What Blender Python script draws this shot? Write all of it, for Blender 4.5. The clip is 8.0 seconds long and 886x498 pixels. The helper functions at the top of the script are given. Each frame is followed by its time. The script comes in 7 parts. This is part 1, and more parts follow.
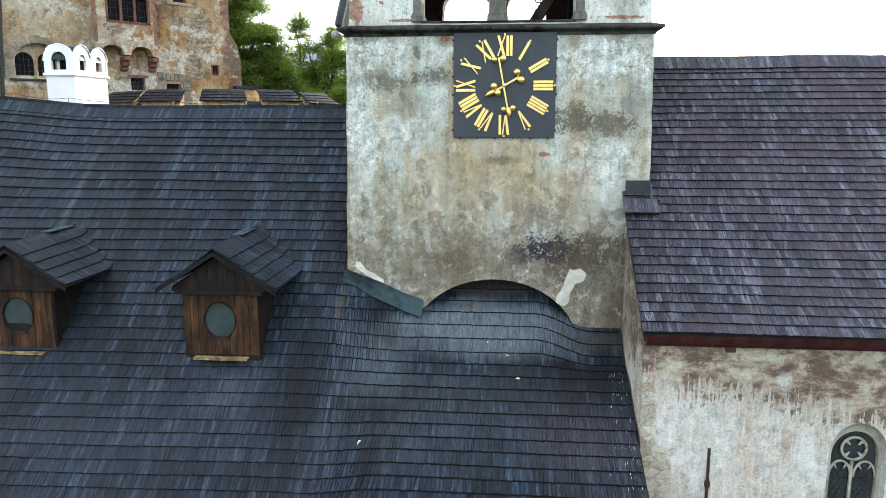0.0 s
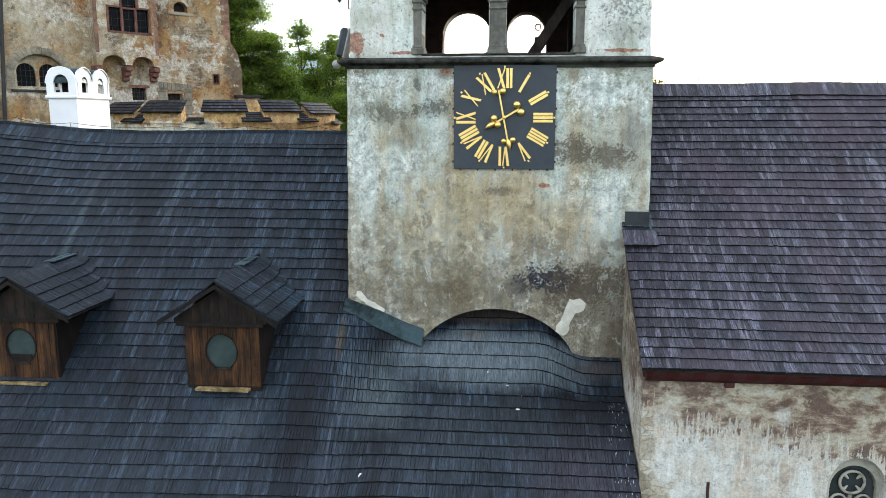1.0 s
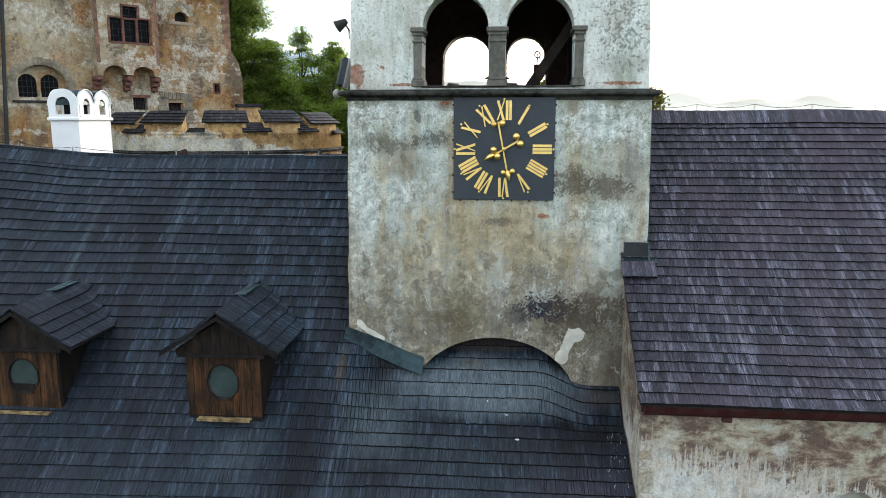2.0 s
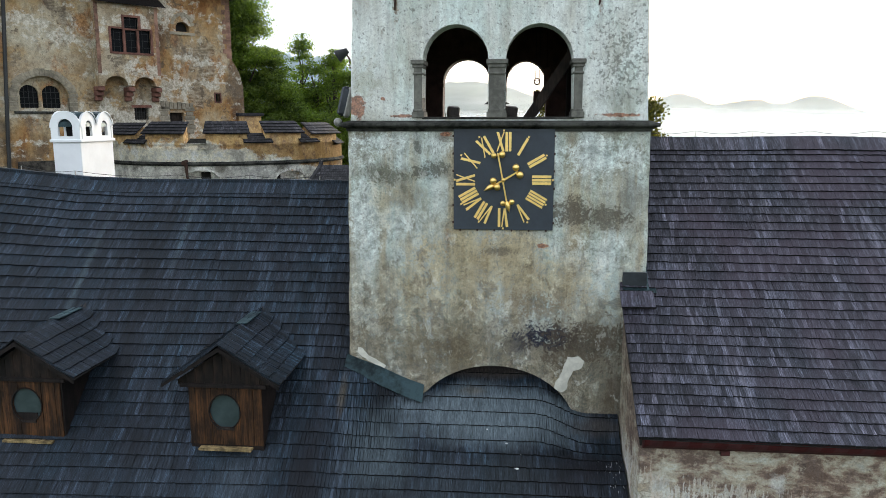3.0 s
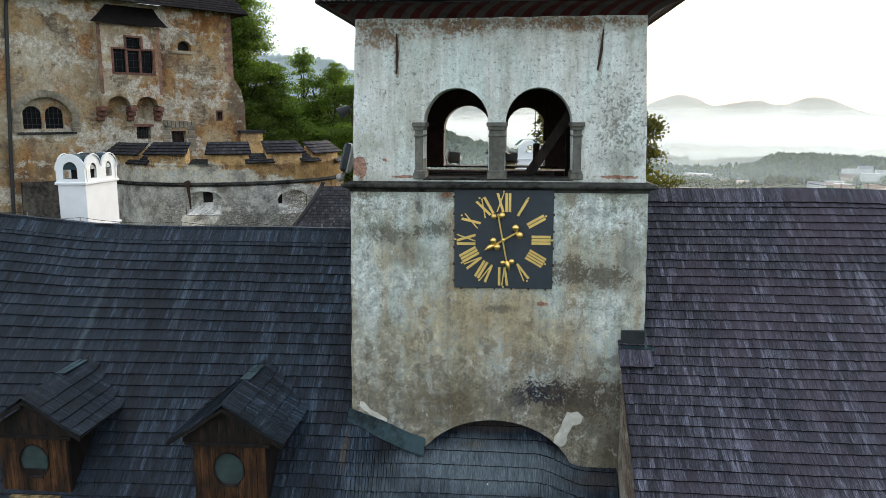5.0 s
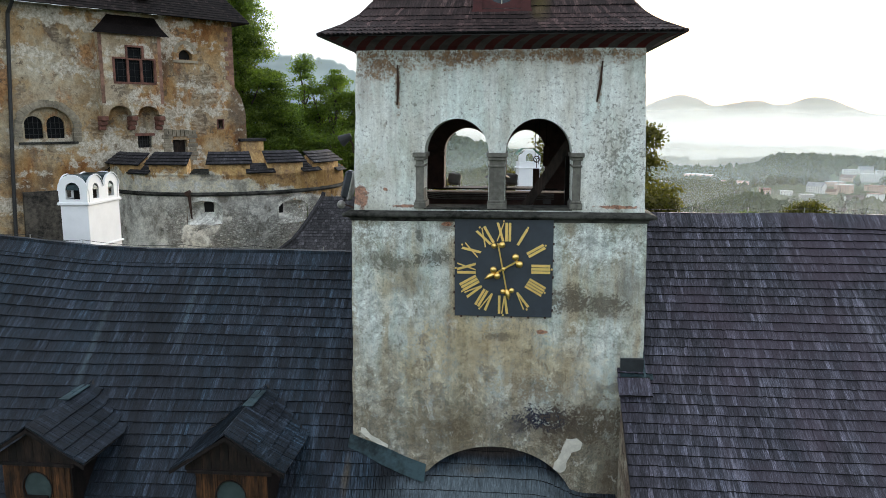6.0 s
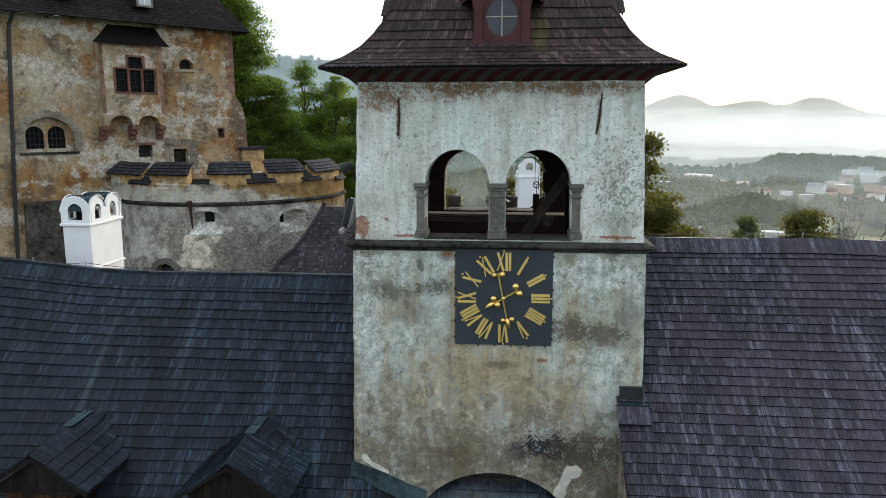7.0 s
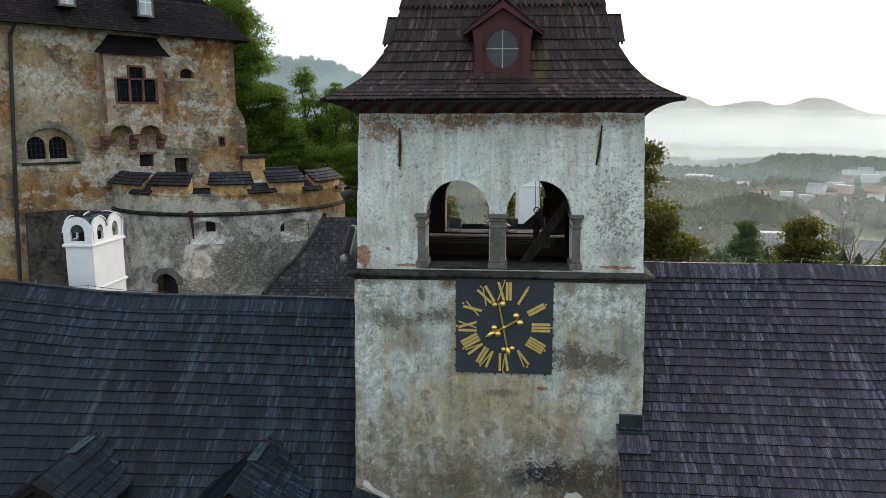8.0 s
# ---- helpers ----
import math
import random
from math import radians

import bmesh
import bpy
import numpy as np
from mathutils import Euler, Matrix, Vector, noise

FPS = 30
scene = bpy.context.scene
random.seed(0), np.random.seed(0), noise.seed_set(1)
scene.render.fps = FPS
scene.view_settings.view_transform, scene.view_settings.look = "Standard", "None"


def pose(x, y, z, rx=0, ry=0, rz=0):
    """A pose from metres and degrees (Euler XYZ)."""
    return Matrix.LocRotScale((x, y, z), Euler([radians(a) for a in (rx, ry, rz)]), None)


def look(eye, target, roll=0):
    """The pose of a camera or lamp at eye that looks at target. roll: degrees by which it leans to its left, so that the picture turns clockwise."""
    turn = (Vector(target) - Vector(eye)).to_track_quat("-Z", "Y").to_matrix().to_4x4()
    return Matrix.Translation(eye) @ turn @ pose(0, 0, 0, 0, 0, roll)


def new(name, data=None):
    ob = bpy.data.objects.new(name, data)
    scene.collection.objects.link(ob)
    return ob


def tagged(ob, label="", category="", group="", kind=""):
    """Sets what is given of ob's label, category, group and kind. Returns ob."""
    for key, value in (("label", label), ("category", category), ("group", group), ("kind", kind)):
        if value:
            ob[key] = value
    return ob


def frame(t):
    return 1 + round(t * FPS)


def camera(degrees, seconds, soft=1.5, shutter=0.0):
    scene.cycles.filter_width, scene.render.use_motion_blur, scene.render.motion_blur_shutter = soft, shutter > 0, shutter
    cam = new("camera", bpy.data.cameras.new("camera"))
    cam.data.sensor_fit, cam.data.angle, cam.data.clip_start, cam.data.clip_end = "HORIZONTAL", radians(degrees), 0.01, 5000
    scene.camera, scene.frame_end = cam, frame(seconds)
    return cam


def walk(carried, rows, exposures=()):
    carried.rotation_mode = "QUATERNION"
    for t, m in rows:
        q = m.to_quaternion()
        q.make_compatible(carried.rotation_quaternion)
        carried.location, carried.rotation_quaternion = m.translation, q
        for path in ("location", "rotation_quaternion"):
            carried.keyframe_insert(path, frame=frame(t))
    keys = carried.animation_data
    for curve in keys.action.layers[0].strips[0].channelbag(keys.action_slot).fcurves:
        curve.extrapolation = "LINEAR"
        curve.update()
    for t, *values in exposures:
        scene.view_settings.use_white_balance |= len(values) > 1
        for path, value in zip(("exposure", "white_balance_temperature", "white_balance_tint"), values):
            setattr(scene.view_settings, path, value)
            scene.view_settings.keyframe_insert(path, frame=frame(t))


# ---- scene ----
cam = camera(62.0, 8.0, 0.8)
METRES, EYE, TILT, LEAN, TURN = 5.6, 12.0, -10.0, 0.0, 0.0
ROWS = [
    (0.0, 0.0, 0.0, 0.0, 0.0, -0.0, -0.0),
    (0.5, 0.0011, -0.0082, 0.063, 0.03, 0.0, 0.01),
    (1.0, 0.0017, -0.0168, 0.1257, 0.06, 0.02, 0.02),
    (1.5, 0.0029, -0.0256, 0.1885, 0.08, 0.03, 0.01),
    (3.0, 0.0055, -0.0594, 0.3697, 0.13, 0.12, 0.02),
    (3.5, 0.0051, -0.0716, 0.4307, 0.15, 0.14, 0.02),
    (4.0, 0.0045, -0.0832, 0.4912, 0.16, 0.16, 0.03),
    (4.5, 0.005, -0.094, 0.5523, 0.17, 0.17, 0.04),
    (6.0, 0.0047, -0.1295, 0.7342, 0.21, 0.18, 0.03),
    (6.5, 0.004, -0.142, 0.7962, 0.21, 0.18, 0.04),
    (7.0, 0.0024, -0.1536, 0.8589, 0.21, 0.18, 0.05),
    (7.5, 0.0012, -0.1644, 0.9219, 0.22, 0.19, 0.06),
    (8.0, -0.0002, -0.1742, 0.9843, 0.23, 0.18, 0.07),
]
walk(cam, [(t, pose(0, 0, EYE, TILT, LEAN, TURN) @ pose(METRES * x, METRES * y, METRES * z, 90 + pitch, roll, yaw)) for t, x, y, z, yaw, pitch, roll in ROWS],
     exposures=[(0.0, 2.2), (1.5, 1.9), (4.5, 1.45), (7.0, 1.29), (8.0, 1.12)])

# ---- light: a hazy evening sky, the low sun veiled behind and to the right of the church ----
SUN_AZ, SUN_EL = 26.0, 9.0
world = bpy.data.worlds.new("hazy_sky")
scene.world = world
world.use_nodes = True
wt = world.node_tree
wt.nodes.clear()
sky = wt.nodes.new("ShaderNodeTexSky")
sky.sky_type, sky.sun_disc = "NISHITA", False
sky.sun_elevation, sky.sun_rotation = radians(SUN_EL), radians(SUN_AZ)
sky.air_density, sky.dust_density, sky.ozone_density = 1.0, 2.5, 1.0
veil = wt.nodes.new("ShaderNodeMix")
veil.data_type, veil.blend_type = "RGBA", "MIX"
veil.inputs["Factor"].default_value = 0.72
veil.inputs["B"].default_value = (6.4, 7.0, 7.8, 1)
wt.links.new(sky.outputs["Color"], veil.inputs["A"])
bg = wt.nodes.new("ShaderNodeBackground")
bg.inputs["Strength"].default_value = 0.1
wt.links.new(veil.outputs["Result"], bg.inputs["Color"])
wo = wt.nodes.new("ShaderNodeOutputWorld")
wt.links.new(bg.outputs["Background"], wo.inputs["Surface"])

sun = new("sun", bpy.data.lights.new("sun", "SUN"))
sun.data.energy, sun.data.angle, sun.data.color = 1.3, radians(12), (1.0, 0.88, 0.74)
az, el = radians(SUN_AZ), radians(SUN_EL)
sun.matrix_world = look((0, 0, 60), Vector((0, 0, 60)) - 10 * Vector((math.sin(az) * math.cos(el), math.cos(az) * math.cos(el), math.sin(el))))

# ---- the church stands turned by a few degrees; u runs along its front, v into depth ----
YAW = -5.1
W = pose(0, 17.27, 0, 0, 0, YAW)


# ---- material helpers ----
class Mat:
    """A node material in the making; all textures run in world metres."""

    def __init__(self, name, rough=0.8, metal=0.0, spec=0.4):
        self.m = bpy.data.materials.new(name)
        self.m.use_nodes = True
        self.t = self.m.node_tree
        self.b = self.t.nodes["Principled BSDF"]
        self.b.inputs["Roughness"].default_value = rough
        self.b.inputs["Metallic"].default_value = metal
        self.b.inputs["Specular IOR Level"].default_value = spec
        self.geo = self.t.nodes.new("ShaderNodeNewGeometry")
        self.pos = self.geo.outputs["Position"]

    def node(self, kind, **ins):
        n = self.t.nodes.new("ShaderNode" + kind)
        for k, v in ins.items():
            self.put(n.inputs[k.replace("_", " ")], v)
        return n

    def put(self, socket, v):
        if isinstance(v, bpy.types.NodeSocket):
            self.t.links.new(v, socket)
        else:
            socket.default_value = v

    def church(self):
        """World place turned into the church's u, v, z."""
        a = radians(-YAW)
        n = self.node("Mapping", Vector=self.pos, Rotation=(0, 0, a), Location=(math.sin(a) * 17.27, -math.cos(a) * 17.27, 0))
        return n.outputs[0]

    def scaled(self, vec, s, off=(0, 0, 0)):
        return self.node("Mapping", Vector=vec, Scale=s, Location=off).outputs[0]

    def noise(self, scale, detail=4.0, rough=0.55, vec=None, warp=0.0):
        n = self.node("TexNoise", Scale=scale, Detail=detail, Roughness=rough, Distortion=warp, Vector=self.pos if vec is None else vec)
        return n.outputs["Fac"]

    def ramp(self, fac, stops):
        n = self.node("ValToRGB", Fac=fac)
        e = n.color_ramp.elements
        while len(e) < len(stops):
            e.new(0.5)
        for el_, (p, c) in zip(e, stops):
            el_.position = p
            el_.color = (c, c, c, 1) if isinstance(c, (int, float)) else (*c, 1)
        return n.outputs["Color"]

    def mix(self, fac, a, b, how="MIX"):
        n = self.node("Mix")
        n.data_type, n.blend_type = "RGBA", how
        self.put(n.inputs["Factor"], fac)
        for k, v in (("A", a), ("B", b)):
            self.put(n.inputs[k], (*v, 1) if isinstance(v, tuple) and len(v) == 3 else v)
        return n.outputs["Result"]

    def math(self, op, a, b=0.5):
        n = self.t.nodes.new("ShaderNodeMath")
        n.operation = op
        self.put(n.inputs[0], a)
        self.put(n.inputs[1], b)
        return n.outputs[0]

    def blob(self, vec, centre, radii, soft=0.5, ragged=0.35, scale=1.6):
        """A ragged mask for stains and other tone patches: 1 in its middle, 0 outside."""
        n = self.node("TexNoise", Vector=vec, Scale=scale, Detail=5.0, Roughness=0.65)
        off = self.node("VectorMath")
        off.operation = "SUBTRACT"
        self.put(off.inputs[0], n.outputs["Color"])
        off.inputs[1].default_value = (0.5, 0.5, 0.5)
        mp = self.node("Mapping", Vector=vec, Scale=tuple(1 / r for r in radii), Location=tuple(-c / r for c, r in zip(centre, radii)))
        add = self.node("VectorMath")
        add.operation = "MULTIPLY_ADD"
        self.put(add.inputs[0], off.outputs[0])
        add.inputs[1].default_value = (ragged * 4,) * 3
        self.put(add.inputs[2], mp.outputs[0])
        ln = self.node("VectorMath")
        ln.operation = "LENGTH"
        self.put(ln.inputs[0], add.outputs[0])
        r = self.node("MapRange", Value=ln.outputs["Value"], From_Min=1.0, From_Max=1.0 - soft, To_Min=0.0, To_Max=1.0)
        return r.outputs[0]

    def piece(self):
        """A random number for each loose piece, whether object or island."""
        return self.math("FRACT", self.math("ADD", self.node("ObjectInfo").outputs["Random"], self.geo.outputs["Random Per Island"]))

    def colour(self, c):
        self.put(self.b.inputs["Base Color"], (*c, 1) if isinstance(c, tuple) else c)
        return self

    def bump(self, h, strength=0.4, dist=0.02):
        n = self.node("Bump", Height=h, Strength=strength, Distance=dist)
        self.put(self.b.inputs["Normal"], n.outputs[0])
        return self


def plain(name, c, rough=0.7, metal=0.0, grain=8.0, vary=0.25, bump=0.15, spec=0.4):
    """A simple worn surface: colour, two scales of variation, grain."""
    k = Mat(name, rough, metal, spec)
    lo, hi = tuple(x * (1 - vary) for x in c), tuple(min(1, x * (1 + vary)) for x in c)
    n = k.mix(0.5, k.noise(grain * 0.15, 5), k.noise(grain, 7, 0.7))
    k.colour(k.ramp(n, [(0.41, lo), (0.59, hi)]))
    k.bump(k.noise(grain * 3, 6), bump, 0.01)
    return k.m


def shingle_mat(name, dark, mid, light, streak=0.0, moss=None, rough=0.68, tint=None, extra=(), patchy=0.55, cool=None):
    """Weathered split shingles: fine grain down the slope, bleached and damp runs, each piece a little different."""
    k = Mat(name, rough, spec=0.22)
    loc = k.church()
    grain = k.noise(1.0, 6, 0.75, k.scaled(loc, (60, 4, 4)))
    fibre = k.noise(1.0, 5, 0.7, k.scaled(loc, (130, 7, 7), (3, 1, 2)))
    base = k.ramp(grain, [(0.36, dark), (0.5, mid), (0.64, light)])
    base = k.mix(0.9, base, k.ramp(fibre, [(0.35, 0.35), (0.5, 0.9), (0.65, 2.2)]), "MULTIPLY")
    piece = k.piece()
    base = k.mix(0.8, base, k.ramp(piece, [(0.0, 0.38), (0.25, 0.75), (0.7, 1.05), (0.9, 1.6), (1.0, 2.9)]), "MULTIPLY")
    patch = k.noise(0.55, 6, 0.6, loc)
    base = k.mix(patchy, base, k.ramp(patch, [(0.40, 0.5), (0.60, 1.4)]), "MULTIPLY")
    if cool:
        m = k.math("MULTIPLY", k.ramp(k.noise(1.0, 5, 0.65, k.scaled(loc, (1.3, 0.5, 0.5), (9, 2, 5))), [(0.40, 0.0), (0.62, 1.0)]), 0.85)
        base = k.mix(m, base, k.mix(1.0, base, cool, "MULTIPLY"))
    if streak:
        s = k.noise(1.0, 4, 0.6, k.scaled(loc, (2.6, 0.22, 0.22)))
        fine = k.noise(1.0, 4, 0.6, k.scaled(loc, (22, 1.6, 1.6)))
        s = k.math("MULTIPLY", k.ramp(s, [(0.50, 0.0), (0.68, 1.0)]), k.ramp(fine, [(0.44, 0.0), (0.64, 1.0)]))
        s = k.math("MULTIPLY", s, k.ramp(piece, [(0.2, 0.3), (0.6, 1.0)]))
        base = k.mix(k.math("MULTIPLY", s, streak), base, k.mix(1.0, tuple(x * 2.3 for x in light), k.ramp(fibre, [(0.36, 0.4), (0.64, 1.4)]), "MULTIPLY"))
        d = k.noise(1.0, 4, 0.6, k.scaled(loc, (1.3, 0.2, 0.2), (7, 3, 1)))
        base = k.mix(k.ramp(d, [(0.54, 0.0), (0.68, 0.65)]), base, tuple(x * 0.5 for x in dark))
    if tint:
        base = k.mix(k.math("MULTIPLY", k.ramp(k.noise(0.35, 3, 0.5, loc), [(0.44, 0.0), (0.58, 1.0)]), 0.5), base, tint)
    # local tone patches: weathering, and in places painted shade or glare
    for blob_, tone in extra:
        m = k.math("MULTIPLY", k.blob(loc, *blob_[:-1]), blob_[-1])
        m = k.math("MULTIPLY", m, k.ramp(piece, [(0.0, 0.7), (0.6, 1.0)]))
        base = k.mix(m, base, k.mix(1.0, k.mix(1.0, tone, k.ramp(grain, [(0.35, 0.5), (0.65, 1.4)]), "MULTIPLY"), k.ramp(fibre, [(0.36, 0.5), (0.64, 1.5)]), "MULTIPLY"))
    if moss:
        base = k.mix(k.math("MULTIPLY", k.blob(loc, *moss), 0.6), base, (0.075, 0.06, 0.015))
    k.colour(base)
    k.put(k.b.inputs["Roughness"], k.ramp(grain, [(0.3, rough - 0.12), (0.7, rough + 0.15)]))
    k.bump(k.mix(0.5, grain, fibre), 0.7, 0.008)
    return k.m


def wood_mat(name, dark, light, scale=(30, 30, 2.0), rough=0.75):
    """Sawn boards with upright grain; each board of its own tone."""
    k = Mat(name, rough, spec=0.25)
    loc = k.church()
    g = k.noise(1.0, 6, 0.6, k.scaled(loc, scale), warp=0.6)
    c = k.ramp(g, [(0.3, dark), (0.7, light)])
    c = k.mix(0.7, c, k.ramp(k.piece(), [(0.0, 0.5), (1.0, 1.4)]), "MULTIPLY")
    c = k.mix(0.85, c, k.ramp(k.noise(1.0, 5, 0.65, k.scaled(loc, (5, 5, 1.6))), [(0.40, 0.25), (0.60, 1.4)]), "MULTIPLY")
    k.colour(c)
    k.bump(g, 0.4, 0.006)
    return k.m


# ---- materials ----
def tower_plaster():
    """Old lime plaster: pale and weather-washed above, brown and sooty low down, peeled here and there."""
    k = Mat("tower_plaster", 0.92, spec=0.15)
    p = k.church()
    z = k.node("SeparateXYZ", Vector=p).outputs["Z"]
    big = k.noise(1.0, 9, 0.68, k.scaled(p, (1.1, 1.1, 0.55)), 0.35)
    mid = k.noise(4.0, 9, 0.72, p, 0.3)
    fine = k.noise(17.0, 7, 0.72, p)
    grain = k.noise(55.0, 4, 0.65, p)
    streak = k.noise(1.0, 7, 0.66, k.scaled(p, (7.5, 7.5, 0.42)))
    runs = k.noise(1.0, 6, 0.62, k.scaled(p, (2.6, 2.6, 0.16)))

    jitter = k.math("ADD", k.math("MULTIPLY", k.math("SUBTRACT", fine, 0.5), 3.4), k.math("MULTIPLY", k.math("SUBTRACT", mid, 0.5), 3.4))

    def gritty(mask, amount, sharp=0.13):
        """A stain that breaks up into specks at its rim."""
        m = k.node("MapRange", Value=k.math("ADD", mask, jitter), From_Min=0.5 - sharp, From_Max=0.5 + sharp, To_Min=0.0, To_Max=amount)
        return k.math("MULTIPLY", m.outputs[0], k.node("MapRange", Value=mask, From_Min=0.0, From_Max=0.3).outputs[0])

    # limewash, washed grey and tan by the weather
    c = k.ramp(big, [(0.36, (0.25, 0.235, 0.185)), (0.45, (0.355, 0.355, 0.305)), (0.53, (0.43, 0.455, 0.425)), (0.62, (0.50, 0.55, 0.535))])
    upper = k.node("MapRange", Value=k.math("ADD", z, k.math("MULTIPLY", big, 1.0)), From_Min=14.3, From_Max=14.8, To_Min=0.0, To_Max=0.85).outputs[0]
    c = k.mix(upper, c, k.ramp(big, [(0.36, (0.50, 0.50, 0.46)), (0.44, (0.61, 0.625, 0.60)), (0.52, (0.67, 0.69, 0.675)), (0.64, (0.75, 0.785, 0.78))]))
    c = k.mix(k.ramp(runs, [(0.54, 0.0), (0.64, 0.3)]), c, (0.54, 0.575, 0.56))
    tan = k.noise(1.0, 6, 0.62, k.scaled(p, (1.9, 1.9, 0.22), (4, 4, 4)))
    lower = k.node("MapRange", Value=z, From_Min=14.0, From_Max=13.2, To_Min=0.25, To_Max=1.0).outputs[0]
    c = k.mix(k.math("MULTIPLY", k.ramp(tan, [(0.50, 0.0), (0.62, 0.75)]), lower), c, (0.345, 0.285, 0.19))
    for centre, radii, amount in (((-1.6, 0, 13.6), (0.9, 2, 0.35), 0.8), ((-0.1, 0, 13.6), (0.6, 2, 0.35), 0.6), ((3.6, 0, 13.3), (1.4, 2, 0.6), 0.85), ((-1.85, 0, 11.6), (0.5, 2, 2.4), 0.75),
                                  ((-1.2, 0, 11.8), (0.8, 2, 0.45), 0.6), ((3.5, 0, 10.9), (1.1, 2, 0.75), 0.6), ((1.15, 0, 8.95), (0.3, 2, 0.45), 0.7)):
        c = k.mix(gritty(k.blob(p, centre, radii, 0.8, 0.25, 2.0), amount, 0.3), c, k.ramp(mid, [(0.4, (0.415, 0.445, 0.435)), (0.6, (0.585, 0.625, 0.615))]))
    # cool grey-green washes of old lime, in upright runs with soft rims
    wash = k.noise(1.0, 7, 0.66, k.scaled(p, (1.5, 1.5, 0.45), (6, 2, 9)), 0.5)
    c = k.mix(k.ramp(wash, [(0.48, 0.0), (0.60, 0.6)]), c, k.mix(1.0, c, (0.93, 1.03, 1.03), "MULTIPLY"))
    # warm stains below the dial
    for centre, radii, amount in (((0.9, 0, 10.7), (2.2, 2, 1.4), 0.75), ((1.0, 0, 11.0), (0.2, 2, 0.9), 0.85), ((-0.5, 0, 10.2), (0.8, 2, 1.4), 0.65), ((2.6, 0, 10.3), (1.4, 2, 0.9), 0.65), ((-1.4, 0, 12.2), (0.5, 2, 0.8), 0.5)):
        c = k.mix(gritty(k.blob(p, centre, radii, 0.9, 0.25, 2.2), amount, 0.4), c, (0.385, 0.31, 0.19))
    # damp brown ground towards the arch
    damp = k.node("MapRange", Value=k.math("ADD", z, k.math("MULTIPLY", k.math("SUBTRACT", big, 0.5), 4.0)), From_Min=11.6, From_Max=8.7, To_Min=0.0, To_Max=1.0).outputs[0]
    c = k.mix(gritty(damp, 0.62, 0.3), c, k.ramp(mid, [(0.40, (0.105, 0.082, 0.056)), (0.48, (0.20, 0.165, 0.115)), (0.54, (0.28, 0.25, 0.19)), (0.61, (0.42, 0.395, 0.32))]))
    map_ = k.math("ADD", k.noise(2.2, 12, 0.70, k.scaled(p, (1, 1, 0.85), (13, 5, 22)), 0.35), k.node("MapRange", Value=z, From_Min=11.5, From_Max=8.0, To_Min=-0.14, To_Max=0.06).outputs[0])
    c = k.mix(k.ramp(map_, [(0.485, 0.0), (0.505, 0.5)]), c, k.ramp(fine, [(0.4, (0.085, 0.066, 0.045)), (0.6, (0.18, 0.15, 0.11))]))
    # dark lichen and soot
    for centre, radii, amount, tone in (
        ((2.5, 0, 8.98), (1.25, 2, 0.5), 1.0, (0.013, 0.016, 0.034)),
        ((1.75, 0, 8.75), (0.5, 2, 0.5), 0.7, (0.05, 0.05, 0.055)),
        ((3.4, 0, 8.8), (1.7, 2, 0.9), 0.85, (0.07, 0.055, 0.04)),
        ((2.2, 0, 9.8), (0.9, 2, 0.45), 0.6, (0.13, 0.10, 0.07)),
        ((0.2, 0, 8.6), (1.6, 2, 0.8), 0.65, (0.10, 0.08, 0.05)),
        ((4.3, 0, 12.3), (0.5, 2, 0.8), 0.6, (0.11, 0.105, 0.09)),
        ((3.0, 0, 12.0), (0.75, 2, 0.55), 0.85, (0.085, 0.072, 0.055)),
        ((3.8, 0, 11.9), (0.8, 2, 0.45), 0.8, (0.09, 0.08, 0.065)),
        ((-0.3, 0, 12.95), (0.7, 2, 0.3), 0.85, (0.085, 0.085, 0.07)),
        ((-1.3, 0, 12.85), (0.9, 2, 0.35), 0.8, (0.10, 0.098, 0.075)),
        ((-0.9, 0, 12.3), (0.8, 2, 0.35), 0.5, (0.20, 0.185, 0.14)),
        ((-0.6, 0, 13.55), (0.13, 2, 0.4), 0.75, (0.07, 0.07, 0.065)),
        ((0.0, 0, 13.75), (0.3, 2, 0.2), 0.7, (0.12, 0.09, 0.07)),
        ((4.2, 0, 7.6), (0.7, 2, 0.9), 0.75, (0.075, 0.06, 0.045)),
        ((-1.5, 0, 8.8), (0.9, 2, 0.7), 0.35, (0.14, 0.12, 0.085)),
        ((1.3, 0, 11.05), (0.6, 2, 0.16), 0.7, (0.10, 0.085, 0.07)),
        ((-1.75, 0, 15.0), (0.5, 2, 0.7), 0.55, (0.29, 0.285, 0.215)),
        ((4.0, 0, 14.6), (0.9, 2, 0.4), 0.5, (0.22, 0.22, 0.19)),
    ):
        c = k.mix(gritty(k.blob(p, centre, radii, 0.9, 0.42, 2.2), amount), c, tone)
    # rust washed down from the eaves, the anchors and the dial
    for centre, radii, amount in (((-1.45, 0, 17.5), (1.0, 2, 0.5), 0.95), ((-1.08, 0, 16.9), (0.1, 2, 0.9), 0.9), ((0.2, 0, 17.6), (1.2, 2, 0.42), 0.95), ((3.0, 0, 17.62), (2.2, 2, 0.26), 0.9), ((3.5, 0, 17.0), (0.08, 2, 0.8), 0.7),
                                  ((1.2, 0, 17.68), (3.8, 2, 0.22), 0.85), ((-1.9, 0, 16.9), (0.3, 2, 0.7), 0.4), ((0.1, 0, 11.3), (0.12, 2, 0.5), 0.5)):
        c = k.mix(gritty(k.blob(p, centre, radii, 0.9, 0.2, 3.0), amount, 0.4), c, k.ramp(mid, [(0.4, (0.10, 0.055, 0.03)), (0.6, (0.225, 0.135, 0.075))]))
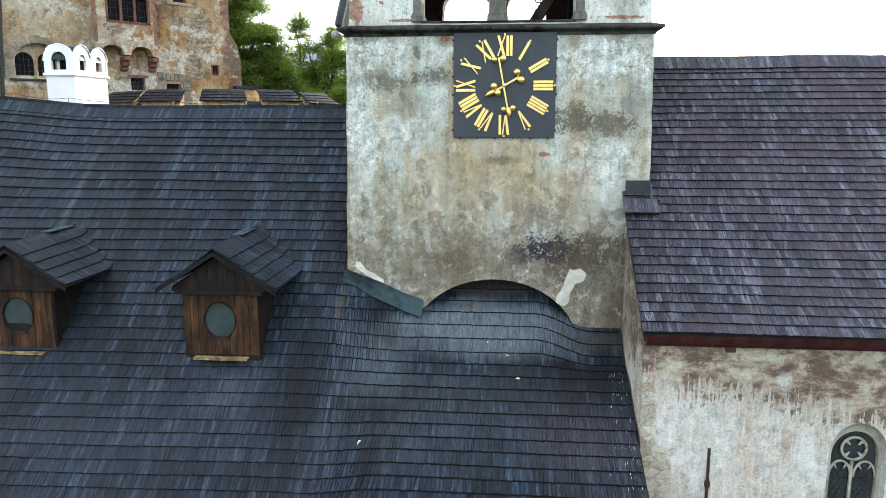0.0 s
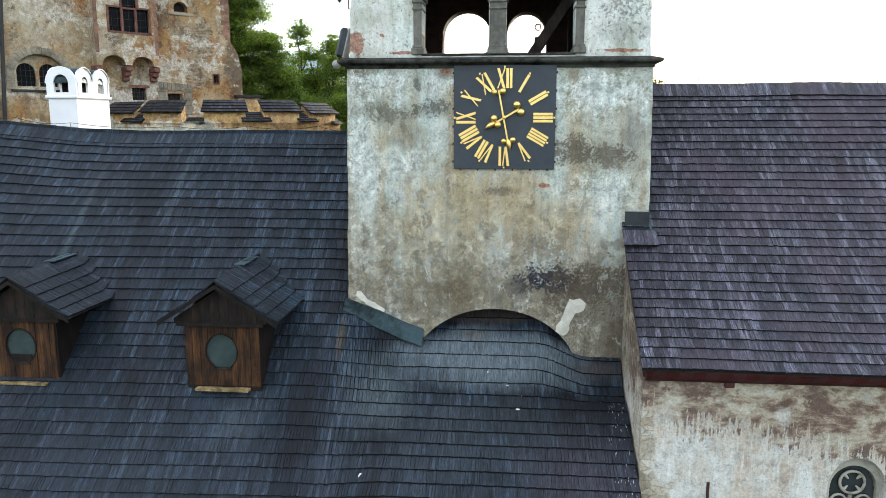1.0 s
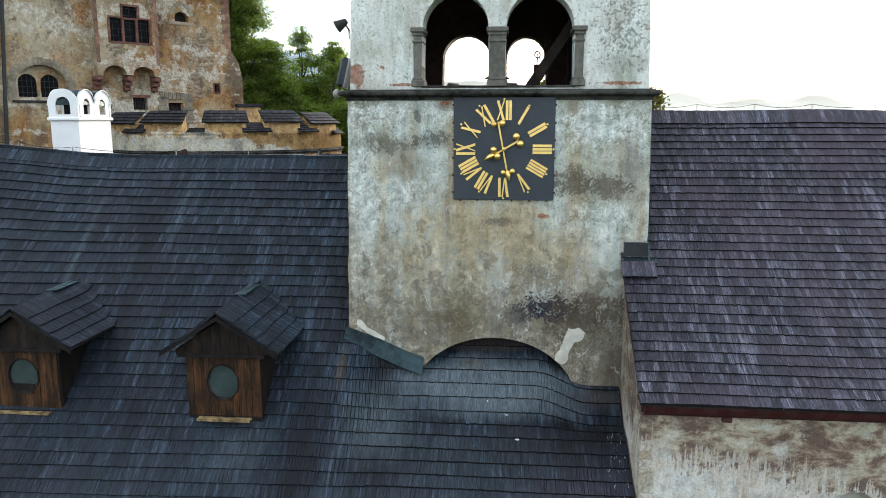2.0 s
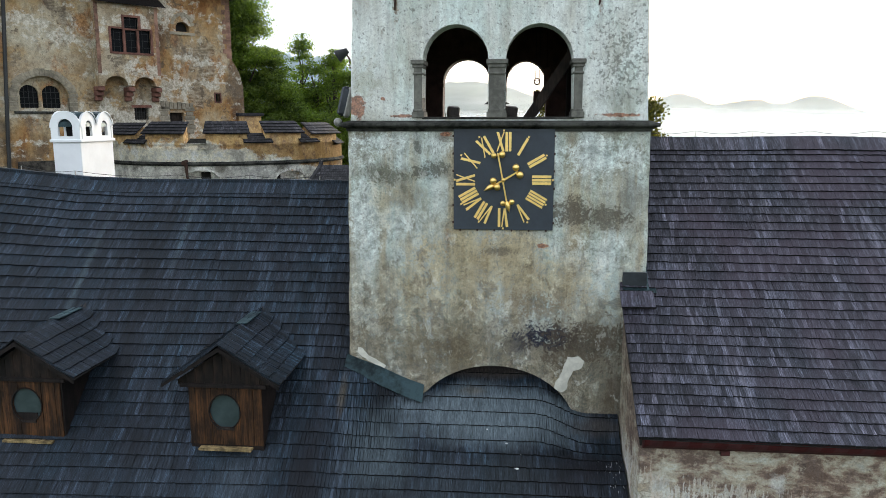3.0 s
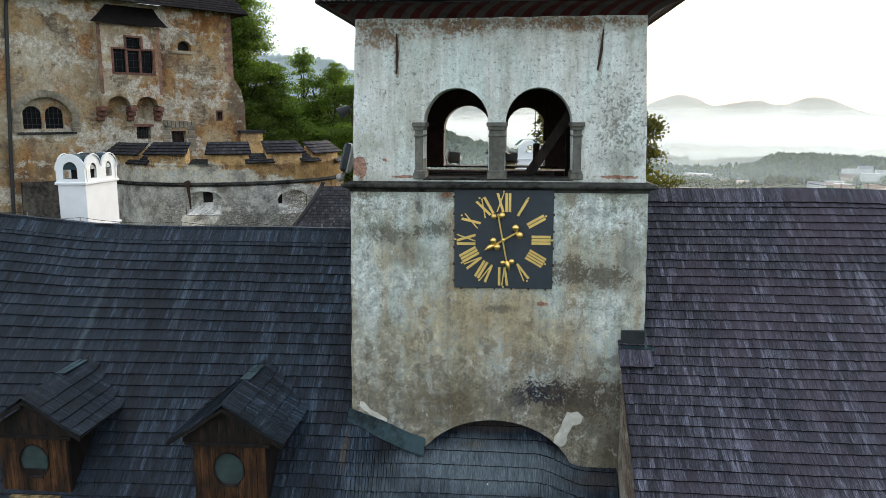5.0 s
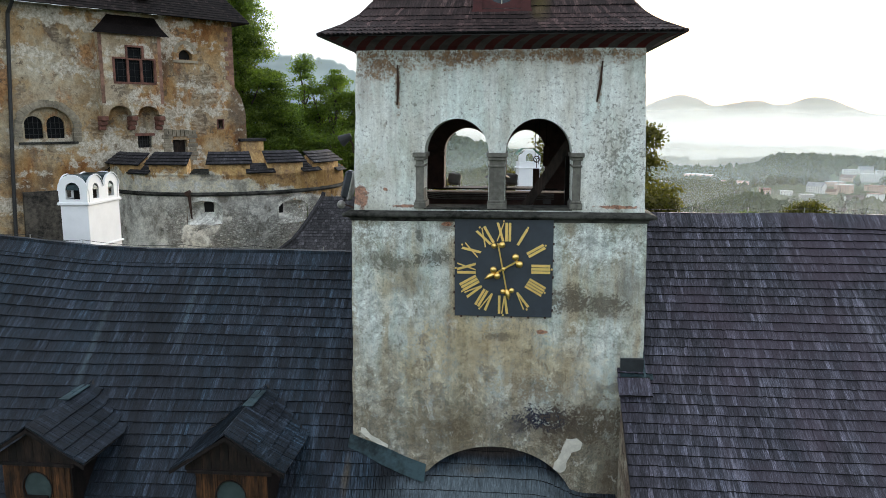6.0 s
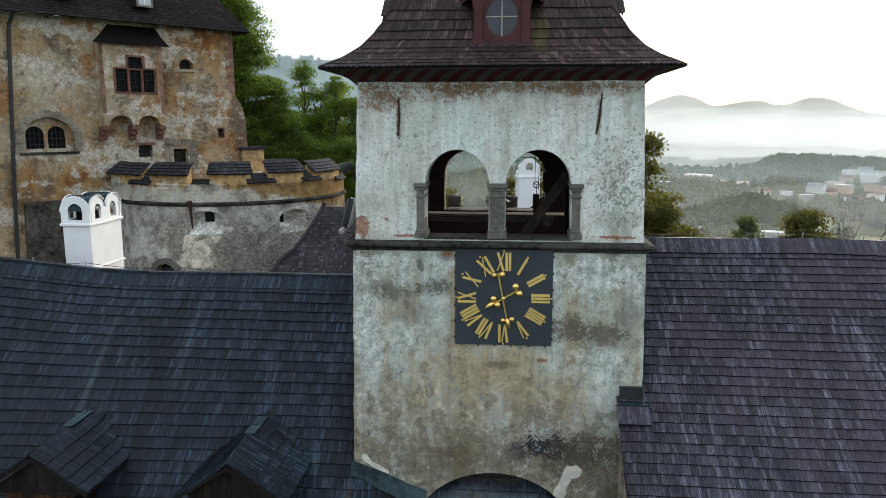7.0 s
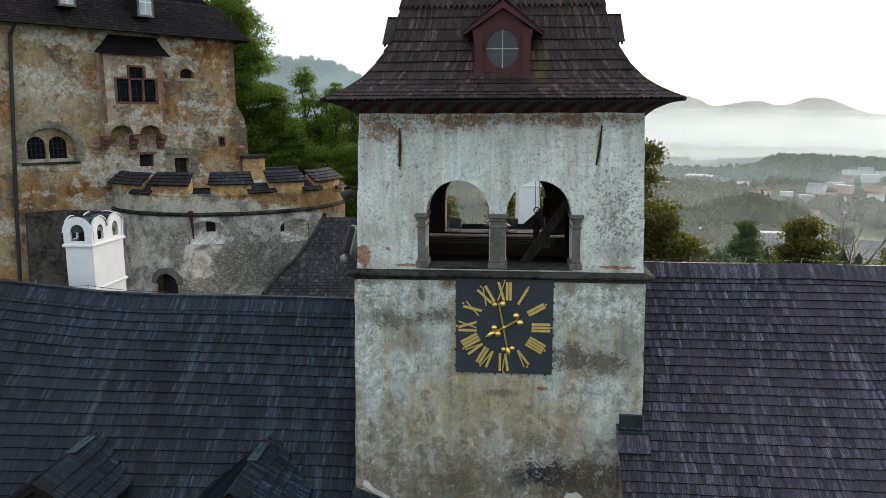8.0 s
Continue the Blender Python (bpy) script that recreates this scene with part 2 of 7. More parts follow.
    # flakes with crisp edges: the top coat gone
    fl = k.noise(1.5, 12, 0.68, k.scaled(p, (1, 1, 0.9), (31, 7, 12)), 0.25)
    gone = k.math("MULTIPLY", k.ramp(fl, [(0.565, 0.0), (0.573, 1.0)]), k.node("MapRange", Value=z, From_Min=14.0, From_Max=14.1, To_Min=0.16, To_Max=0.04).outputs[0])
    c = k.mix(gone, c, k.mix(1.0, c, (0.62, 0.57, 0.47), "MULTIPLY"))
    scab = k.math("MULTIPLY", k.ramp(k.noise(2.3, 12, 0.7, k.scaled(p, (1, 1, 0.8), (3, 17, 5)), 0.3), [(0.60, 0.0), (0.607, 1.0)]), 0.35)
    c = k.mix(scab, c, (0.58, 0.58, 0.54))
    # bared brick
    for centre, radii in (((-2.02, 0, 14.4), (0.22, 2, 0.28)), ((3.95, 0, 14.22), (0.5, 2, 0.05)), ((0.05, 0, 13.78), (0.15, 2, 0.06)), ((2.35, 0, 11.2), (0.13, 2, 0.06)), ((-1.4, 0, 14.6), (0.06, 2, 0.05)), ((2.75, 0, 14.3), (0.08, 2, 0.06)), ((-0.9, 0, 14.2), (0.3, 2, 0.04))):
        c = k.mix(k.math("MULTIPLY", k.blob(p, centre, radii, 0.25, 0.5, 7.0), 0.85), c, k.ramp(fine, [(0.42, (0.15, 0.06, 0.035)), (0.58, (0.36, 0.15, 0.085))]))
    # dark spots of lichen, thick on the weather side
    dens = k.mix(1.0, k.ramp(big, [(0.52, 0.0), (0.66, 0.03)]), k.blob(p, (4.05, 0, 15.5), (0.9, 2, 1.5), 0.8, 0.2), "ADD")
    spots = k.noise(15.0, 4, 0.6, p)
    c = k.mix(k.math("MULTIPLY", k.ramp(k.math("ADD", spots, k.math("MULTIPLY", dens, 0.12)), [(0.60, 0.0), (0.66, 0.7)]), 0.9), c, (0.13, 0.13, 0.115))
    # fine upright streaks, pits and grain over everything
    c = k.mix(0.42, c, k.ramp(streak, [(0.36, 0.66), (0.48, 0.98), (0.62, 1.18)]), "MULTIPLY")
    c = k.mix(k.node("MapRange", Value=z, From_Min=14.0, From_Max=14.1, To_Min=0.75, To_Max=0.22).outputs[0], c, k.ramp(mid, [(0.38, 0.58), (0.46, 0.86), (0.52, 1.04), (0.62, 1.2)]), "MULTIPLY")
    rough_ = k.node("MapRange", Value=z, From_Min=14.0, From_Max=14.1, To_Min=0.7, To_Max=0.4).outputs[0]
    c = k.mix(rough_, c, k.ramp(fine, [(0.36, 0.45), (0.45, 0.95), (0.60, 1.25)]), "MULTIPLY")
    c = k.mix(rough_, c, k.ramp(grain, [(0.38, 0.62), (0.62, 1.32)]), "MULTIPLY")
    c = k.mix(1.0, c, (1.01, 1.0, 0.965), "MULTIPLY")
    cr = k.node("TexVoronoi", Vector=k.mix(0.35, p, k.node("TexNoise", Vector=p, Scale=1.5, Detail=4.0).outputs["Color"], "ADD"), Scale=0.8)
    cr.feature = "DISTANCE_TO_EDGE"
    c = k.mix(k.ramp(cr.outputs["Distance"], [(0.0, 0.35), (0.004, 0.0)]), c, (0.07, 0.06, 0.05))
    k.colour(c)
    k.bump(k.mix(0.3, k.mix(0.5, mid, fine), k.math("SUBTRACT", 1.0, gone)), 0.8, 0.04)
    return k.m


def nave_plaster():
    """Whitewashed wall with drips of lime, washed brown under the eaves, stones bared at the corner."""
    k = Mat("nave_plaster", 0.92, spec=0.15)
    p = k.church()
    xyz = k.node("SeparateXYZ", Vector=p)
    x, z = xyz.outputs["X"], xyz.outputs["Z"]
    big = k.noise(1.0, 9, 0.68, k.scaled(p, (1.3, 1.3, 0.9)), 0.35)
    mid = k.noise(5.0, 9, 0.72, p, 0.25)
    fine = k.noise(18.0, 7, 0.72, p)
    grain = k.noise(55.0, 4, 0.65, p)
    drips = k.noise(1.0, 6, 0.66, k.scaled(p, (13.0, 13.0, 0.9)))
    jit = k.math("ADD", k.math("MULTIPLY", k.math("SUBTRACT", mid, 0.5), 1.3), k.math("MULTIPLY", k.math("SUBTRACT", drips, 0.5), 1.6))
    c = k.ramp(big, [(0.37, (0.37, 0.30, 0.235)), (0.46, (0.46, 0.42, 0.36)), (0.54, (0.50, 0.485, 0.435)), (0.62, (0.545, 0.545, 0.51))])
    c = k.mix(k.ramp(drips, [(0.50, 0.0), (0.62, 0.6)]), c, (0.60, 0.62, 0.605))
    c = k.mix(k.ramp(k.noise(1.4, 8, 0.7, k.scaled(p, (1, 1, 0.6), (8, 1, 3)), 0.3), [(0.55, 0.0), (0.60, 0.45)]), c, (0.47, 0.37, 0.28))
    # brown wash below the eaves, ragged and lower towards the window
    edge = k.math("ADD", k.math("ADD", z, k.math("MULTIPLY", jit, 1.3)), k.math("ADD", k.math("MULTIPLY", x, 0.19), k.math("MULTIPLY", k.math("SUBTRACT", big, 0.5), 2.2)))
    band = k.node("MapRange", Value=edge, From_Min=7.70, From_Max=7.86).outputs[0]
    cl = k.noise(1.0, 10, 0.70, k.scaled(p, (1.0, 1.0, 1.9), (2, 2, 7)), 0.25)
    clouds = k.ramp(cl, [(0.43, (0.095, 0.058, 0.043)), (0.48, (0.185, 0.125, 0.092)), (0.52, (0.30, 0.25, 0.185)), (0.57, (0.38, 0.345, 0.27)), (0.64, (0.46, 0.45, 0.39))])
    c = k.mix(k.math("MULTIPLY", band, 0.92), c, clouds)
    c = k.mix(k.math("MULTIPLY", k.blob(p, (6.95, -2.9, 6.95), (0.18, 1, 0.25), 0.5, 0.5, 4.0), 0.6), c, (0.55, 0.55, 0.52))
    st = k.node("TexVoronoi", Vector=k.scaled(k.mix(0.15, p, k.node("TexNoise", Vector=p, Scale=3.0, Detail=3.0).outputs["Color"], "ADD"), (2.6, 2.6, 6.5)), Scale=1.0)
    sd = k.node("TexVoronoi", Vector=k.scaled(k.mix(0.15, p, k.node("TexNoise", Vector=p, Scale=3.0, Detail=3.0).outputs["Color"], "ADD"), (2.6, 2.6, 6.5)), Scale=1.0)
    sd.feature = "DISTANCE_TO_EDGE"
    stones = k.mix(k.ramp(sd.outputs["Distance"], [(0.0, 0.0), (0.09, 1.0)]), (0.17, 0.14, 0.095), k.ramp(k.node("SeparateColor", Color=st.outputs["Color"]).outputs[0], [(0.0, (0.26, 0.22, 0.155)), (0.5, (0.41, 0.35, 0.225)), (1.0, (0.50, 0.48, 0.41))]))
    for centre, radii, r in (((4.3, -2.9, 6.2), (0.3, 1.2, 0.9), 0.5), ((4.4, -2.9, 5.0), (0.6, 1.2, 0.7), 0.5), ((4.6, -2.9, 4.1), (1.1, 1.2, 0.5), 0.5), ((9.55, -2.9, 5.0), (0.3, 2, 1.1), 0.3)):
        c = k.mix(k.math("MULTIPLY", k.blob(p, centre, radii, 0.25, r, 3.2), 0.6), c, stones)
    for centre, radii, amount in (((4.25, -0.5, 7.8), (0.6, 0.9, 2.4), 0.6), ((4.25, -2.0, 8.2), (0.6, 0.8, 0.7), 0.4)):
        c = k.mix(k.math("MULTIPLY", k.blob(p, centre, radii, 0.7, 0.3, 2.4), amount), c, k.ramp(mid, [(0.4, (0.11, 0.09, 0.06)), (0.6, (0.29, 0.25, 0.19))]))
    chip = k.ramp(k.noise(2.6, 12, 0.7, k.scaled(p, (1, 1, 0.9), (41, 6, 2)), 0.3), [(0.60, 0.0), (0.608, 0.55)])
    c = k.mix(chip, c, (0.40, 0.35, 0.27))
    c = k.mix(0.8, c, k.ramp(mid, [(0.38, 0.66), (0.48, 0.97), (0.62, 1.12)]), "MULTIPLY")
    c = k.mix(0.55, c, k.ramp(fine, [(0.36, 0.5), (0.45, 0.95), (0.60, 1.16)]), "MULTIPLY")
    c = k.mix(0.35, c, k.ramp(grain, [(0.38, 0.7), (0.62, 1.22)]), "MULTIPLY")
    k.colour(c)
    k.bump(k.mix(0.5, mid, fine), 0.8, 0.04)
    return k.m


def castle_plaster():
    """Ochre castle wall: worn render over rubble, with white wash, rust and soot."""
    k = Mat("castle_plaster", 0.93, spec=0.12)
    n1 = k.noise(0.22, 8, 0.66, None, 0.4)
    n2 = k.noise(1.5, 9, 0.74, None, 0.3)
    fine = k.noise(5.0, 7, 0.72)
    grain = k.noise(14.0, 4, 0.65)
    c = k.ramp(n1, [(0.36, (0.17, 0.075, 0.026)), (0.43, (0.285, 0.17, 0.072)), (0.5, (0.325, 0.23, 0.122)), (0.56, (0.35, 0.285, 0.185)), (0.64, (0.40, 0.355, 0.26))])
    c = k.mix(0.5, c, k.ramp(n2, [(0.38, 0.55), (0.5, 1.0), (0.62, 1.3)]), "MULTIPLY")
    # grey render on the lower walls, rust and soot in maps
    c = k.mix(k.ramp(k.noise(0.16, 7, 0.64, k.scaled(k.pos, (1, 1, 1.2), (3, 3, 40)), 0.5), [(0.53, 0.0), (0.57, 0.5)]), c, k.ramp(n2, [(0.4, (0.23, 0.18, 0.12)), (0.6, (0.35, 0.295, 0.215))]))
    c = k.mix(k.ramp(k.noise(0.35, 6, 0.66, k.scaled(k.pos, (1, 1, 0.6), (20, 4, 9))), [(0.55, 0.0), (0.61, 0.8)]), c, k.ramp(fine, [(0.4, (0.20, 0.09, 0.035)), (0.6, (0.36, 0.19, 0.08))]))
    rub = k.ramp(k.noise(0.36, 8, 0.7, k.scaled(k.pos, (1, 1, 0.8), (7, 14, 3))), [(0.55, 0.0), (0.565, 0.65)])
    course = k.ramp(k.noise(1.0, 4, 0.6, k.scaled(k.pos, (1.6, 1.6, 5.5))), [(0.42, (0.07, 0.055, 0.04)), (0.5, (0.19, 0.155, 0.11)), (0.6, (0.31, 0.27, 0.205))])
    c = k.mix(rub, c, course)
    c = k.mix(k.ramp(k.noise(0.24, 7, 0.62, k.scaled(k.pos, (1, 1, 0.5), (1, 33, 5))), [(0.545, 0.0), (0.60, 0.65)]), c, (0.075, 0.058, 0.045))
    # flakes of white limewash, in ragged level bands
    band = k.noise(1.0, 5, 0.6, k.scaled(k.pos, (0.08, 0.08, 0.42)))
    flake = k.noise(0.8, 12, 0.7, k.scaled(k.pos, (1, 1, 1), (9, 5, 2)), 0.3)
    c = k.mix(k.ramp(k.math("ADD", flake, k.math("MULTIPLY", k.math("SUBTRACT", band, 0.5), 1.1)), [(0.54, 0.0), (0.60, 0.8)]), c, k.ramp(fine, [(0.4, (0.36, 0.33, 0.26)), (0.6, (0.56, 0.53, 0.45))]))
    c = k.mix(k.ramp(flake, [(0.375, 0.8), (0.39, 0.0)]), c, (0.11, 0.085, 0.06))
    c = k.mix(0.45, c, k.ramp(fine, [(0.37, 0.5), (0.47, 0.95), (0.62, 1.25)]), "MULTIPLY")
    c = k.mix(0.4, c, k.ramp(grain, [(0.38, 0.65), (0.62, 1.28)]), "MULTIPLY")
    k.colour(k.mix(1.0, c, (1.0, 0.985, 0.99), "MULTIPLY"))
    k.bump(k.mix(0.5, n2, fine), 0.9, 0.1)
    return k.m


def bastion_plaster():
    """Grey rubble wall with the render fallen off in maps; cream and ochre wash above the string course."""
    k = Mat("bastion_plaster", 0.93, spec=0.12)
    xyz = k.node("SeparateXYZ", Vector=k.pos)
    x, z = xyz.outputs["X"], xyz.outputs["Z"]
    warp = k.node("TexNoise", Scale=2.0, Detail=3.0, Vector=k.pos)
    wv = k.scaled(k.mix(0.12, k.pos, warp.outputs["Color"], "ADD"), (4.8, 4.8, 8.0))
    vor = k.node("TexVoronoi", Vector=wv, Scale=1.0, Randomness=1.0)
    vor.feature = "DISTANCE_TO_EDGE"
    cell = k.node("TexVoronoi", Vector=wv, Scale=1.0, Randomness=1.0)
    fine = k.noise(5.0, 7, 0.72)
    grain = k.noise(14.0, 4, 0.65)
    joint = k.ramp(vor.outputs["Distance"], [(0.0, 0.0), (0.16, 1.0)])
    stone = k.ramp(k.node("SeparateColor", Color=cell.outputs["Color"]).outputs[0], [(0.0, (0.27, 0.255, 0.22)), (0.6, (0.55, 0.535, 0.48)), (1.0, (0.74, 0.725, 0.66))])
    stone = k.mix(joint, (0.20, 0.185, 0.155), stone)
    big = k.noise(0.5, 9, 0.66, None, 0.4)
    render_ = k.ramp(k.noise(0.8, 8, 0.68), [(0.38, (0.27, 0.25, 0.21)), (0.46, (0.48, 0.465, 0.415)), (0.53, (0.65, 0.635, 0.575)), (0.62, (0.78, 0.77, 0.71))])
    cover = k.ramp(k.math("ADD", k.noise(0.34, 11, 0.66, None, 0.4), k.node("MapRange", Value=x, From_Min=-22.0, From_Max=-12.0, To_Min=0.05, To_Max=-0.06).outputs[0]), [(0.49, 0.0), (0.515, 1.0)])
    cover = k.mix(k.node("MapRange", Value=z, From_Min=9.8, From_Max=10.9).outputs[0], cover, k.ramp(big, [(0.40, 0.0), (0.41, 1.0)]))
    c = k.mix(cover, k.mix(0.34, stone, render_), render_)
    # above the string course: cream wash with grey flakes, ochre under the caps and at the shoulder
    n = k.math("MULTIPLY", k.math("SUBTRACT", big, 0.5), 4.0)
    up = k.node("MapRange", Value=k.math("ADD", z, k.math("MULTIPLY", k.math("SUBTRACT", big, 0.5), 1.0)), From_Min=11.0, From_Max=11.2).outputs[0]
    cream = k.ramp(k.noise(0.9, 10, 0.68, k.scaled(k.pos, (1, 1, 1), (4, 4, 4))), [(0.40, (0.42, 0.395, 0.33)), (0.46, (0.62, 0.595, 0.51)), (0.53, (0.74, 0.69, 0.54)), (0.6, (0.76, 0.745, 0.69))])
    c = k.mix(up, c, cream)
    right = k.node("MapRange", Value=x, From_Min=-15.5, From_Max=-10.0, To_Min=0.0, To_Max=1.5).outputs[0]
    och = k.node("MapRange", Value=k.math("ADD", k.math("ADD", z, right), n), From_Min=12.25, From_Max=12.5, To_Min=0.0, To_Max=0.9).outputs[0]
    c = k.mix(och, c, k.ramp(k.noise(1.6, 8, 0.7), [(0.38, (0.17, 0.085, 0.03)), (0.5, (0.38, 0.215, 0.068)), (0.6, (0.52, 0.34, 0.135))]))
    spill = k.node("MapRange", Value=k.math("ADD", x, k.math("MULTIPLY", k.math("SUBTRACT", k.noise(0.6, 8, 0.66, k.scaled(k.pos, (1, 1, 0.5), (2, 9, 3))), 0.5), 16.0)), From_Min=-9.7, From_Max=-9.2, To_Min=0.0, To_Max=0.75).outputs[0]
    c = k.mix(spill, c, (0.38, 0.23, 0.085))
    c = k.mix(k.ramp(k.noise(0.3, 6, 0.62, k.scaled(k.pos, (1, 1, 0.5), (11, 3, 5))), [(0.57, 0.0), (0.64, 0.4)]), c, (0.16, 0.14, 0.115))
    c = k.mix(0.6, c, k.ramp(fine, [(0.37, 0.6), (0.47, 1.0), (0.62, 1.3)]), "MULTIPLY")
    c = k.mix(0.4, c, k.ramp(grain, [(0.38, 0.7), (0.62, 1.3)]), "MULTIPLY")
    k.colour(c)
    h = k.mix(cover, k.mix(0.3, joint, k.noise(4.0, 6)), k.mix(0.5, (0.9, 0.9, 0.9), k.noise(5.0, 6)))
    k.bump(h, 0.9, 0.1)
    return k.m


def stripes_mat(name, a, b, period=0.42):
    """Painted slanting stripes on a boarded cornice."""
    k = Mat(name, 0.75, spec=0.2)
    s = k.node("SeparateXYZ", Vector=k.church())
    d = k.math("ADD", k.math("ADD", s.outputs["X"], s.outputs["Y"]), k.math("MULTIPLY", s.outputs["Z"], 0.55))
    f = k.math("FRACT", k.math("MULTIPLY", d, 1 / period))
    m = k.ramp(f, [(0.0, 0.0), (0.03, 1.0), (0.5, 1.0), (0.53, 0.0)])
    worn = k.ramp(k.noise(3.0, 7, 0.65), [(0.3, 0.55), (0.65, 1.15)])
    k.colour(k.mix(1.0, k.mix(m, a, b), worn, "MULTIPLY"))
    k.bump(k.noise(18, 6), 0.3, 0.01)
    return k.m


def leaf_mat(name, dark, light):
    """Leaves that let some light through."""
    k = Mat(name, 0.6, spec=0.3)
    c = k.mix(0.5, k.ramp(k.piece(), [(0.0, dark), (1.0, light)]), k.ramp(k.noise(0.6, 3), [(0.35, dark), (0.65, light)]))
    k.colour(c)
    tr = k.node("BsdfTranslucent", Color=k.mix(1.0, c, (1.6, 1.9, 0.7), "MULTIPLY"))
    sh = k.node("MixShader", Fac=0.5)
    k.put(sh.inputs[1], k.b.outputs[0])
    k.put(sh.inputs[2], tr.outputs[0])
    k.put(k.t.nodes["Material Output"].inputs["Surface"], sh.outputs[0])
    return k.m


def glass_mat(name, tint, rough=0.08, spec=0.8):
    k = Mat(name, rough, spec=spec)
    k.colour(k.ramp(k.noise(2.5, 4), [(0.3, tuple(x * 0.6 for x in tint)), (0.7, tint)]))
    k.bump(k.noise(3.0, 2), 0.08, 0.02)
    return k.m


PLASTER = tower_plaster()
NAVE = nave_plaster()
CASTLE = castle_plaster()
BASTION = bastion_plaster()
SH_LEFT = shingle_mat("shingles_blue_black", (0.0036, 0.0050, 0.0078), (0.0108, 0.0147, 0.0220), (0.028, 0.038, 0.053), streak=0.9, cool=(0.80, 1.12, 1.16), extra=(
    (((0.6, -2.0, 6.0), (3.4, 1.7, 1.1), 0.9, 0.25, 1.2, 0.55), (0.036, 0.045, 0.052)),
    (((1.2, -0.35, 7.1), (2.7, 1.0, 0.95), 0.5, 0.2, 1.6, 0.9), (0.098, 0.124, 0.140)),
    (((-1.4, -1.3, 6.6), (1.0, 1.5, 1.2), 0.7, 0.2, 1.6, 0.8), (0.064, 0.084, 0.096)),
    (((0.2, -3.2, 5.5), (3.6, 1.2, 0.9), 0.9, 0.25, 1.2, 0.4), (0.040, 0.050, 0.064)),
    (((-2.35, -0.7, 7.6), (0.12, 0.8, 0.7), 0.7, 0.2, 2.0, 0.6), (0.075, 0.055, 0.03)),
    # valley shade left of the tower corner, painted as a dark band
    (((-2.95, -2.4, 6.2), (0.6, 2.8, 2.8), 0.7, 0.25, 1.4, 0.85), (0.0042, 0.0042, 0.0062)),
    # far left of the roof darker overall
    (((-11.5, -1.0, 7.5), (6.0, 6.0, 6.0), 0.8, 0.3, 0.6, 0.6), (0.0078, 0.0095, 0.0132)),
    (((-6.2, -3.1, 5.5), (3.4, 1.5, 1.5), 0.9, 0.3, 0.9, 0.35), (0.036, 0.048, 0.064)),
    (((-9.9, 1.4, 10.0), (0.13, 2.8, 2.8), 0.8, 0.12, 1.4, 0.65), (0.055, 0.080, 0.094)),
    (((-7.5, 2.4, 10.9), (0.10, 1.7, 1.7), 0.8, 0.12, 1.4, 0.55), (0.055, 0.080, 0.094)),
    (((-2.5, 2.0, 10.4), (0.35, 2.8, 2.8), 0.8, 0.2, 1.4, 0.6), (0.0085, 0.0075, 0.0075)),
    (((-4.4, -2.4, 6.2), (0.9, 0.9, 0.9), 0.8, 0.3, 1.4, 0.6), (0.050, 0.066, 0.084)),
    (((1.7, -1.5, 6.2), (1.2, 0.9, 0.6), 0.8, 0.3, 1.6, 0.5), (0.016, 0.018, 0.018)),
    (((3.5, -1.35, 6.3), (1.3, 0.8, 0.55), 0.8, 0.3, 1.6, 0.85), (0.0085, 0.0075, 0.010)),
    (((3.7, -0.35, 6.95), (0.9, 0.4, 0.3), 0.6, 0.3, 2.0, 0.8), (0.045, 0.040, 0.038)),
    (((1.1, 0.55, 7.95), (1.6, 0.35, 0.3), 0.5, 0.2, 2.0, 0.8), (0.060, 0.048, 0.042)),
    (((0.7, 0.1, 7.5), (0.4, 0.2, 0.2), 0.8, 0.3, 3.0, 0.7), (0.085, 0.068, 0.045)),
    # violet-grey patch by the nave wall, lightened to paint its glare
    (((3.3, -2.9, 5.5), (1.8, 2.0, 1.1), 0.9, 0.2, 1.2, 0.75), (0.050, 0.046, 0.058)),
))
SH_NAVE = shingle_mat("shingles_violet_grey", (0.0100, 0.0092, 0.0125), (0.0325, 0.0305, 0.0400), (0.088, 0.086, 0.106), streak=0.8, tint=(0.052, 0.037, 0.051), patchy=0.3, cool=(0.92, 1.02, 1.06))
SH_TOWER = shingle_mat("shingles_brown_black", (0.013, 0.0066, 0.0062), (0.031, 0.0185, 0.0172), (0.064, 0.045, 0.043), streak=0.35, moss=((2.15, 0.3, 18.9), (0.3, 1.2, 0.8), 0.8, 0.25, 2.0))
SH_FAR = shingle_mat("shingles_far", (0.0046, 0.0031, 0.0029), (0.0105, 0.0074, 0.0068), (0.021, 0.0155, 0.0145), rough=0.95)
SH_BACK = shingle_mat("shingles_gatehouse", (0.010, 0.010, 0.011), (0.024, 0.023, 0.025), (0.046, 0.044, 0.048), rough=0.8)
LIME = plain("lime_drip", (0.50, 0.51, 0.52), 0.8, grain=20, vary=0.3)
SH_CAP = shingle_mat("shingles_cap", (0.0075, 0.0072, 0.0080), (0.021, 0.020, 0.0225), (0.050, 0.048, 0.053), rough=0.85)
QUOIN = plain("faded_red_quoin", (0.19, 0.105, 0.073), 0.92, grain=2, vary=0.5, bump=0.4)
# dark end grain, blackened further to paint the shade line under each course
END = plain("end_grain_and_course_shade", (0.004, 0.004, 0.005), 0.95, grain=20)
UNDER = plain("roof_boarding", (0.018, 0.016, 0.015), 0.9)
WOOD_DORMER = wood_mat("dormer_boards", (0.004, 0.002, 0.0013), (0.086, 0.036, 0.012), (34, 34, 1.5))
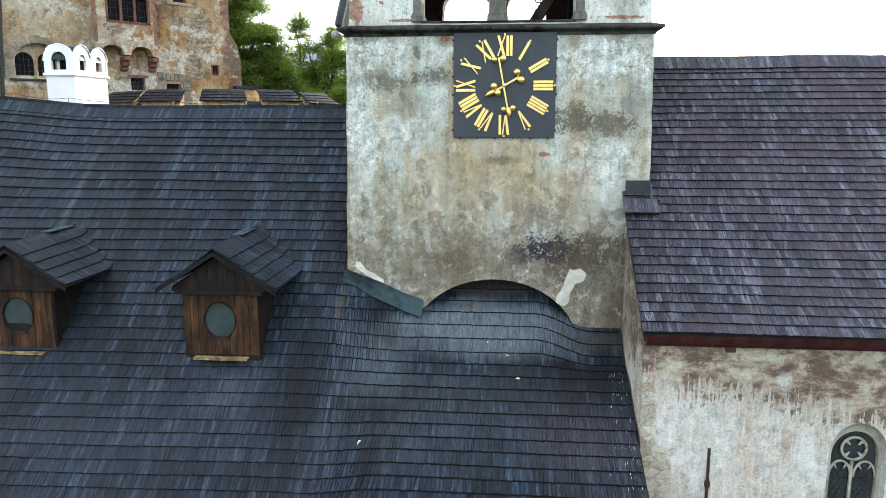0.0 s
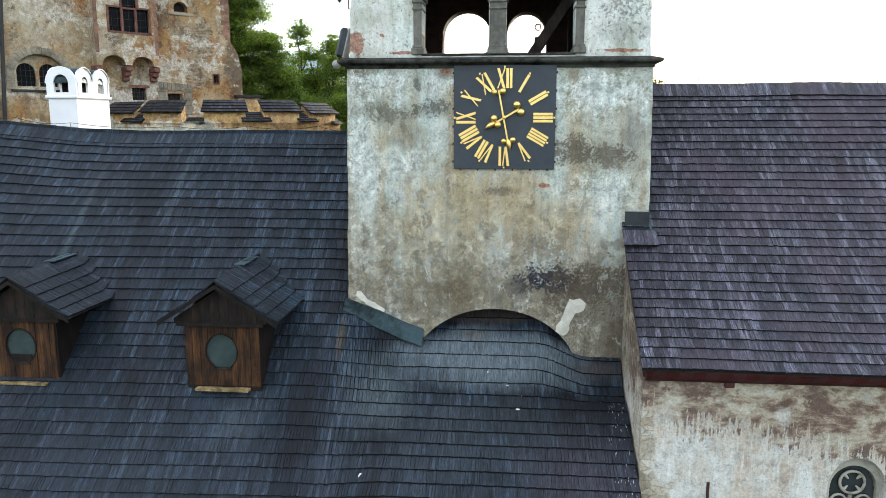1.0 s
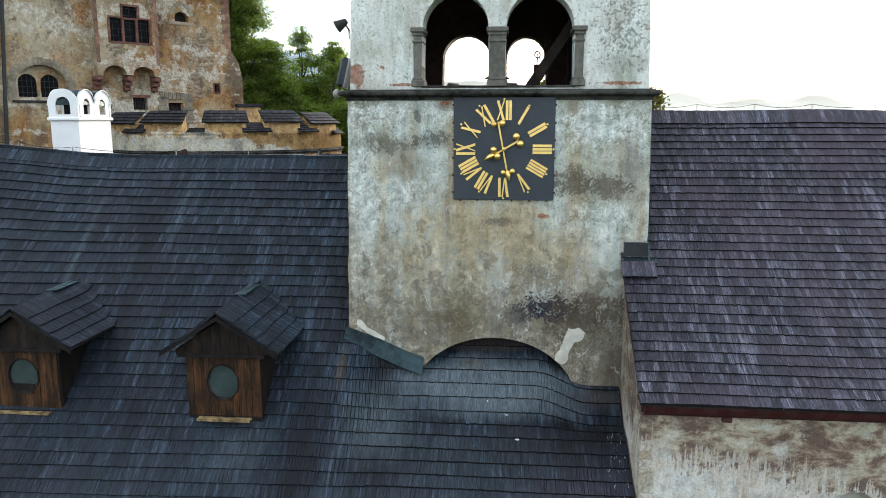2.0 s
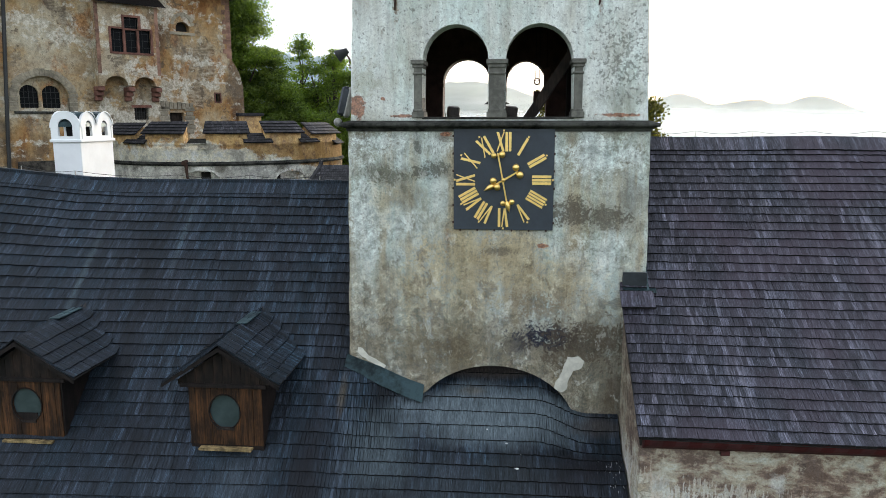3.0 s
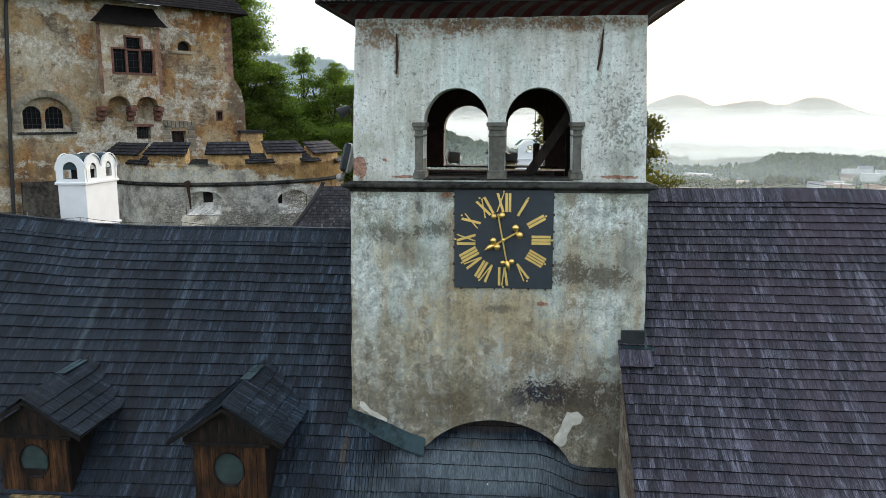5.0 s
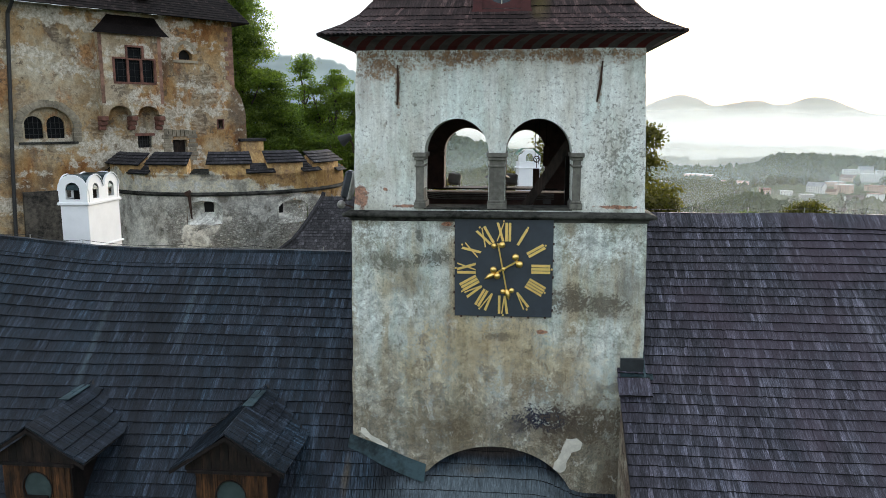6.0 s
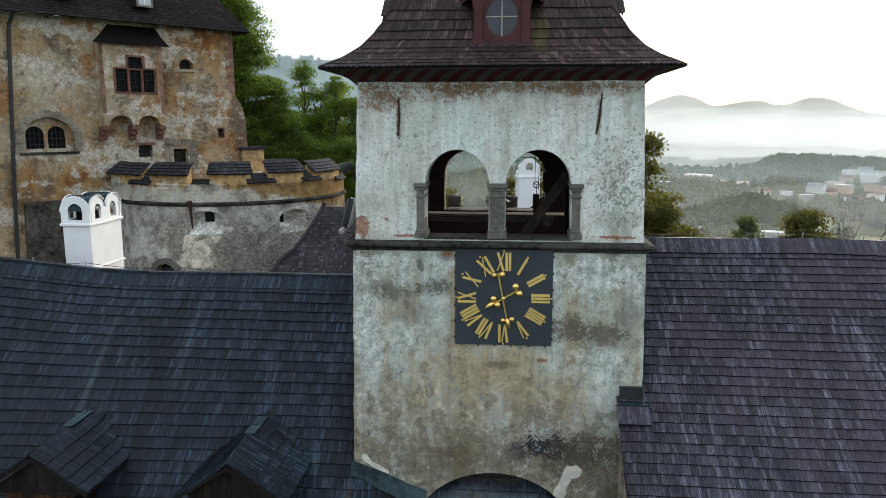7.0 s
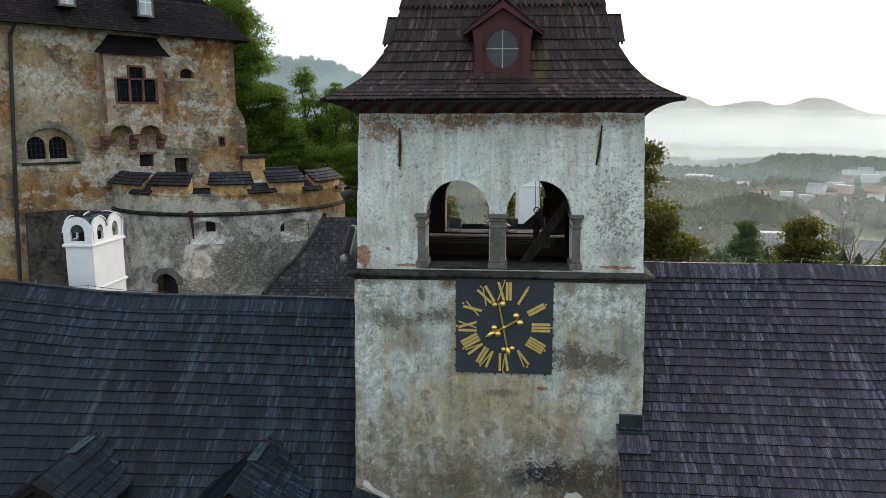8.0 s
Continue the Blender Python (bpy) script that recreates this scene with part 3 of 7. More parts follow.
WOOD_GABLE = wood_mat("gable_boards", (0.004, 0.0026, 0.002), (0.020, 0.011, 0.007), (26, 26, 1.8))
WOOD_BARGE = wood_mat("dark_barge_boards", (0.005, 0.0035, 0.003), (0.017, 0.010, 0.0085))
WOOD_DARK = wood_mat("dark_timber", (0.012, 0.008, 0.006), (0.035, 0.024, 0.018))
WOOD_LEDGE = wood_mat("fresh_board", (0.16, 0.11, 0.05), (0.34, 0.25, 0.12), (3, 30, 30))
RED_WOOD = plain("red_painted_wood", (0.055, 0.0095, 0.009), 0.65, grain=10)
RED_PAINT = plain("red_limewash", (0.14, 0.062, 0.045), 0.9, grain=3, vary=0.45)
STRIPE = stripes_mat("striped_cornice", (0.062, 0.0085, 0.0085), (0.062, 0.052, 0.053))
STRIPE_N = stripes_mat("striped_nave_cornice", (0.058, 0.0085, 0.0095), (0.066, 0.020, 0.021), 0.5)
STONE = plain("grey_sandstone", (0.125, 0.120, 0.102), 0.85, grain=7, vary=0.35, bump=0.4)
STONE_D = plain("dark_coping_stone", (0.036, 0.036, 0.032), 0.95, grain=6, vary=0.8, bump=0.5, spec=0.04)
STONE_L = plain("tracery_limestone", (0.29, 0.275, 0.235), 0.85, grain=6, vary=0.35, bump=0.3)
ARCH_STONE = plain("castle_arch_stone", (0.22, 0.19, 0.14), 0.9, grain=3, vary=0.4, bump=0.5)
PATCH = plain("bare_lime_patch", (0.55, 0.53, 0.46), 0.9, grain=6, vary=0.2, bump=0.4)
DIAL = plain("slate_blue_dial", (0.028, 0.036, 0.047), 0.45, grain=2.5, vary=0.18, bump=0.05)
GOLD = plain("gilding", (0.86, 0.60, 0.20), 0.34, 1.0, grain=9, vary=0.1, bump=0.05)
GILT = plain("gilt_numeral", (0.92, 0.66, 0.24), 0.42, 0.85, grain=9, vary=0.08, bump=0.05)
IRON = plain("rusted_iron", (0.05, 0.025, 0.016), 0.8, 0.3, grain=20)
LEAD = plain("patinated_sheet", (0.036, 0.064, 0.072), 0.42, 0.5, grain=5, vary=0.6, bump=0.3)
LEAD_D = plain("dark_sheet", (0.03, 0.034, 0.04), 0.4, 0.5, grain=4, vary=0.3)
WHITE = plain("white_limewash", (0.74, 0.75, 0.75), 0.85, grain=2, vary=0.04, bump=0.15)
# the tint carries some of the sky reflected in the dormer panes
PANE = glass_mat("dim_window_glass", (0.042, 0.060, 0.066))
PANE_T = glass_mat("dark_dormer_glass", (0.022, 0.03, 0.042), 0.1, 0.35)
# pale colour stands in for the bright sky mirrored in the glass
PANE_S = plain("sky_reflection_pane", (0.42, 0.46, 0.47), 0.25, grain=2, vary=0.15)
SOOT = plain("sooty_rubble", (0.05, 0.043, 0.034), 0.92, grain=3.5, vary=0.85, bump=0.8)
PANE_G = glass_mat("leaded_glass", (0.035, 0.042, 0.05), 0.2)
PANE_D = glass_mat("dark_window_glass", (0.006, 0.007, 0.008), 0.45, 0.06)
# near-black backs for openings and flue; the shade inside is this colour
BLACK = plain("dark_inside", (0.012, 0.011, 0.010), 0.95)
# darker than the outer plaster; part of the belfry's dimness is in this colour
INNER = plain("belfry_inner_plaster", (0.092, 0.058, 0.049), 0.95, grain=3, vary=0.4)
METAL = plain("dull_grey_metal", (0.26, 0.25, 0.23), 0.5, 0.35, grain=12)
CABLE = plain("black_cable", (0.02, 0.02, 0.02), 0.6)
BARK = plain("bark", (0.05, 0.04, 0.032), 0.95, grain=9, vary=0.4, bump=0.6)
LEAF = leaf_mat("green_leaves", (0.014, 0.032, 0.007), (0.16, 0.215, 0.034))
# dull green, paled so that the haze before the tree is in the colour
LEAF_HAZED = leaf_mat("hazed_leaves", (0.050, 0.062, 0.038), (0.105, 0.125, 0.070))
LEAF_Y = leaf_mat("yellowing_leaves", (0.035, 0.036, 0.010), (0.11, 0.09, 0.022))


# ---- building helpers ----
def thing(name, m=None, label="", category="", group="", kind=""):
    ob = new(name)
    ob.matrix_world = m if m is not None else Matrix()
    ob.empty_display_size = 0.2
    return tagged(ob, label, category, group, kind)


def link(name, data, material, parent=None, label="", kind=""):
    if material is not None and not data.materials:
        data.materials.append(material)
    ob = new(name, data)
    ob.parent = parent
    return tagged(ob, label, kind=kind)


def part(name, bm, material, parent=None, label="", kind="", smooth=False):
    me = bpy.data.meshes.new(name)
    bmesh.ops.recalc_face_normals(bm, faces=bm.faces)
    bm.to_mesh(me)
    bm.free()
    if smooth:
        me.shade_smooth()
    return link(name, me, material, parent, label, kind)


def box(bm, x0, x1, y0, y1, z0, z1, m=None):
    vs = [bm.verts.new((x, y, z)) for z in (z0, z1) for x, y in ((x0, y0), (x1, y0), (x1, y1), (x0, y1))]
    for f in ((0, 3, 2, 1), (4, 5, 6, 7), (0, 1, 5, 4), (1, 2, 6, 5), (2, 3, 7, 6), (3, 0, 4, 7)):
        bm.faces.new([vs[i] for i in f])
    if m is not None:
        bmesh.ops.transform(bm, matrix=m, verts=vs)
    return vs


def boxed(x0, x1, y0, y1, z0, z1, bevel=0.0, m=None):
    bm = bmesh.new()
    box(bm, x0, x1, y0, y1, z0, z1, m)
    if bevel:
        bmesh.ops.bevel(bm, geom=bm.edges[:], offset=bevel, segments=1, affect="EDGES")
    return bm


def slab(bm, outer, holes, v0, v1, warp=None):
    """An upright slab with holes: outlines in (u, z), from depth v0 to v1."""
    from mathutils.geometry import tessellate_polygon
    loops = [outer, *holes]
    flat = [p for l in loops for p in l]
    tris = tessellate_polygon([[Vector((x, z, 0)) for x, z in l] for l in loops])
    sides = []
    for v in (v0, v1):
        pts = [(x, v, z) for x, z in flat]
        sides.append([bm.verts.new(warp(*q) if warp else q) for q in pts])
    for a, b, c in tris:
        if len({a, b, c}) == 3:
            for s in sides:
                try:
                    bm.faces.new([s[a], s[b], s[c]])
                except ValueError:
                    pass
    k = 0
    for l in loops:
        n = len(l)
        for i in range(n):
            a, b = k + i, k + (i + 1) % n
            bm.faces.new([sides[0][a], sides[0][b], sides[1][b], sides[1][a]])
        k += n
    return bm


def arch(a, b, sill, spring, rise, n=14):
    """The outline of an arched opening."""
    c, r = (a + b) / 2, (b - a) / 2
    top = [(c - r * math.cos(math.pi * i / n), spring + rise * math.sin(math.pi * i / n)) for i in range(n + 1)]
    return [(a, sill), *top, (b, sill)]


def oval(c, z, rx, rz, n=24):
    return [(c + rx * math.cos(2 * math.pi * i / n), z + rz * math.sin(2 * math.pi * i / n)) for i in range(n)]


def ragged(poly, step=0.35, amp=0.012, seed=0):
    """The same outline cut into short pieces with a slight wobble."""
    out, rng = [], random.Random(seed)
    for (x0, z0), (x1, z1) in zip(poly, poly[1:] + poly[:1]):
        n = max(1, int(math.hypot(x1 - x0, z1 - z0) / step))
        for i in range(n):
            f = i / n
            j = amp if i else amp * 0.3
            out.append((x0 + (x1 - x0) * f + rng.uniform(-j, j), z0 + (z1 - z0) * f + rng.uniform(-j, j)))
    return out


def tube(bm, pts, radii, n=6):
    """A tapered tube along points."""
    rings = []
    for i, p in enumerate(pts):
        p = Vector(p)
        d = (Vector(pts[min(i + 1, len(pts) - 1)]) - Vector(pts[max(i - 1, 0)])).normalized()
        x = d.orthogonal().normalized()
        y = d.cross(x)
        r = radii if isinstance(radii, (int, float)) else radii[i]
        rings.append([bm.verts.new(p + r * (math.cos(2 * math.pi * k / n) * x + math.sin(2 * math.pi * k / n) * y)) for k in range(n)])
    for a, b in zip(rings, rings[1:]):
        # rings may be turned against each other: match the nearest start
        o = min(range(n), key=lambda q: (b[q].co - a[0].co).length)
        for k in range(n):
            bm.faces.new([a[k], a[(k + 1) % n], b[(k + 1 + o) % n], b[(k + o) % n]])
    bm.faces.new(rings[0][::-1])
    bm.faces.new(rings[-1])
    return bm


def sheet(rows, thick=0.0):
    """A surface through rows of points, with thickness downwards."""
    bm = bmesh.new()
    grid = [[bm.verts.new(p) for p in r] for r in rows]
    faces = [bm.faces.new([a[i], a[i + 1], b[i + 1], b[i]]) for a, b in zip(grid, grid[1:]) for i in range(len(a) - 1)]
    if thick:
        bmesh.ops.solidify(bm, geom=faces, thickness=thick)
    return bm


def sweep(bm, profile, path):
    """Sweeps a closed profile of (out, z) along points in the plan; out is to the right of the way."""
    rings = []
    for i, p in enumerate(path):
        p = Vector((p[0], p[1]))
        a, b = Vector(path[max(i - 1, 0)][:2]), Vector(path[min(i + 1, len(path) - 1)][:2])
        d0 = (p - a).normalized() if i else (b - p).normalized()
        d1 = (b - p).normalized() if i < len(path) - 1 else d0
        d = (d0 + d1).normalized()
        nrm = Vector((d.y, -d.x)) / max(0.3, d.dot(d0))
        rings.append([bm.verts.new((p.x + nrm.x * o, p.y + nrm.y * o, z)) for o, z in profile])
    n = len(profile)
    for a, b in zip(rings, rings[1:]):
        for k in range(n):
            bm.faces.new([a[k], a[(k + 1) % n], b[(k + 1) % n], b[k]])
    bm.faces.new(rings[0][::-1])
    bm.faces.new(rings[-1])
    return bm


def smooth01(a, b, x):
    f = min(1.0, max(0.0, (x - a) / (b - a)))
    return f * f * (3 - 2 * f)


def along(profile):
    """Turns a profile of (v, z), from low to high, into a function of the length along it."""
    d = [0.0]
    for (a, b), (c, e) in zip(profile, profile[1:]):
        d.append(d[-1] + math.hypot(c - a, e - b))
    vs, zs = [p[0] for p in profile], [p[1] for p in profile]
    return (lambda s: (float(np.interp(s, d, vs)), float(np.interp(s, d, zs)))), d[-1]


# ---- split shingles: five cuts, laid row by row ----
def shingle_cuts(length, thick):
    cuts = []
    rng = random.Random(5)
    for i in range(5):
        j = [rng.uniform(-0.006, 0.006) for _ in range(4)]
        cuts.append([(-0.5, j[0], 0.004), (0.5, j[1], 0.004), (0.5, length, -0.012), (-0.5, length, -0.012),
                     (-0.5, j[0], 0.004 + thick + j[2] * 0.25), (0.5, j[1], 0.004 + thick + j[3] * 0.25), (0.5, length, 0.004), (-0.5, length, 0.004)])
    return cuts


QUADS = [(4, 5, 6, 7), (0, 1, 5, 4), (1, 2, 6, 5), (3, 0, 4, 7)]


def lay_shingles(place, s_rows, span, keep, cover, material, parent, nearest, wide=(0.05, 0.095), length=0.5, thick=0.055, seed=1, sag=0.012, stretch=lambda s: 1.0, gap=0.009):
    """place(a, s) gives a point of the roof; span(s) the ends of the row; keep(a, s) says where shingles lie.
    Those for which nearest(a, s) holds become parts of their own, the rest is joined."""
    rng = random.Random(seed)
    cuts = shingle_cuts(length, thick)
    shared = []
    for c in cuts:
        me = bpy.data.meshes.new("shingle")
        me.from_pydata(c, [], QUADS)
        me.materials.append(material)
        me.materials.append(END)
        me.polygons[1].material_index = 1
        shared.append(me)
    verts, faces, count = [], [], 0
    for s0 in s_rows:
        a0, a1 = span(s0)
        a = a0 + rng.uniform(0, 0.03)
        drift = rng.uniform(0, 100)
        while a < a1 - 0.03:
            w = min(rng.uniform(*wide), a1 - a)
            am = a + w / 2
            if keep(am, s0):
                s = s0 + sag * noise.noise((am * 0.45, drift, 0)) * 2 + rng.uniform(-0.004, 0.004)
                p = Vector(place(am, s))
                up = (Vector(place(am, s + 0.25)) - p).normalized()
                x = (Vector(place(am + 0.06, s)) - Vector(place(am - 0.06, s))).normalized()
                n = x.cross(up).normalized()
                x = up.cross(n).normalized()
                x = (x + up * rng.uniform(-0.008, 0.008)).normalized()
                lift = rng.uniform(0.0, 0.008)
                m = Matrix(((*(x * (w * stretch(s0) - gap * rng.choice((0.15, 0.25, 0.4, 1.0)))), 0), (*up, 0), (*n, 0), (0, 0, 0, 1))).transposed()
                m.translation = p + n * lift
                i = rng.randrange(5)
                if count < 300 and nearest(am, s0):
                    ob = new("shingle", shared[i])
                    ob.parent = parent
                    ob.matrix_local = m
                    count += 1
                else:
                    k = len(verts)
                    verts += [m @ Vector(q) for q in cuts[i]]
                    faces += [tuple(k + q for q in f) for f in QUADS]
            a += w
    me = bpy.data.meshes.new(cover)
    me.from_pydata(verts, [], faces)
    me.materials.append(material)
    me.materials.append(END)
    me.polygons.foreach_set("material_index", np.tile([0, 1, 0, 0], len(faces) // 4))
    return link(cover, me, material, parent, kind="stuff")


# ================= the ground =================
def terrain(x, y):
    """Height of the land: castle rock, valley floor, knolls and far hills."""
    d = math.hypot((x + 12) / 50, (y - 30) / 62)
    h = -100 * smooth01(0.95, 3.0, d)
    h += 2.5 * smooth01(28, 46, y - 0.2 * x) * (1 - smooth01(0.9, 2.0, d)) * (1 - smooth01(-2, 14, x))
    r = math.hypot(x, y)
    a = math.degrees(math.atan2(x, y))
    if r > 150:
        n = noise.noise((x * 0.0016, y * 0.0016, 3.0)) + 0.5 * noise.noise((x * 0.004, y * 0.004, 7.0))
        h += 14 * n * smooth01(300, 900, r)
        h += 33 * smooth01(21.6, 24.4, a) * math.exp(-((r - 1600) / 240) ** 2)
        h += 24 * math.exp(-((a - 22.6) / 3.2) ** 2 - ((r - 900) / 85) ** 2)
        h += 26 * math.exp(-((a - 5) / 6) ** 2 - ((r - 1500) / 420) ** 2)
        rough = 9 * noise.noise((a * 0.9, 5.0, 0)) + 8 * noise.noise((a * 2.3, 2.0, 0)) + (5 * noise.noise((a * 6.0, 1.0, 0)) if r > 2500 else 0)
        ridge = 42 + 138 * math.exp(-((a - 17.2) / 2.6) ** 2) + 95 * math.exp(-((a - 22.2) / 1.9) ** 2) + 112 * math.exp(-((a - 26.1) / (1.9 if a < 26.1 else 2.6)) ** 2) + 165 * math.exp(-((a - 3) / 6) ** 2)
        h += (ridge + rough + 100) * smooth01(3950, 4550, r)
        h += (36 + rough) * math.exp(-((a - 17) / 5.5) ** 2) * smooth01(2700, 3050, r) * (1 - smooth01(3050, 3500, r))
        h += (30 + rough) * math.exp(-((a - 27) / 4.0) ** 2) * smooth01(3000, 3300, r) * (1 - smooth01(3300, 3700, r))
        h += (255 + 0.3 * rough) * math.exp(-((a + 11) / (10 if a > -11 else 22)) ** 2) * smooth01(1420, 1760, r)
    return h


def build_ground():
    """One sheet from the courtyard to the far hills."""
    verts, faces, ring = [], [], []
    radii = [0.0] + [4 * 1.085 ** i for i in range(88) if 4 * 1.085 ** i < 4900] + [4920]
    angles = [x for x in np.arange(-180, 180, 6.0) if not -42 <= x < 42.1] + list(np.arange(-42, 12, 0.8)) + list(np.arange(12, 42, 0.4))
    angles.sort()
    for r in radii:
        for a in angles:
            x, y = r * math.sin(radians(a)), r * math.cos(radians(a))
            verts.append((x, y, terrain(x, y)))
    n = len(angles)
    for i in range(len(radii) - 1):
        for j in range(n):
            q = (j + 1) % n
            faces.append((i * n + j, i * n + q, (i + 1) * n + q, (i + 1) * n + j))
    me = bpy.data.meshes.new("ground")
    me.from_pydata(verts, [], faces)
    me.shade_smooth()
    k = Mat("grass_and_fields", 0.95, spec=0.1)
    c = k.ramp(k.noise(0.006, 5, 0.6), [(0.40, (0.030, 0.045, 0.020)), (0.5, (0.055, 0.078, 0.032)), (0.6, (0.105, 0.135, 0.055))])
    c = k.mix(0.5, c, k.ramp(k.noise(0.15, 6), [(0.3, 0.6), (0.7, 1.3)]), "MULTIPLY")
    far = k.node("VectorMath")
    far.operation = "LENGTH"
    k.put(far.inputs[0], k.pos)
    woods = k.math("MULTIPLY", k.node("MapRange", Value=far.outputs["Value"], From_Min=900.0, From_Max=2000.0).outputs[0], k.ramp(k.noise(0.004, 6, 0.6), [(0.40, 0.25), (0.5, 1.0)]))
    c = k.mix(woods, c, k.ramp(k.noise(0.05, 6, 0.7), [(0.38, (0.012, 0.02, 0.012)), (0.62, (0.05, 0.065, 0.032))]))
    k.colour(c)
    k.bump(k.noise(0.8, 5), 0.6, 0.3)
    return tagged(link("ground", me, k.m), "grassy castle rock, valley floor and distant hills", "ground", kind="structure")


build_ground()


# ================= the clock tower =================
TC = 1.23


def taper(u, v, z):
    """The tower narrows a little as it rises."""
    hw = 3.46 + (13.9 - max(z, 0)) * 0.0155 if z < 14.02 else 3.40 - (z - 14.1) * 0.036
    return (TC + (u - TC) * hw / 3.46, v, z)


def build_tower():
    t = thing("clock_tower", W, "weathered plaster church tower with twin belfry arches and dark shingle roof", "tower")
    lo, hi = TC - 3.46, TC + 3.46
    low_arch = [(x, z) for x, z in arch(TC - 1.95, TC + 1.95, 4.0, 6.6, 1.64, 26)]
    bm = slab(bmesh.new(), ragged([(lo, 0), (hi, 0), (hi, 13.95), (lo, 13.95)], 0.3, 0.014, 3), [low_arch], 0.0, 0.9, taper)
    part("wall", bm, PLASTER, t, "grey-brown stained plaster wall over a wide arch")
    bells = [arch(-0.53, 1.02, 14.15, 15.44, 0.80), arch(1.42, 2.99, 14.15, 15.44, 0.80)]
    bm = slab(bmesh.new(), ragged([(lo, 14.05), (hi, 14.05), (hi, 17.78), (lo, 17.78)], 0.3, 0.012, 4), bells, 0.02, 0.72, taper)
    part("belfry_wall", bm, PLASTER, t, "pale plaster belfry wall with two round arches")
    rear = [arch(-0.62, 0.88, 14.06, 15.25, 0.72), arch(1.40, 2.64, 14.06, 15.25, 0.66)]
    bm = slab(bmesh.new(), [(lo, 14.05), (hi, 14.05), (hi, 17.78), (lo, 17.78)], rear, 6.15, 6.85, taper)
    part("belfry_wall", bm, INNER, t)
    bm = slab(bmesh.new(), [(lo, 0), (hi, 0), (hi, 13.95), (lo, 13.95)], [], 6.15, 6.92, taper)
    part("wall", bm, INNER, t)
    for s in (-1, 1):
        for z0, z1, mat in ((0, 13.95, PLASTER), (14.05, 17.78, PLASTER)):
            bm = bmesh.new()
            a, b = (lo, lo + 0.7) if s < 0 else (hi - 0.7, hi)
            for v in box(bm, a, b, 0.905 if z0 == 0 else 0.725, 6.095 if z0 == 0 else 6.145, z0, z1):
                v.co = taper(*v.co)
            part("wall" if z0 == 0 else "belfry_wall", bm, mat, t)
    part("rear_sill", boxed(-1.0, 3.0, 6.1, 6.9, 14.05, 14.095, 0.008), WOOD_DARK, t)
    part("sill", boxed(-0.5, 2.97, -0.01, 0.7, 14.13, 14.18, 0.01), STONE_D, t, "dark stone sill under the belfry arches")
    # dark linings added inside; with floor and ceiling they keep the belfry dim
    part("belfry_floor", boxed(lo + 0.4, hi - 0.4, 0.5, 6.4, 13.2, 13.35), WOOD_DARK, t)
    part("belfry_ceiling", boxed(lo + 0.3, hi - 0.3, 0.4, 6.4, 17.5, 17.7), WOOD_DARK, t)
    part("dimming_lining", boxed(lo + 0.72, lo + 0.78, 0.74, 6.13, 13.36, 17.48), INNER, t)
    part("dimming_lining", boxed(hi - 0.88, hi - 0.8, 0.74, 6.13, 13.36, 17.48), INNER, t)
    # string course round the tower
    prof = [(-0.1, 13.85), (0.03, 13.85), (0.035, 13.905), (0.06, 13.93), (0.13, 13.945), (0.18, 13.97), (0.19, 14.0), (0.18, 14.035), (0.1, 14.06), (-0.1, 14.12)]
    path = [(lo, 6.92), (lo, 0.0), (hi, 0.0), (hi, 6.92)]
    part("string_course", sweep(bmesh.new(), prof, path), STONE_D, t, "dark weathered moulded stone ledge")
    # piers with capitals between the arches
    for a, b in ((-0.675, -0.49), (1.045, 1.405), (2.955, 3.145)):
        pier = part("pier", boxed(a, b, -0.02, 0.6, 14.2, 15.4, 0.008), STONE, t, "grey stone pier with moulded capital")
        for nm, g, z0, z1 in (("base", 0.05, 14.16, 14.3), ("base_fillet", 0.025, 14.3, 14.36), ("astragal", 0.025, 15.13, 15.18), ("capital_neck", 0.03, 15.28, 15.36), ("capital", 0.065, 15.36, 15.46)):
            part(nm, boxed(a - g, b + g, -0.025 - g, 0.62 + g, z0, z1, 0.012), STONE, pier)
    # iron wall anchors
    for u0, u1, z0, z1 in ((-1.08, -1.1, 17.45, 16.55), (3.55, 3.45, 17.5, 16.6)):
        part("wall_anchor", tube(bmesh.new(), [(u0, -0.01, z0), ((u0 + u1) / 2 + 0.02, -0.02, (z0 + z1) / 2), (u1, -0.01, z1)], [0.02, 0.035, 0.02], 5), IRON, t, "rusted iron anchor")
    # bare lime patches on the lower wall
    for k, poly in enumerate((
        [(2.68, 7.72), (2.86, 7.62), (2.98, 7.70), (3.02, 7.94), (3.13, 8.16), (3.33, 8.25), (3.38, 8.42), (3.24, 8.54), (3.08, 8.50), (2.99, 8.52), (2.93, 8.36), (2.88, 8.2), (2.8, 7.98), (2.7, 7.86)],
        [(-2.12, 8.5), (-2.0, 8.38), (-1.7, 8.2), (-1.45, 8.1), (-1.42, 8.17), (-1.66, 8.33), (-1.86, 8.42), (-2.0, 8.6), (-2.1, 8.62)],
    )):
        bm = slab(bmesh.new(), ragged(poly, 0.07, 0.014, k), [], -0.012, 0.004)
        part("lime_patch", bm, PATCH, t)
    # painted cove and the flared roof
    r0 = 3.27
    cy = 3.42
    cove = [(r0 + 0.0, 17.68), (r0 + 0.06, 17.74), (r0 + 0.2, 17.86), (r0 + 0.42, 17.97), (r0 + 0.62, 18.03), (r0 + 0.62, 18.08), (r0, 18.08)]
    for k in range(4):
        m = pose(TC, cy, 0, 0, 0, 90 * k)
        bm = bmesh.new()
        n = len(cove)
        ends = []
        for s in (-1, 1):
            ends.append([bm.verts.new(m @ Vector((s * r, -r, z))) for r, z in cove])
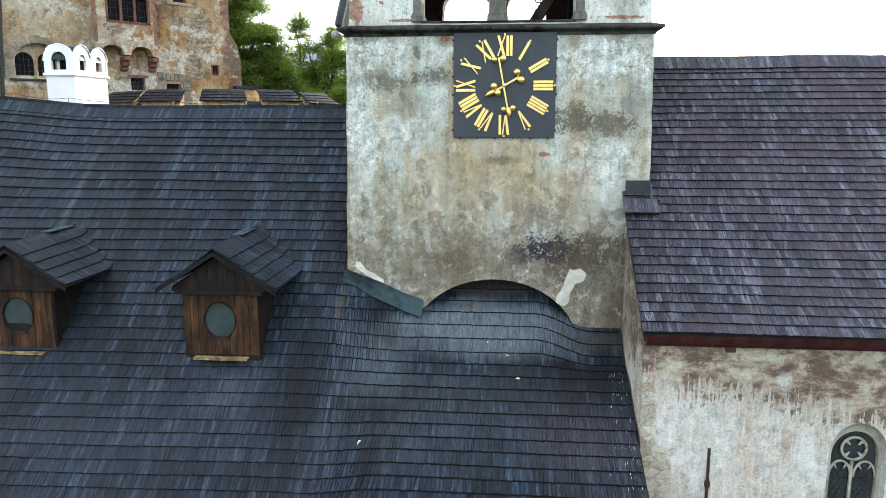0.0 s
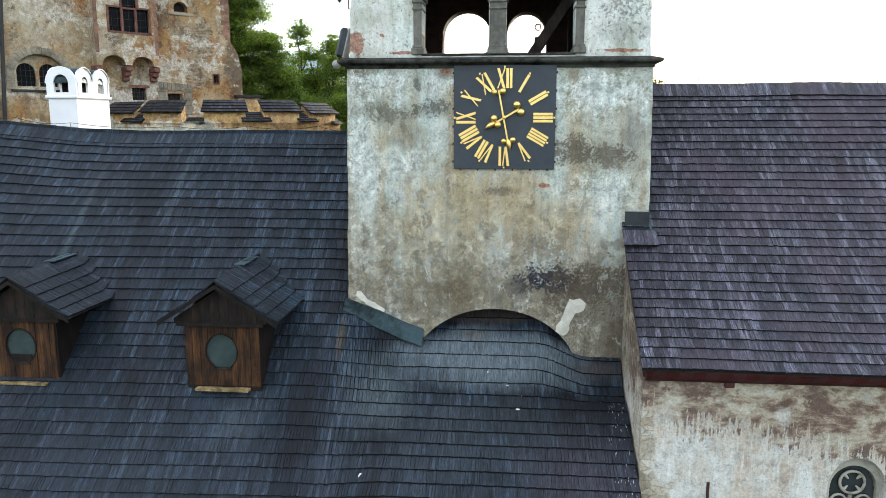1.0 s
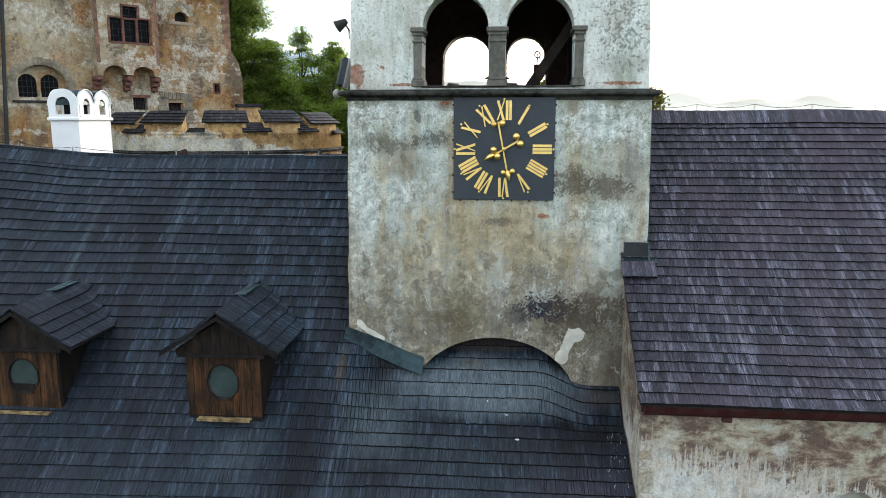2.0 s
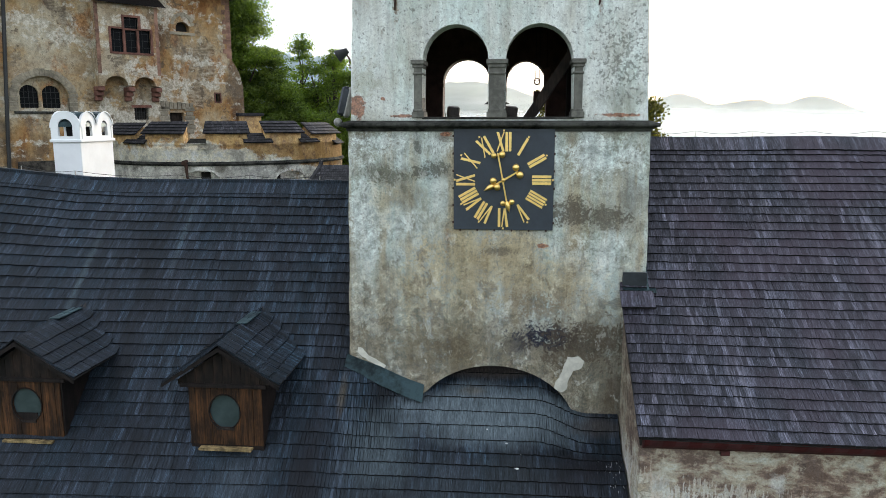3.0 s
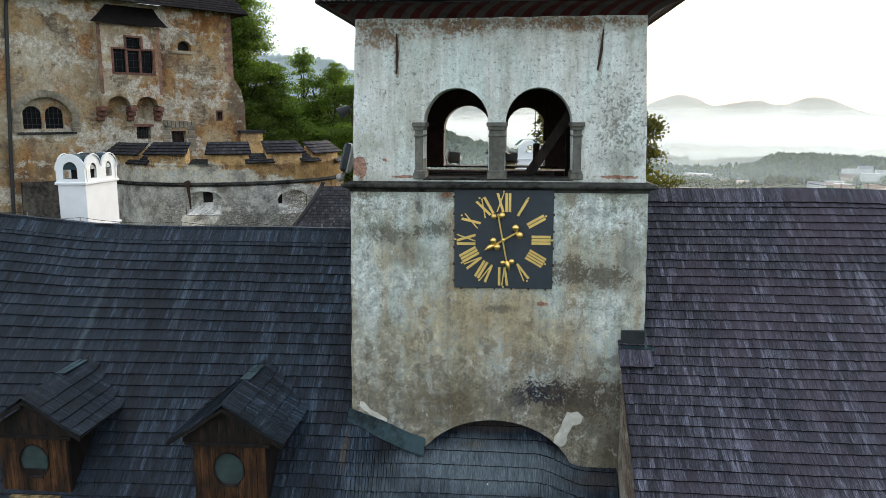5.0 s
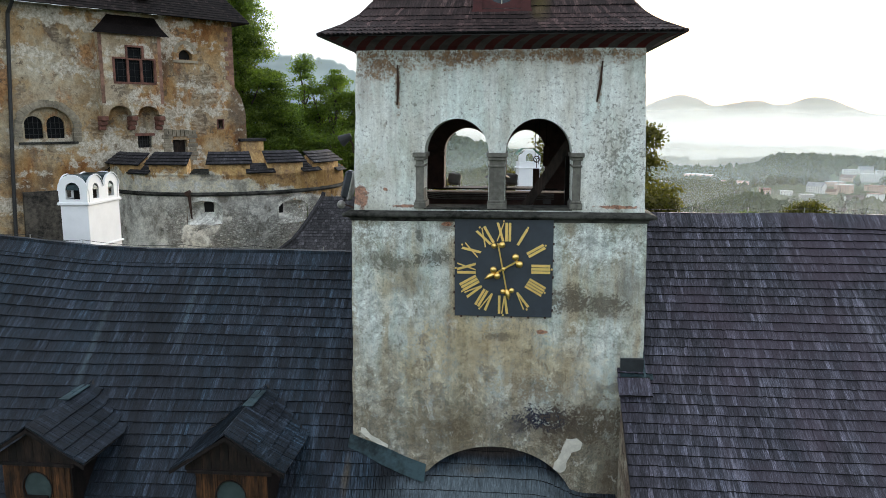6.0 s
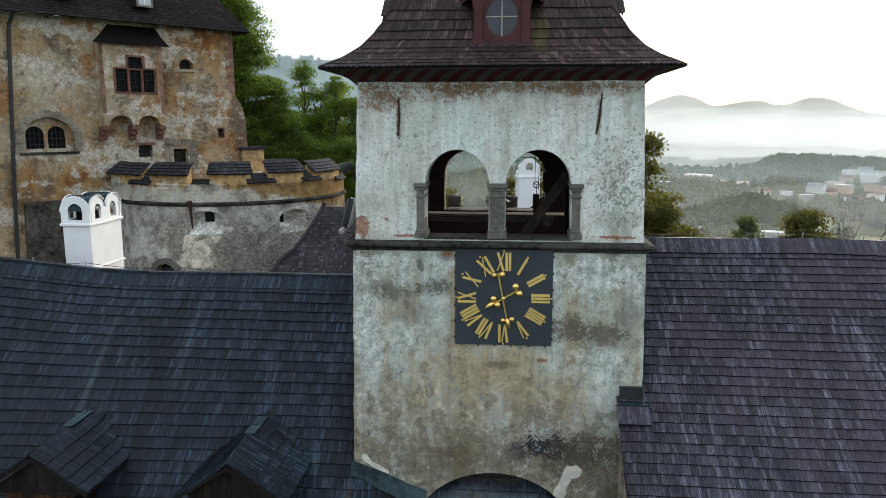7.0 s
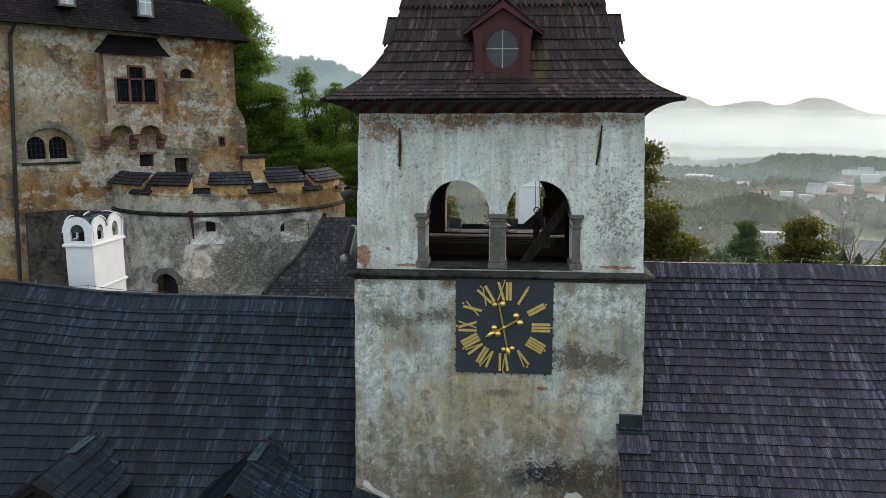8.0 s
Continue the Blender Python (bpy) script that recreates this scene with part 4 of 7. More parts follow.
        for i in range(n - 1):
            bm.faces.new([ends[0][i], ends[1][i], ends[1][i + 1], ends[0][i + 1]])
        part("cornice", bm, STRIPE, t, "boarded cornice painted with red and grey stripes")
    prof = [(4.02, 18.06), (3.56, 18.30), (3.22, 18.56), (2.95, 18.88), (2.62, 19.45), (2.36, 20.33), (2.12, 21.3), (1.5, 23.2), (0.7, 25.2), (0.05, 26.2)]
    f, total = along(prof)
    roof = part("roof", sheet([[m_ @ Vector(q) for k in range(5) for m_ in (pose(TC, cy, 0, 0, 0, 90 * k),) for q in ((-r, -r, z),)] for r, z in [(p[0] - 0.02, p[1] - 0.03) for p in prof]]), UNDER, t, "flared dark shingle tower roof")
    fine_rows = [0.02 + 0.17 * i for i in range(5)]
    coarse = [fine_rows[-1] + 0.19 + 0.29 * i for i in range(30)]
    rows = [s for s in fine_rows + coarse if s < total - 0.3]
    for k in range(4):
        m = pose(TC, cy, 0, 0, 0, 90 * k)
        lay_shingles(lambda a, s: m @ Vector((a / 2.9 * f(s)[0], -f(s)[0], f(s)[1])), rows, lambda s: (-2.88, 2.88), lambda a, s: True,
                     "shingle_cover", SH_TOWER, roof, (lambda a, s: 0.6 < s < 2.0 and abs(a) < 2.6) if k == 0 else (lambda a, s: False), wide=(0.06, 0.11), length=0.4, thick=0.035, seed=20 + k, stretch=lambda s: f(s)[0] / 2.9 + 0.004)
    bm = bmesh.new()
    for k in range(4):
        m = pose(TC, cy, 0, 0, 0, 90 * k)
        tube(bm, [m @ Vector((-r + 0.01, -r + 0.01, z + 0.01)) for r, z in prof], [0.045] * len(prof), 6)
    part("hip_cap", bm, SH_TOWER, roof, kind="stuff")
    # one course of pointed boards
    bm = bmesh.new()
    for k in range(4):
        m = pose(TC, cy, 0, 0, 0, 90 * k)
        s0, s1 = 2.84, 3.3
        (r0_, z0_), (r1_, z1_) = f(s0), f(s1)
        n = 36
        for i in range(n):
            q = [((i - n / 2) / n * 2 * r0_ * 0.99, 0.11), ((i + 0.5 - n / 2) / n * 2 * r0_ * 0.99, 0.0), ((i + 1 - n / 2) / n * 2 * r0_ * 0.99, 0.11)]
            lo_ = [m @ Vector((x, -r0_ - 0.075 + t_ * 0.25, z0_ + t_)) for x, t_ in q]
            hi_ = [m @ Vector((q[2][0] * r1_ / r0_, -r1_ - 0.05, z1_)), m @ Vector((q[0][0] * r1_ / r0_, -r1_ - 0.05, z1_))]
            top_ = [bm.verts.new(x) for x in lo_ + hi_]
            back = m.to_3x3() @ Vector((0, 0.05, 0))
            bot_ = [bm.verts.new(x + back) for x in lo_ + hi_]
            bm.faces.new(top_)
            for j in range(5):
                bm.faces.new([top_[j], top_[(j + 1) % 5], bot_[(j + 1) % 5], bot_[j]])
    part("pointed_course", bm, SH_TOWER, roof, "course of pointed shingles", kind="stuff")
    return t


def build_tower_dormer(m):
    """A red roof dormer with a tall glazed oval; its front looks along -y at the pose m."""
    d = thing("tower_dormer", m, "dark red wooden dormer with glazed window on the tower roof", "dormer", "tower dormers")
    outer = [(-0.64, 0), (0.64, 0), (0.64, 0.98), (0.0, 1.5), (-0.64, 0.98)]
    hole = oval(0, 0.56, 0.37, 0.44, 12)
    part("front_board", slab(bmesh.new(), outer, [hole], 0, 0.07), RED_WOOD, d)
    part("window_pane", slab(bmesh.new(), oval(0, 0.56, 0.39, 0.46, 12), [], 0.05, 0.06), PANE_T, d, "glass pane reflecting the sky")
    bm = bmesh.new()
    box(bm, -0.012, 0.012, 0.03, 0.05, 0.13, 1.0)
    box(bm, -0.37, 0.37, 0.03, 0.05, 0.55, 0.575)
    part("glazing_bar", bm, STONE_L, d)
    for s in (-1, 1):
        part("side_post", slab(bmesh.new(), [(s * 0.66, -0.02), (s * 0.44, -0.02), (s * 0.46, 0.5), (s * 0.42, 0.85), (s * 0.5, 1.0), (s * 0.7, 1.0), (s * 0.62, 0.6)], [], -0.06, -0.005), RED_WOOD, d)
        part("cheek", boxed(min(s * 0.6, s * 0.65), max(s * 0.6, s * 0.65), 0.07, 1.6, 0.0, 1.0), RED_WOOD, d)
        part("barge_board", slab(bmesh.new(), [(s * 0.92, 0.84), (s * 0.92, 0.95), (0, 1.62), (0, 1.45)], [], -0.12, -0.065), RED_WOOD, d)
        p = [Vector((s * 0.94, -0.16, 0.90)), Vector((s * 0.94, 1.9, 0.90)), Vector((0, 1.9, 1.66)), Vector((0, -0.16, 1.66))]
        part("roof_slope", sheet([[p[0], p[1]], [p[3], p[2]]], 0.05), SH_TOWER, d)
        bm = bmesh.new()
        for r in range(4):
            for c in range(12):
                q0 = p[0].lerp(p[3], r / 4) + (p[1] - p[0]) * (c / 12)
                box(bm, 0, 0.165, 0, 0.36, 0.0, 0.025, Matrix.Translation(q0) @ Matrix(((0, -s * 0.777, s * 0.63, 0), (1, 0, 0, 0), (0, 0.63, 0.777, 0), (0, 0, 0, 1))) )
        part("shingle_cover", bm, SH_TOWER, d, kind="stuff")
    part("sill", boxed(-0.68, 0.68, -0.1, 0.05, -0.06, 0.0), RED_WOOD, d)
    return d


# ---- the dial ----
def stroke(bm, x0, y0, x1, y1, w0, w1, depth=0.03):
    """A flat bar between two points, its ends cut level."""
    vs = []
    for y in (-depth, 0.0):
        vs.append([bm.verts.new(p) for p in ((x0 - w0 / 2, y, y0), (x0 + w0 / 2, y, y0), (x1 + w1 / 2, y, y1), (x1 - w1 / 2, y, y1))])
    bm.faces.new(vs[0])
    for i in range(4):
        bm.faces.new([vs[0][i], vs[0][(i + 1) % 4], vs[1][(i + 1) % 4], vs[1][i]])


def numeral(word):
    """A Roman numeral of bars, 0.44 high, centred on x, its foot at z = 0."""
    h, bm = 0.44, bmesh.new()
    step = {"I": 0.068 if word == "IIII" else 0.078, "V": 0.18, "X": 0.205}
    x = -sum(step[c] for c in word) / 2
    for c in word:
        w = step[c]
        m = x + w / 2
        if c == "I":
            stroke(bm, m, 0, m, h, w - 0.018, w - 0.018)
        elif c == "V":
            stroke(bm, m, 0, x + 0.03, h, 0.05, 0.062)
            stroke(bm, m + 0.01, 0, x + w - 0.025, h, 0.026, 0.03, 0.026)
        else:
            stroke(bm, x + w - 0.036, 0, x + 0.036, h, 0.058, 0.058)
            stroke(bm, x + 0.025, 0, x + w - 0.025, h, 0.028, 0.028, 0.026)
        x += w
    return bm


def ball(bm, x, z, r, y=0.0, sx=1.0, sz=1.0, rot=0.0):
    m = Matrix.Translation((x, y, z)) @ Matrix.Rotation(rot, 4, "Y") @ Matrix.Diagonal((sx, 0.8, sz, 1))
    bmesh.ops.create_uvsphere(bm, u_segments=14, v_segments=9, radius=r, matrix=m)


def build_clock():
    c = thing("tower_clock", W @ pose(1.40, 0, 12.745), "square slate-blue clock dial with gilded Roman numerals", "clock")
    bm = boxed(-1.155, 1.155, -0.045, 0.01, -1.17, 1.17, 0.008)
    part("dial", bm, DIAL, c)
    for i, word in enumerate(("XII", "I", "II", "III", "IIII", "V", "VI", "VII", "VIII", "IX", "X", "XI")):
        bm = numeral(word)
        m = Matrix.Rotation(radians(30 * i), 4, "Y") @ Matrix.Translation((0, -0.05, 0.655))
        bmesh.ops.transform(bm, matrix=m, verts=bm.verts[:])
        part("numeral", bm, GILT, c, "gilded numeral")
        bm = boxed(-0.02, 0.02, -0.075, -0.045, 1.11, 1.15)
        bmesh.ops.transform(bm, matrix=Matrix.Rotation(radians(30 * i), 4, "Y"), verts=bm.verts[:])
        part("minute_stud", bm, GILT, c)
    # a long pointer down to the VI and a short one towards the VIII, each with balls and a leaf
    for name, arm, w, depth, balls, leaf in (
        ("minute_hand", ((-0.135, 0.62), (0.075, -0.48)), 0.036, -0.13, ((-0.226, 0.56, 0.064), (-0.036, 0.585, 0.076), (-0.01, -0.53, 0.06), (0.2, -0.50, 0.066)), (0.11, -0.60, (0.25, -1.0))),
        ("hour_hand", ((0.33, 0.19), (-0.24, -0.14)), 0.042, -0.09, ((0.28, 0.29, 0.086), (0.375, 0.12, 0.086), (-0.235, -0.015, 0.08), (-0.145, -0.165, 0.08)), (-0.325, -0.175, (-0.85, -0.5))),
    ):
        a, b = Vector(arm[0]), Vector(arm[1])
        d = (b - a).normalized()
        side = Vector((-d.y, d.x))
        quad = [a + side * w / 2, a - side * w / 2, b - side * w / 2, b + side * w / 2]
        pointer = part(name, slab(bmesh.new(), [(q.x, q.y) for q in quad], [], depth - 0.02, depth + 0.01), GOLD, c, "gilded pointer")
        for x, z, r in balls:
            bm = bmesh.new()
            ball(bm, x, z, r, depth - 0.03)
            part("ball", bm, GOLD, pointer, smooth=True)
        x, z, way = leaf
        bm = bmesh.new()
        ball(bm, x, z, 0.078, depth - 0.02, 0.85, 1.7, math.atan2(*way))
        for v in bm.verts:
            f = (v.co.x - x) * way[0] + (v.co.z - z) * way[1]
            if f > 0:
                n = Vector(way).normalized()
                q = Vector((v.co.x - x, v.co.z - z))
                along_ = q.dot(n)
                across = (q - n * along_) * max(0.0, 1 - along_ / 0.15)
                v.co.x, v.co.z = x + n.x * along_ * 1.15 + across.x, z + n.y * along_ * 1.15 + across.y
        part("leaf_tip", bm, GOLD, pointer, smooth=True)
    bm = bmesh.new()
    ball(bm, 0, 0, 0.05, -0.13)
    part("hub", bm, GOLD, c, smooth=True)
    for i in range(6):
        for x, z in ((-1.165, -1 + 0.4 * i), (1.165, -1 + 0.4 * i), (-1 + 0.4 * i, -1.18)):
            part("clip", boxed(x - 0.018, x + 0.018, -0.05, 0.01, z - 0.025, z + 0.025), IRON, c)
    return c


build_tower()
for k, (x, y) in enumerate(((TC + 0.05, 0.3), (TC + 2.96, 3.42), (TC, 6.54), (TC - 2.96, 3.42))):
    build_tower_dormer(W @ pose(x, y, 18.68, 0, 0, 90 * k))
build_clock()


# ================= the hall with the dormers, and its roof running on below the tower =================
APRON_LINE = [(-5.9, 4.55), (-5.04, 4.82), (-4.36, 5.02), (-3.68, 5.25), (-3.03, 5.52), (-2.38, 5.81), (-1.74, 6.11), (-1.12, 6.46), (-0.81, 6.66), (-0.58, 6.89), (-0.35, 7.13), (-0.07, 7.38), (0.23, 7.62), (0.5, 7.86), (1.0, 8.28)]
APRON, APRON_LEN = along(APRON_LINE)
S_REF = along(APRON_LINE[:9])[1]  # length on the apron up to v = -0.81



def hall_roof(u, s):
    """s runs up the slope from v = -3.2; the steep hall roof softens into the apron below the tower."""
    v1 = -3.2 + s / 1.414
    ridge = -0.15 + 0.05 * smooth01(9.5, 11, -u) + 0.24 * max(0.0, min(1.6, (-11 - u) / 2.5))
    f = smooth01(5.0, 9.8, s)
    z1 = 8.55 + v1 - 0.03 * (u + 7) * (1 - f) + ridge * f + 0.03 * noise.noise((u * 0.25, s * 0.2, 4.0))
    if v1 < -2.6:
        z1 += 0.06 * (-2.6 - v1) ** 1.6
    v2, z2 = APRON(S_REF + (s - 2.51) * 1.127)
    z2 -= 0.40 * smooth01(2.2, 3.5, u) * smooth01(-1.5, -0.3, v2)
    b = smooth01(-2.65, -0.8 + 0.5 * smooth01(2.2, 3.8, s), u)
    return (u, v1 + (v2 - v1) * b, z1 + (z2 - z1) * b)


def roof_z(u, v):
    """Height of the hall roof at a place in the plan."""
    lo, hi = -2.0, 10.5
    for _ in range(30):
        m = (lo + hi) / 2
        lo, hi = (m, hi) if hall_roof(u, m)[1] < v else (lo, m)
    return hall_roof(u, lo)[2]


def build_hall():
    t = thing("hall_building", W, "long castle hall under a steep blue-black shingle roof", "building")
    s_top = (3.95 + 3.2) * 1.414
    us = list(np.arange(-18, -2.3, 0.8)) + [-2.3]
    rows = [[Vector(hall_roof(u, s)) - Vector((0, -0.03, 0.04)) for u in us] for s in np.linspace(-1.9, s_top, 14)]
    roof = part("roof", sheet(rows), UNDER, t, "steep roof of weathered split shingles")
    us2 = [-2.3, -2.0, -1.6, -1.2, -0.8, -0.4, 0, 1, 2, 3, 4.24]
    rows = [[Vector(hall_roof(u, s)) - Vector((0, -0.03, 0.04)) for u in us2] for s in np.linspace(-1.9, 4.1, 14)]
    part("apron_boarding", sheet(rows), UNDER, roof)
    rows_s = [-1.9 + 0.315 * i for i in range(37)] + [s_top - 0.54]
    rows_s = [r for r in rows_s if r <= s_top - 0.54]

    def keep(u, s):
        if u < -2.33:
            return True
        v = hall_roof(u, s)[1]
        if u < -0.45 and v > -0.2:
            return False
        return v < -0.03 or (abs(u - TC) < 1.95 and v < 0.8)

    def course(u, s):
        return hall_roof(u, s + 0.05 * min(0.0, u + 2.85) * (1 - smooth01(5.0, 9.0, s)))

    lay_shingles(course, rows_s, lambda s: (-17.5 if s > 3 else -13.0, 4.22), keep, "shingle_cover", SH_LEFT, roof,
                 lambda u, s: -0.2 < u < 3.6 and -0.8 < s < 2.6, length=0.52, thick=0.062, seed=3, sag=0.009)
    # sheet flashing where the roof meets the tower
    top = [(u, 8.46 - 0.40 * (u + 2.37) - 0.012 * math.sin(5 * u)) for u in np.linspace(-2.37, -0.47, 12)]
    foot = [(u - 0.03, max(z - 0.36, roof_z(u, -0.26) + 0.10)) for u, z in top]
    rows = [[(u + (w - u) * f, -0.02 - 0.26 * f ** 0.8, z + (q - z) * f) for (u, z), (w, q) in zip(top, foot)] for f in (0.0, 0.2, 0.5, 0.8, 1.0)]
    part("flashing", sheet(rows, 0.012), LEAD, t, "blue-green patinated sheet flashing")
    # ridge: boards and a back slope
    bm = bmesh.new()
    rng = random.Random(13)
    for i in range(30):
        u0 = -17.6 + i * 0.51
        for v in box(bm, u0, u0 + 0.508, 3.88, 4.07, -0.16, 0.035 + rng.uniform(0, 0.015)):
            v.co.z += hall_roof(v.co.x, s_top)[2]
    part("ridge_board", bm, SH_LEFT, roof, kind="stuff")
    part("back_slope", sheet([[(u, 3.95, hall_roof(u, s_top)[2] - 0.03) for u in us], [(u, 9.5, 7.3) for u in us]]), SH_FAR, roof)
    part("wall", boxed(-18, 4.2, -4.3, -3.7, 0, 4.3), NAVE, t)
    part("wall", boxed(-18, -2.4, 8.4, 9.0, 0, 7.9), NAVE, t)
    part("wall", boxed(-18.0, -17.5, -3.7, 8.4, 0, 4.4), NAVE, t)
    return t


def build_dormer(u):
    """A boarded roof dormer with a round window."""
    d = thing("roof_dormer", W @ pose(u, -1.86, 0), "boarded wooden dormer with round window and shingled gable", "dormer", "hall roof dormers")
    rng = random.Random(int(u * 10))
    # upright boards, with the window cut out of them
    edges = [-0.855]
    while edges[-1] < 0.79:
        edges.append(min(0.855, edges[-1] + rng.uniform(0.13, 0.24)))
    cx, cz, rx, rz = -0.02, 7.60, 0.35, 0.40
    for a, b in zip(edges, edges[1:]):
        y = rng.uniform(-0.012, 0.006)
        top = 8.27
        if b <= cx - rx or a >= cx + rx:
            part("board", boxed(a + 0.004, b - 0.004, y, y + 0.04, 6.81, top), WOOD_DORMER, d)
        else:
            for up in (False, True):
                pts = [(a + 0.004, top if up else 6.81)]
                for i in range(7):
                    x = a + 0.004 + (b - a - 0.008) * i / 6
                    q = 1 - ((x - cx) / rx) ** 2
                    h = rz * math.sqrt(q) if q > 0 else 0.0
                    pts.append((x, cz + (h if up else -h)))
                pts.append((b - 0.004, top if up else 6.81))
                part("board", slab(bmesh.new(), pts, [], y, y + 0.04), WOOD_DORMER, d)
    part("window_pane", slab(bmesh.new(), oval(cx, cz, rx + 0.03, rz + 0.03, 24), [], 0.035, 0.045), PANE, d, "dim greenish glass pane")
    bm = bmesh.new()
    ring = [Vector((cx + (rx + 0.015) * math.cos(a), -0.02, cz + (rz + 0.015) * math.sin(a))) for a in np.linspace(0, 2 * math.pi, 25)]
    tube(bm, ring, 0.018, 5)
    part("window_ring", bm, WOOD_BARGE, d)
    if u < -8:
        part("split_board", boxed(cx - 0.3, cx + 0.22, 0.012, 0.03, cz - rz + 0.02, cz - 0.2), WOOD_BARGE, d, "split board across the lower pane")
    part("window_sill", boxed(cx - 0.2, cx + 0.2, -0.03, 0.03, cz - rz - 0.03, cz - rz + 0.03), WOOD_DARK, d)
    for s in (-1, 1):
        a, b = sorted((s * 0.85, s * 0.81))
        part("cheek", slab(bmesh.new(), [(0.03, 6.5), (0.03, 8.3), (2.0, 8.3), (1.6, 8.2)], [], a, b), WOOD_BARGE, d).matrix_local = Matrix(((0, 1, 0, 0), (1, 0, 0, 0), (0, 0, 1, 0), (0, 0, 0, 1)))
    for a, b in zip(np.arange(-1.05, 1.0, 0.21), np.arange(-0.84, 1.2, 0.21)):
        h0, h1 = 9.05 - 0.65 * abs(a), 9.05 - 0.65 * abs(b)
        part("gable_board", slab(bmesh.new(), [(a + 0.004, 8.26), (b - 0.004, 8.26), (b - 0.004, max(8.28, h1)), (a + 0.004, max(8.28, h0))], [], -0.07, -0.03), WOOD_GABLE, d)
    part("tie_beam", boxed(-1.0, 1.0, -0.11, 0.05, 8.2, 8.29, 0.008), WOOD_BARGE, d)
    part("foot_board", boxed(-0.85, 0.85, 0.02, 0.06, 6.45, 6.83), WOOD_BARGE, d)
    part("window_ledge", boxed(-0.62, 0.60, -0.16, 0.015, 6.72, 6.77), WOOD_LEDGE, d, "pale board under the window")
    ridge = lambda y: 9.2 + 0.035 * y
    for s in (-1, 1):
        bm = slab(bmesh.new(), [(s * 1.34, 8.24), (s * 1.34, 8.33), (0, 9.19), (0, 9.09)], [], -0.27, -0.22)
        part("barge_board", bm, WOOD_BARGE, d)

        def slope(a, q):
            """a runs inwards from the gable, q up from the eaves."""
            f = q / 1.62
            flare = 0.10 * max(0, 1 - f * 2) ** 2
            y = -0.28 + a + 0.0
            x, z = s * 1.33 * (1 - f) + s * 0.02, 8.27 + (ridge(y) - 8.27) * f + flare * 0.4 + 0.06
            under = hall_roof(u + x, (y - 1.86 + 3.2) * 1.414)[2] + 0.02
            soft = 0.22 * smooth01(0.3, 1.2, a)
            if soft > 0.01:
                z = max(z, under) + soft * max(0.0, 1 - abs(z - under) / soft) ** 2 / 4
            return (x, y, z)

        def keep(a, q):
            x, y, z = slope(a, q)
            return z > hall_roof(u + x, (y - 1.86 + 3.2) * 1.414)[2] + 0.035

        rows = [[slope(a, q) for a in np.linspace(0.0, 3.0, 11)] for q in (0.0, 0.4, 0.8, 1.2, 1.62)]
        roof = part("roof_slope", sheet([[Vector(p) - Vector((0, 0, 0.03)) for p in r] for r in rows]), UNDER, d)
        lay_shingles(slope, [0.0 + 0.3 * i for i in range(5)], lambda q: (0.0, 2.95), keep,
                     "shingle_cover", SH_LEFT, roof, lambda a, q: q < 1.3, length=0.46, thick=0.045, seed=int(abs(u) * 7) + s)
    bm = bmesh.new()
    for i in (3, 4):
        box(bm, -0.13, 0.13, 0.5 * i - 0.26, 0.5 * i + 0.26, 0.0, 0.02, Matrix.Translation((0, 0, ridge(0.5 * i) + 0.06 + 0.008 * (i % 2))))
    part("ridge_cap", bm, LEAD, d, "blue-grey sheet ridge cap")
    bm = bmesh.new()
    for s in (-1, 1):
        for i in range(9):
            y = -0.27 + 0.2 * i
            box(bm, -0.15 if s < 0 else 0.0, 0.0 if s < 0 else 0.15, y, y + 0.19, -0.012, 0.012, Matrix.Translation((0, 0, ridge(y) + 0.075)) @ Matrix.Rotation(s * 0.62, 4, "Y"))
    part("ridge_shingles", bm, SH_LEFT, d, kind="stuff")
    return d


build_hall()
for u in (-4.785, -9.52):
    build_dormer(u)


# ================= the nave =================
NAVE_ROOF, NAVE_LEN = along([(-3.27, 7.94), (-2.4, 8.50), (-1.45, 9.15), (-0.6, 9.82), (0.2, 10.47), (1.5, 11.58), (3.8, 13.63)])


def nave_roof(u, s):
    v, z = NAVE_ROOF(s)
    return (u, v, z + 0.02 * noise.noise((u * 0.3, s * 0.3, 9.0)))


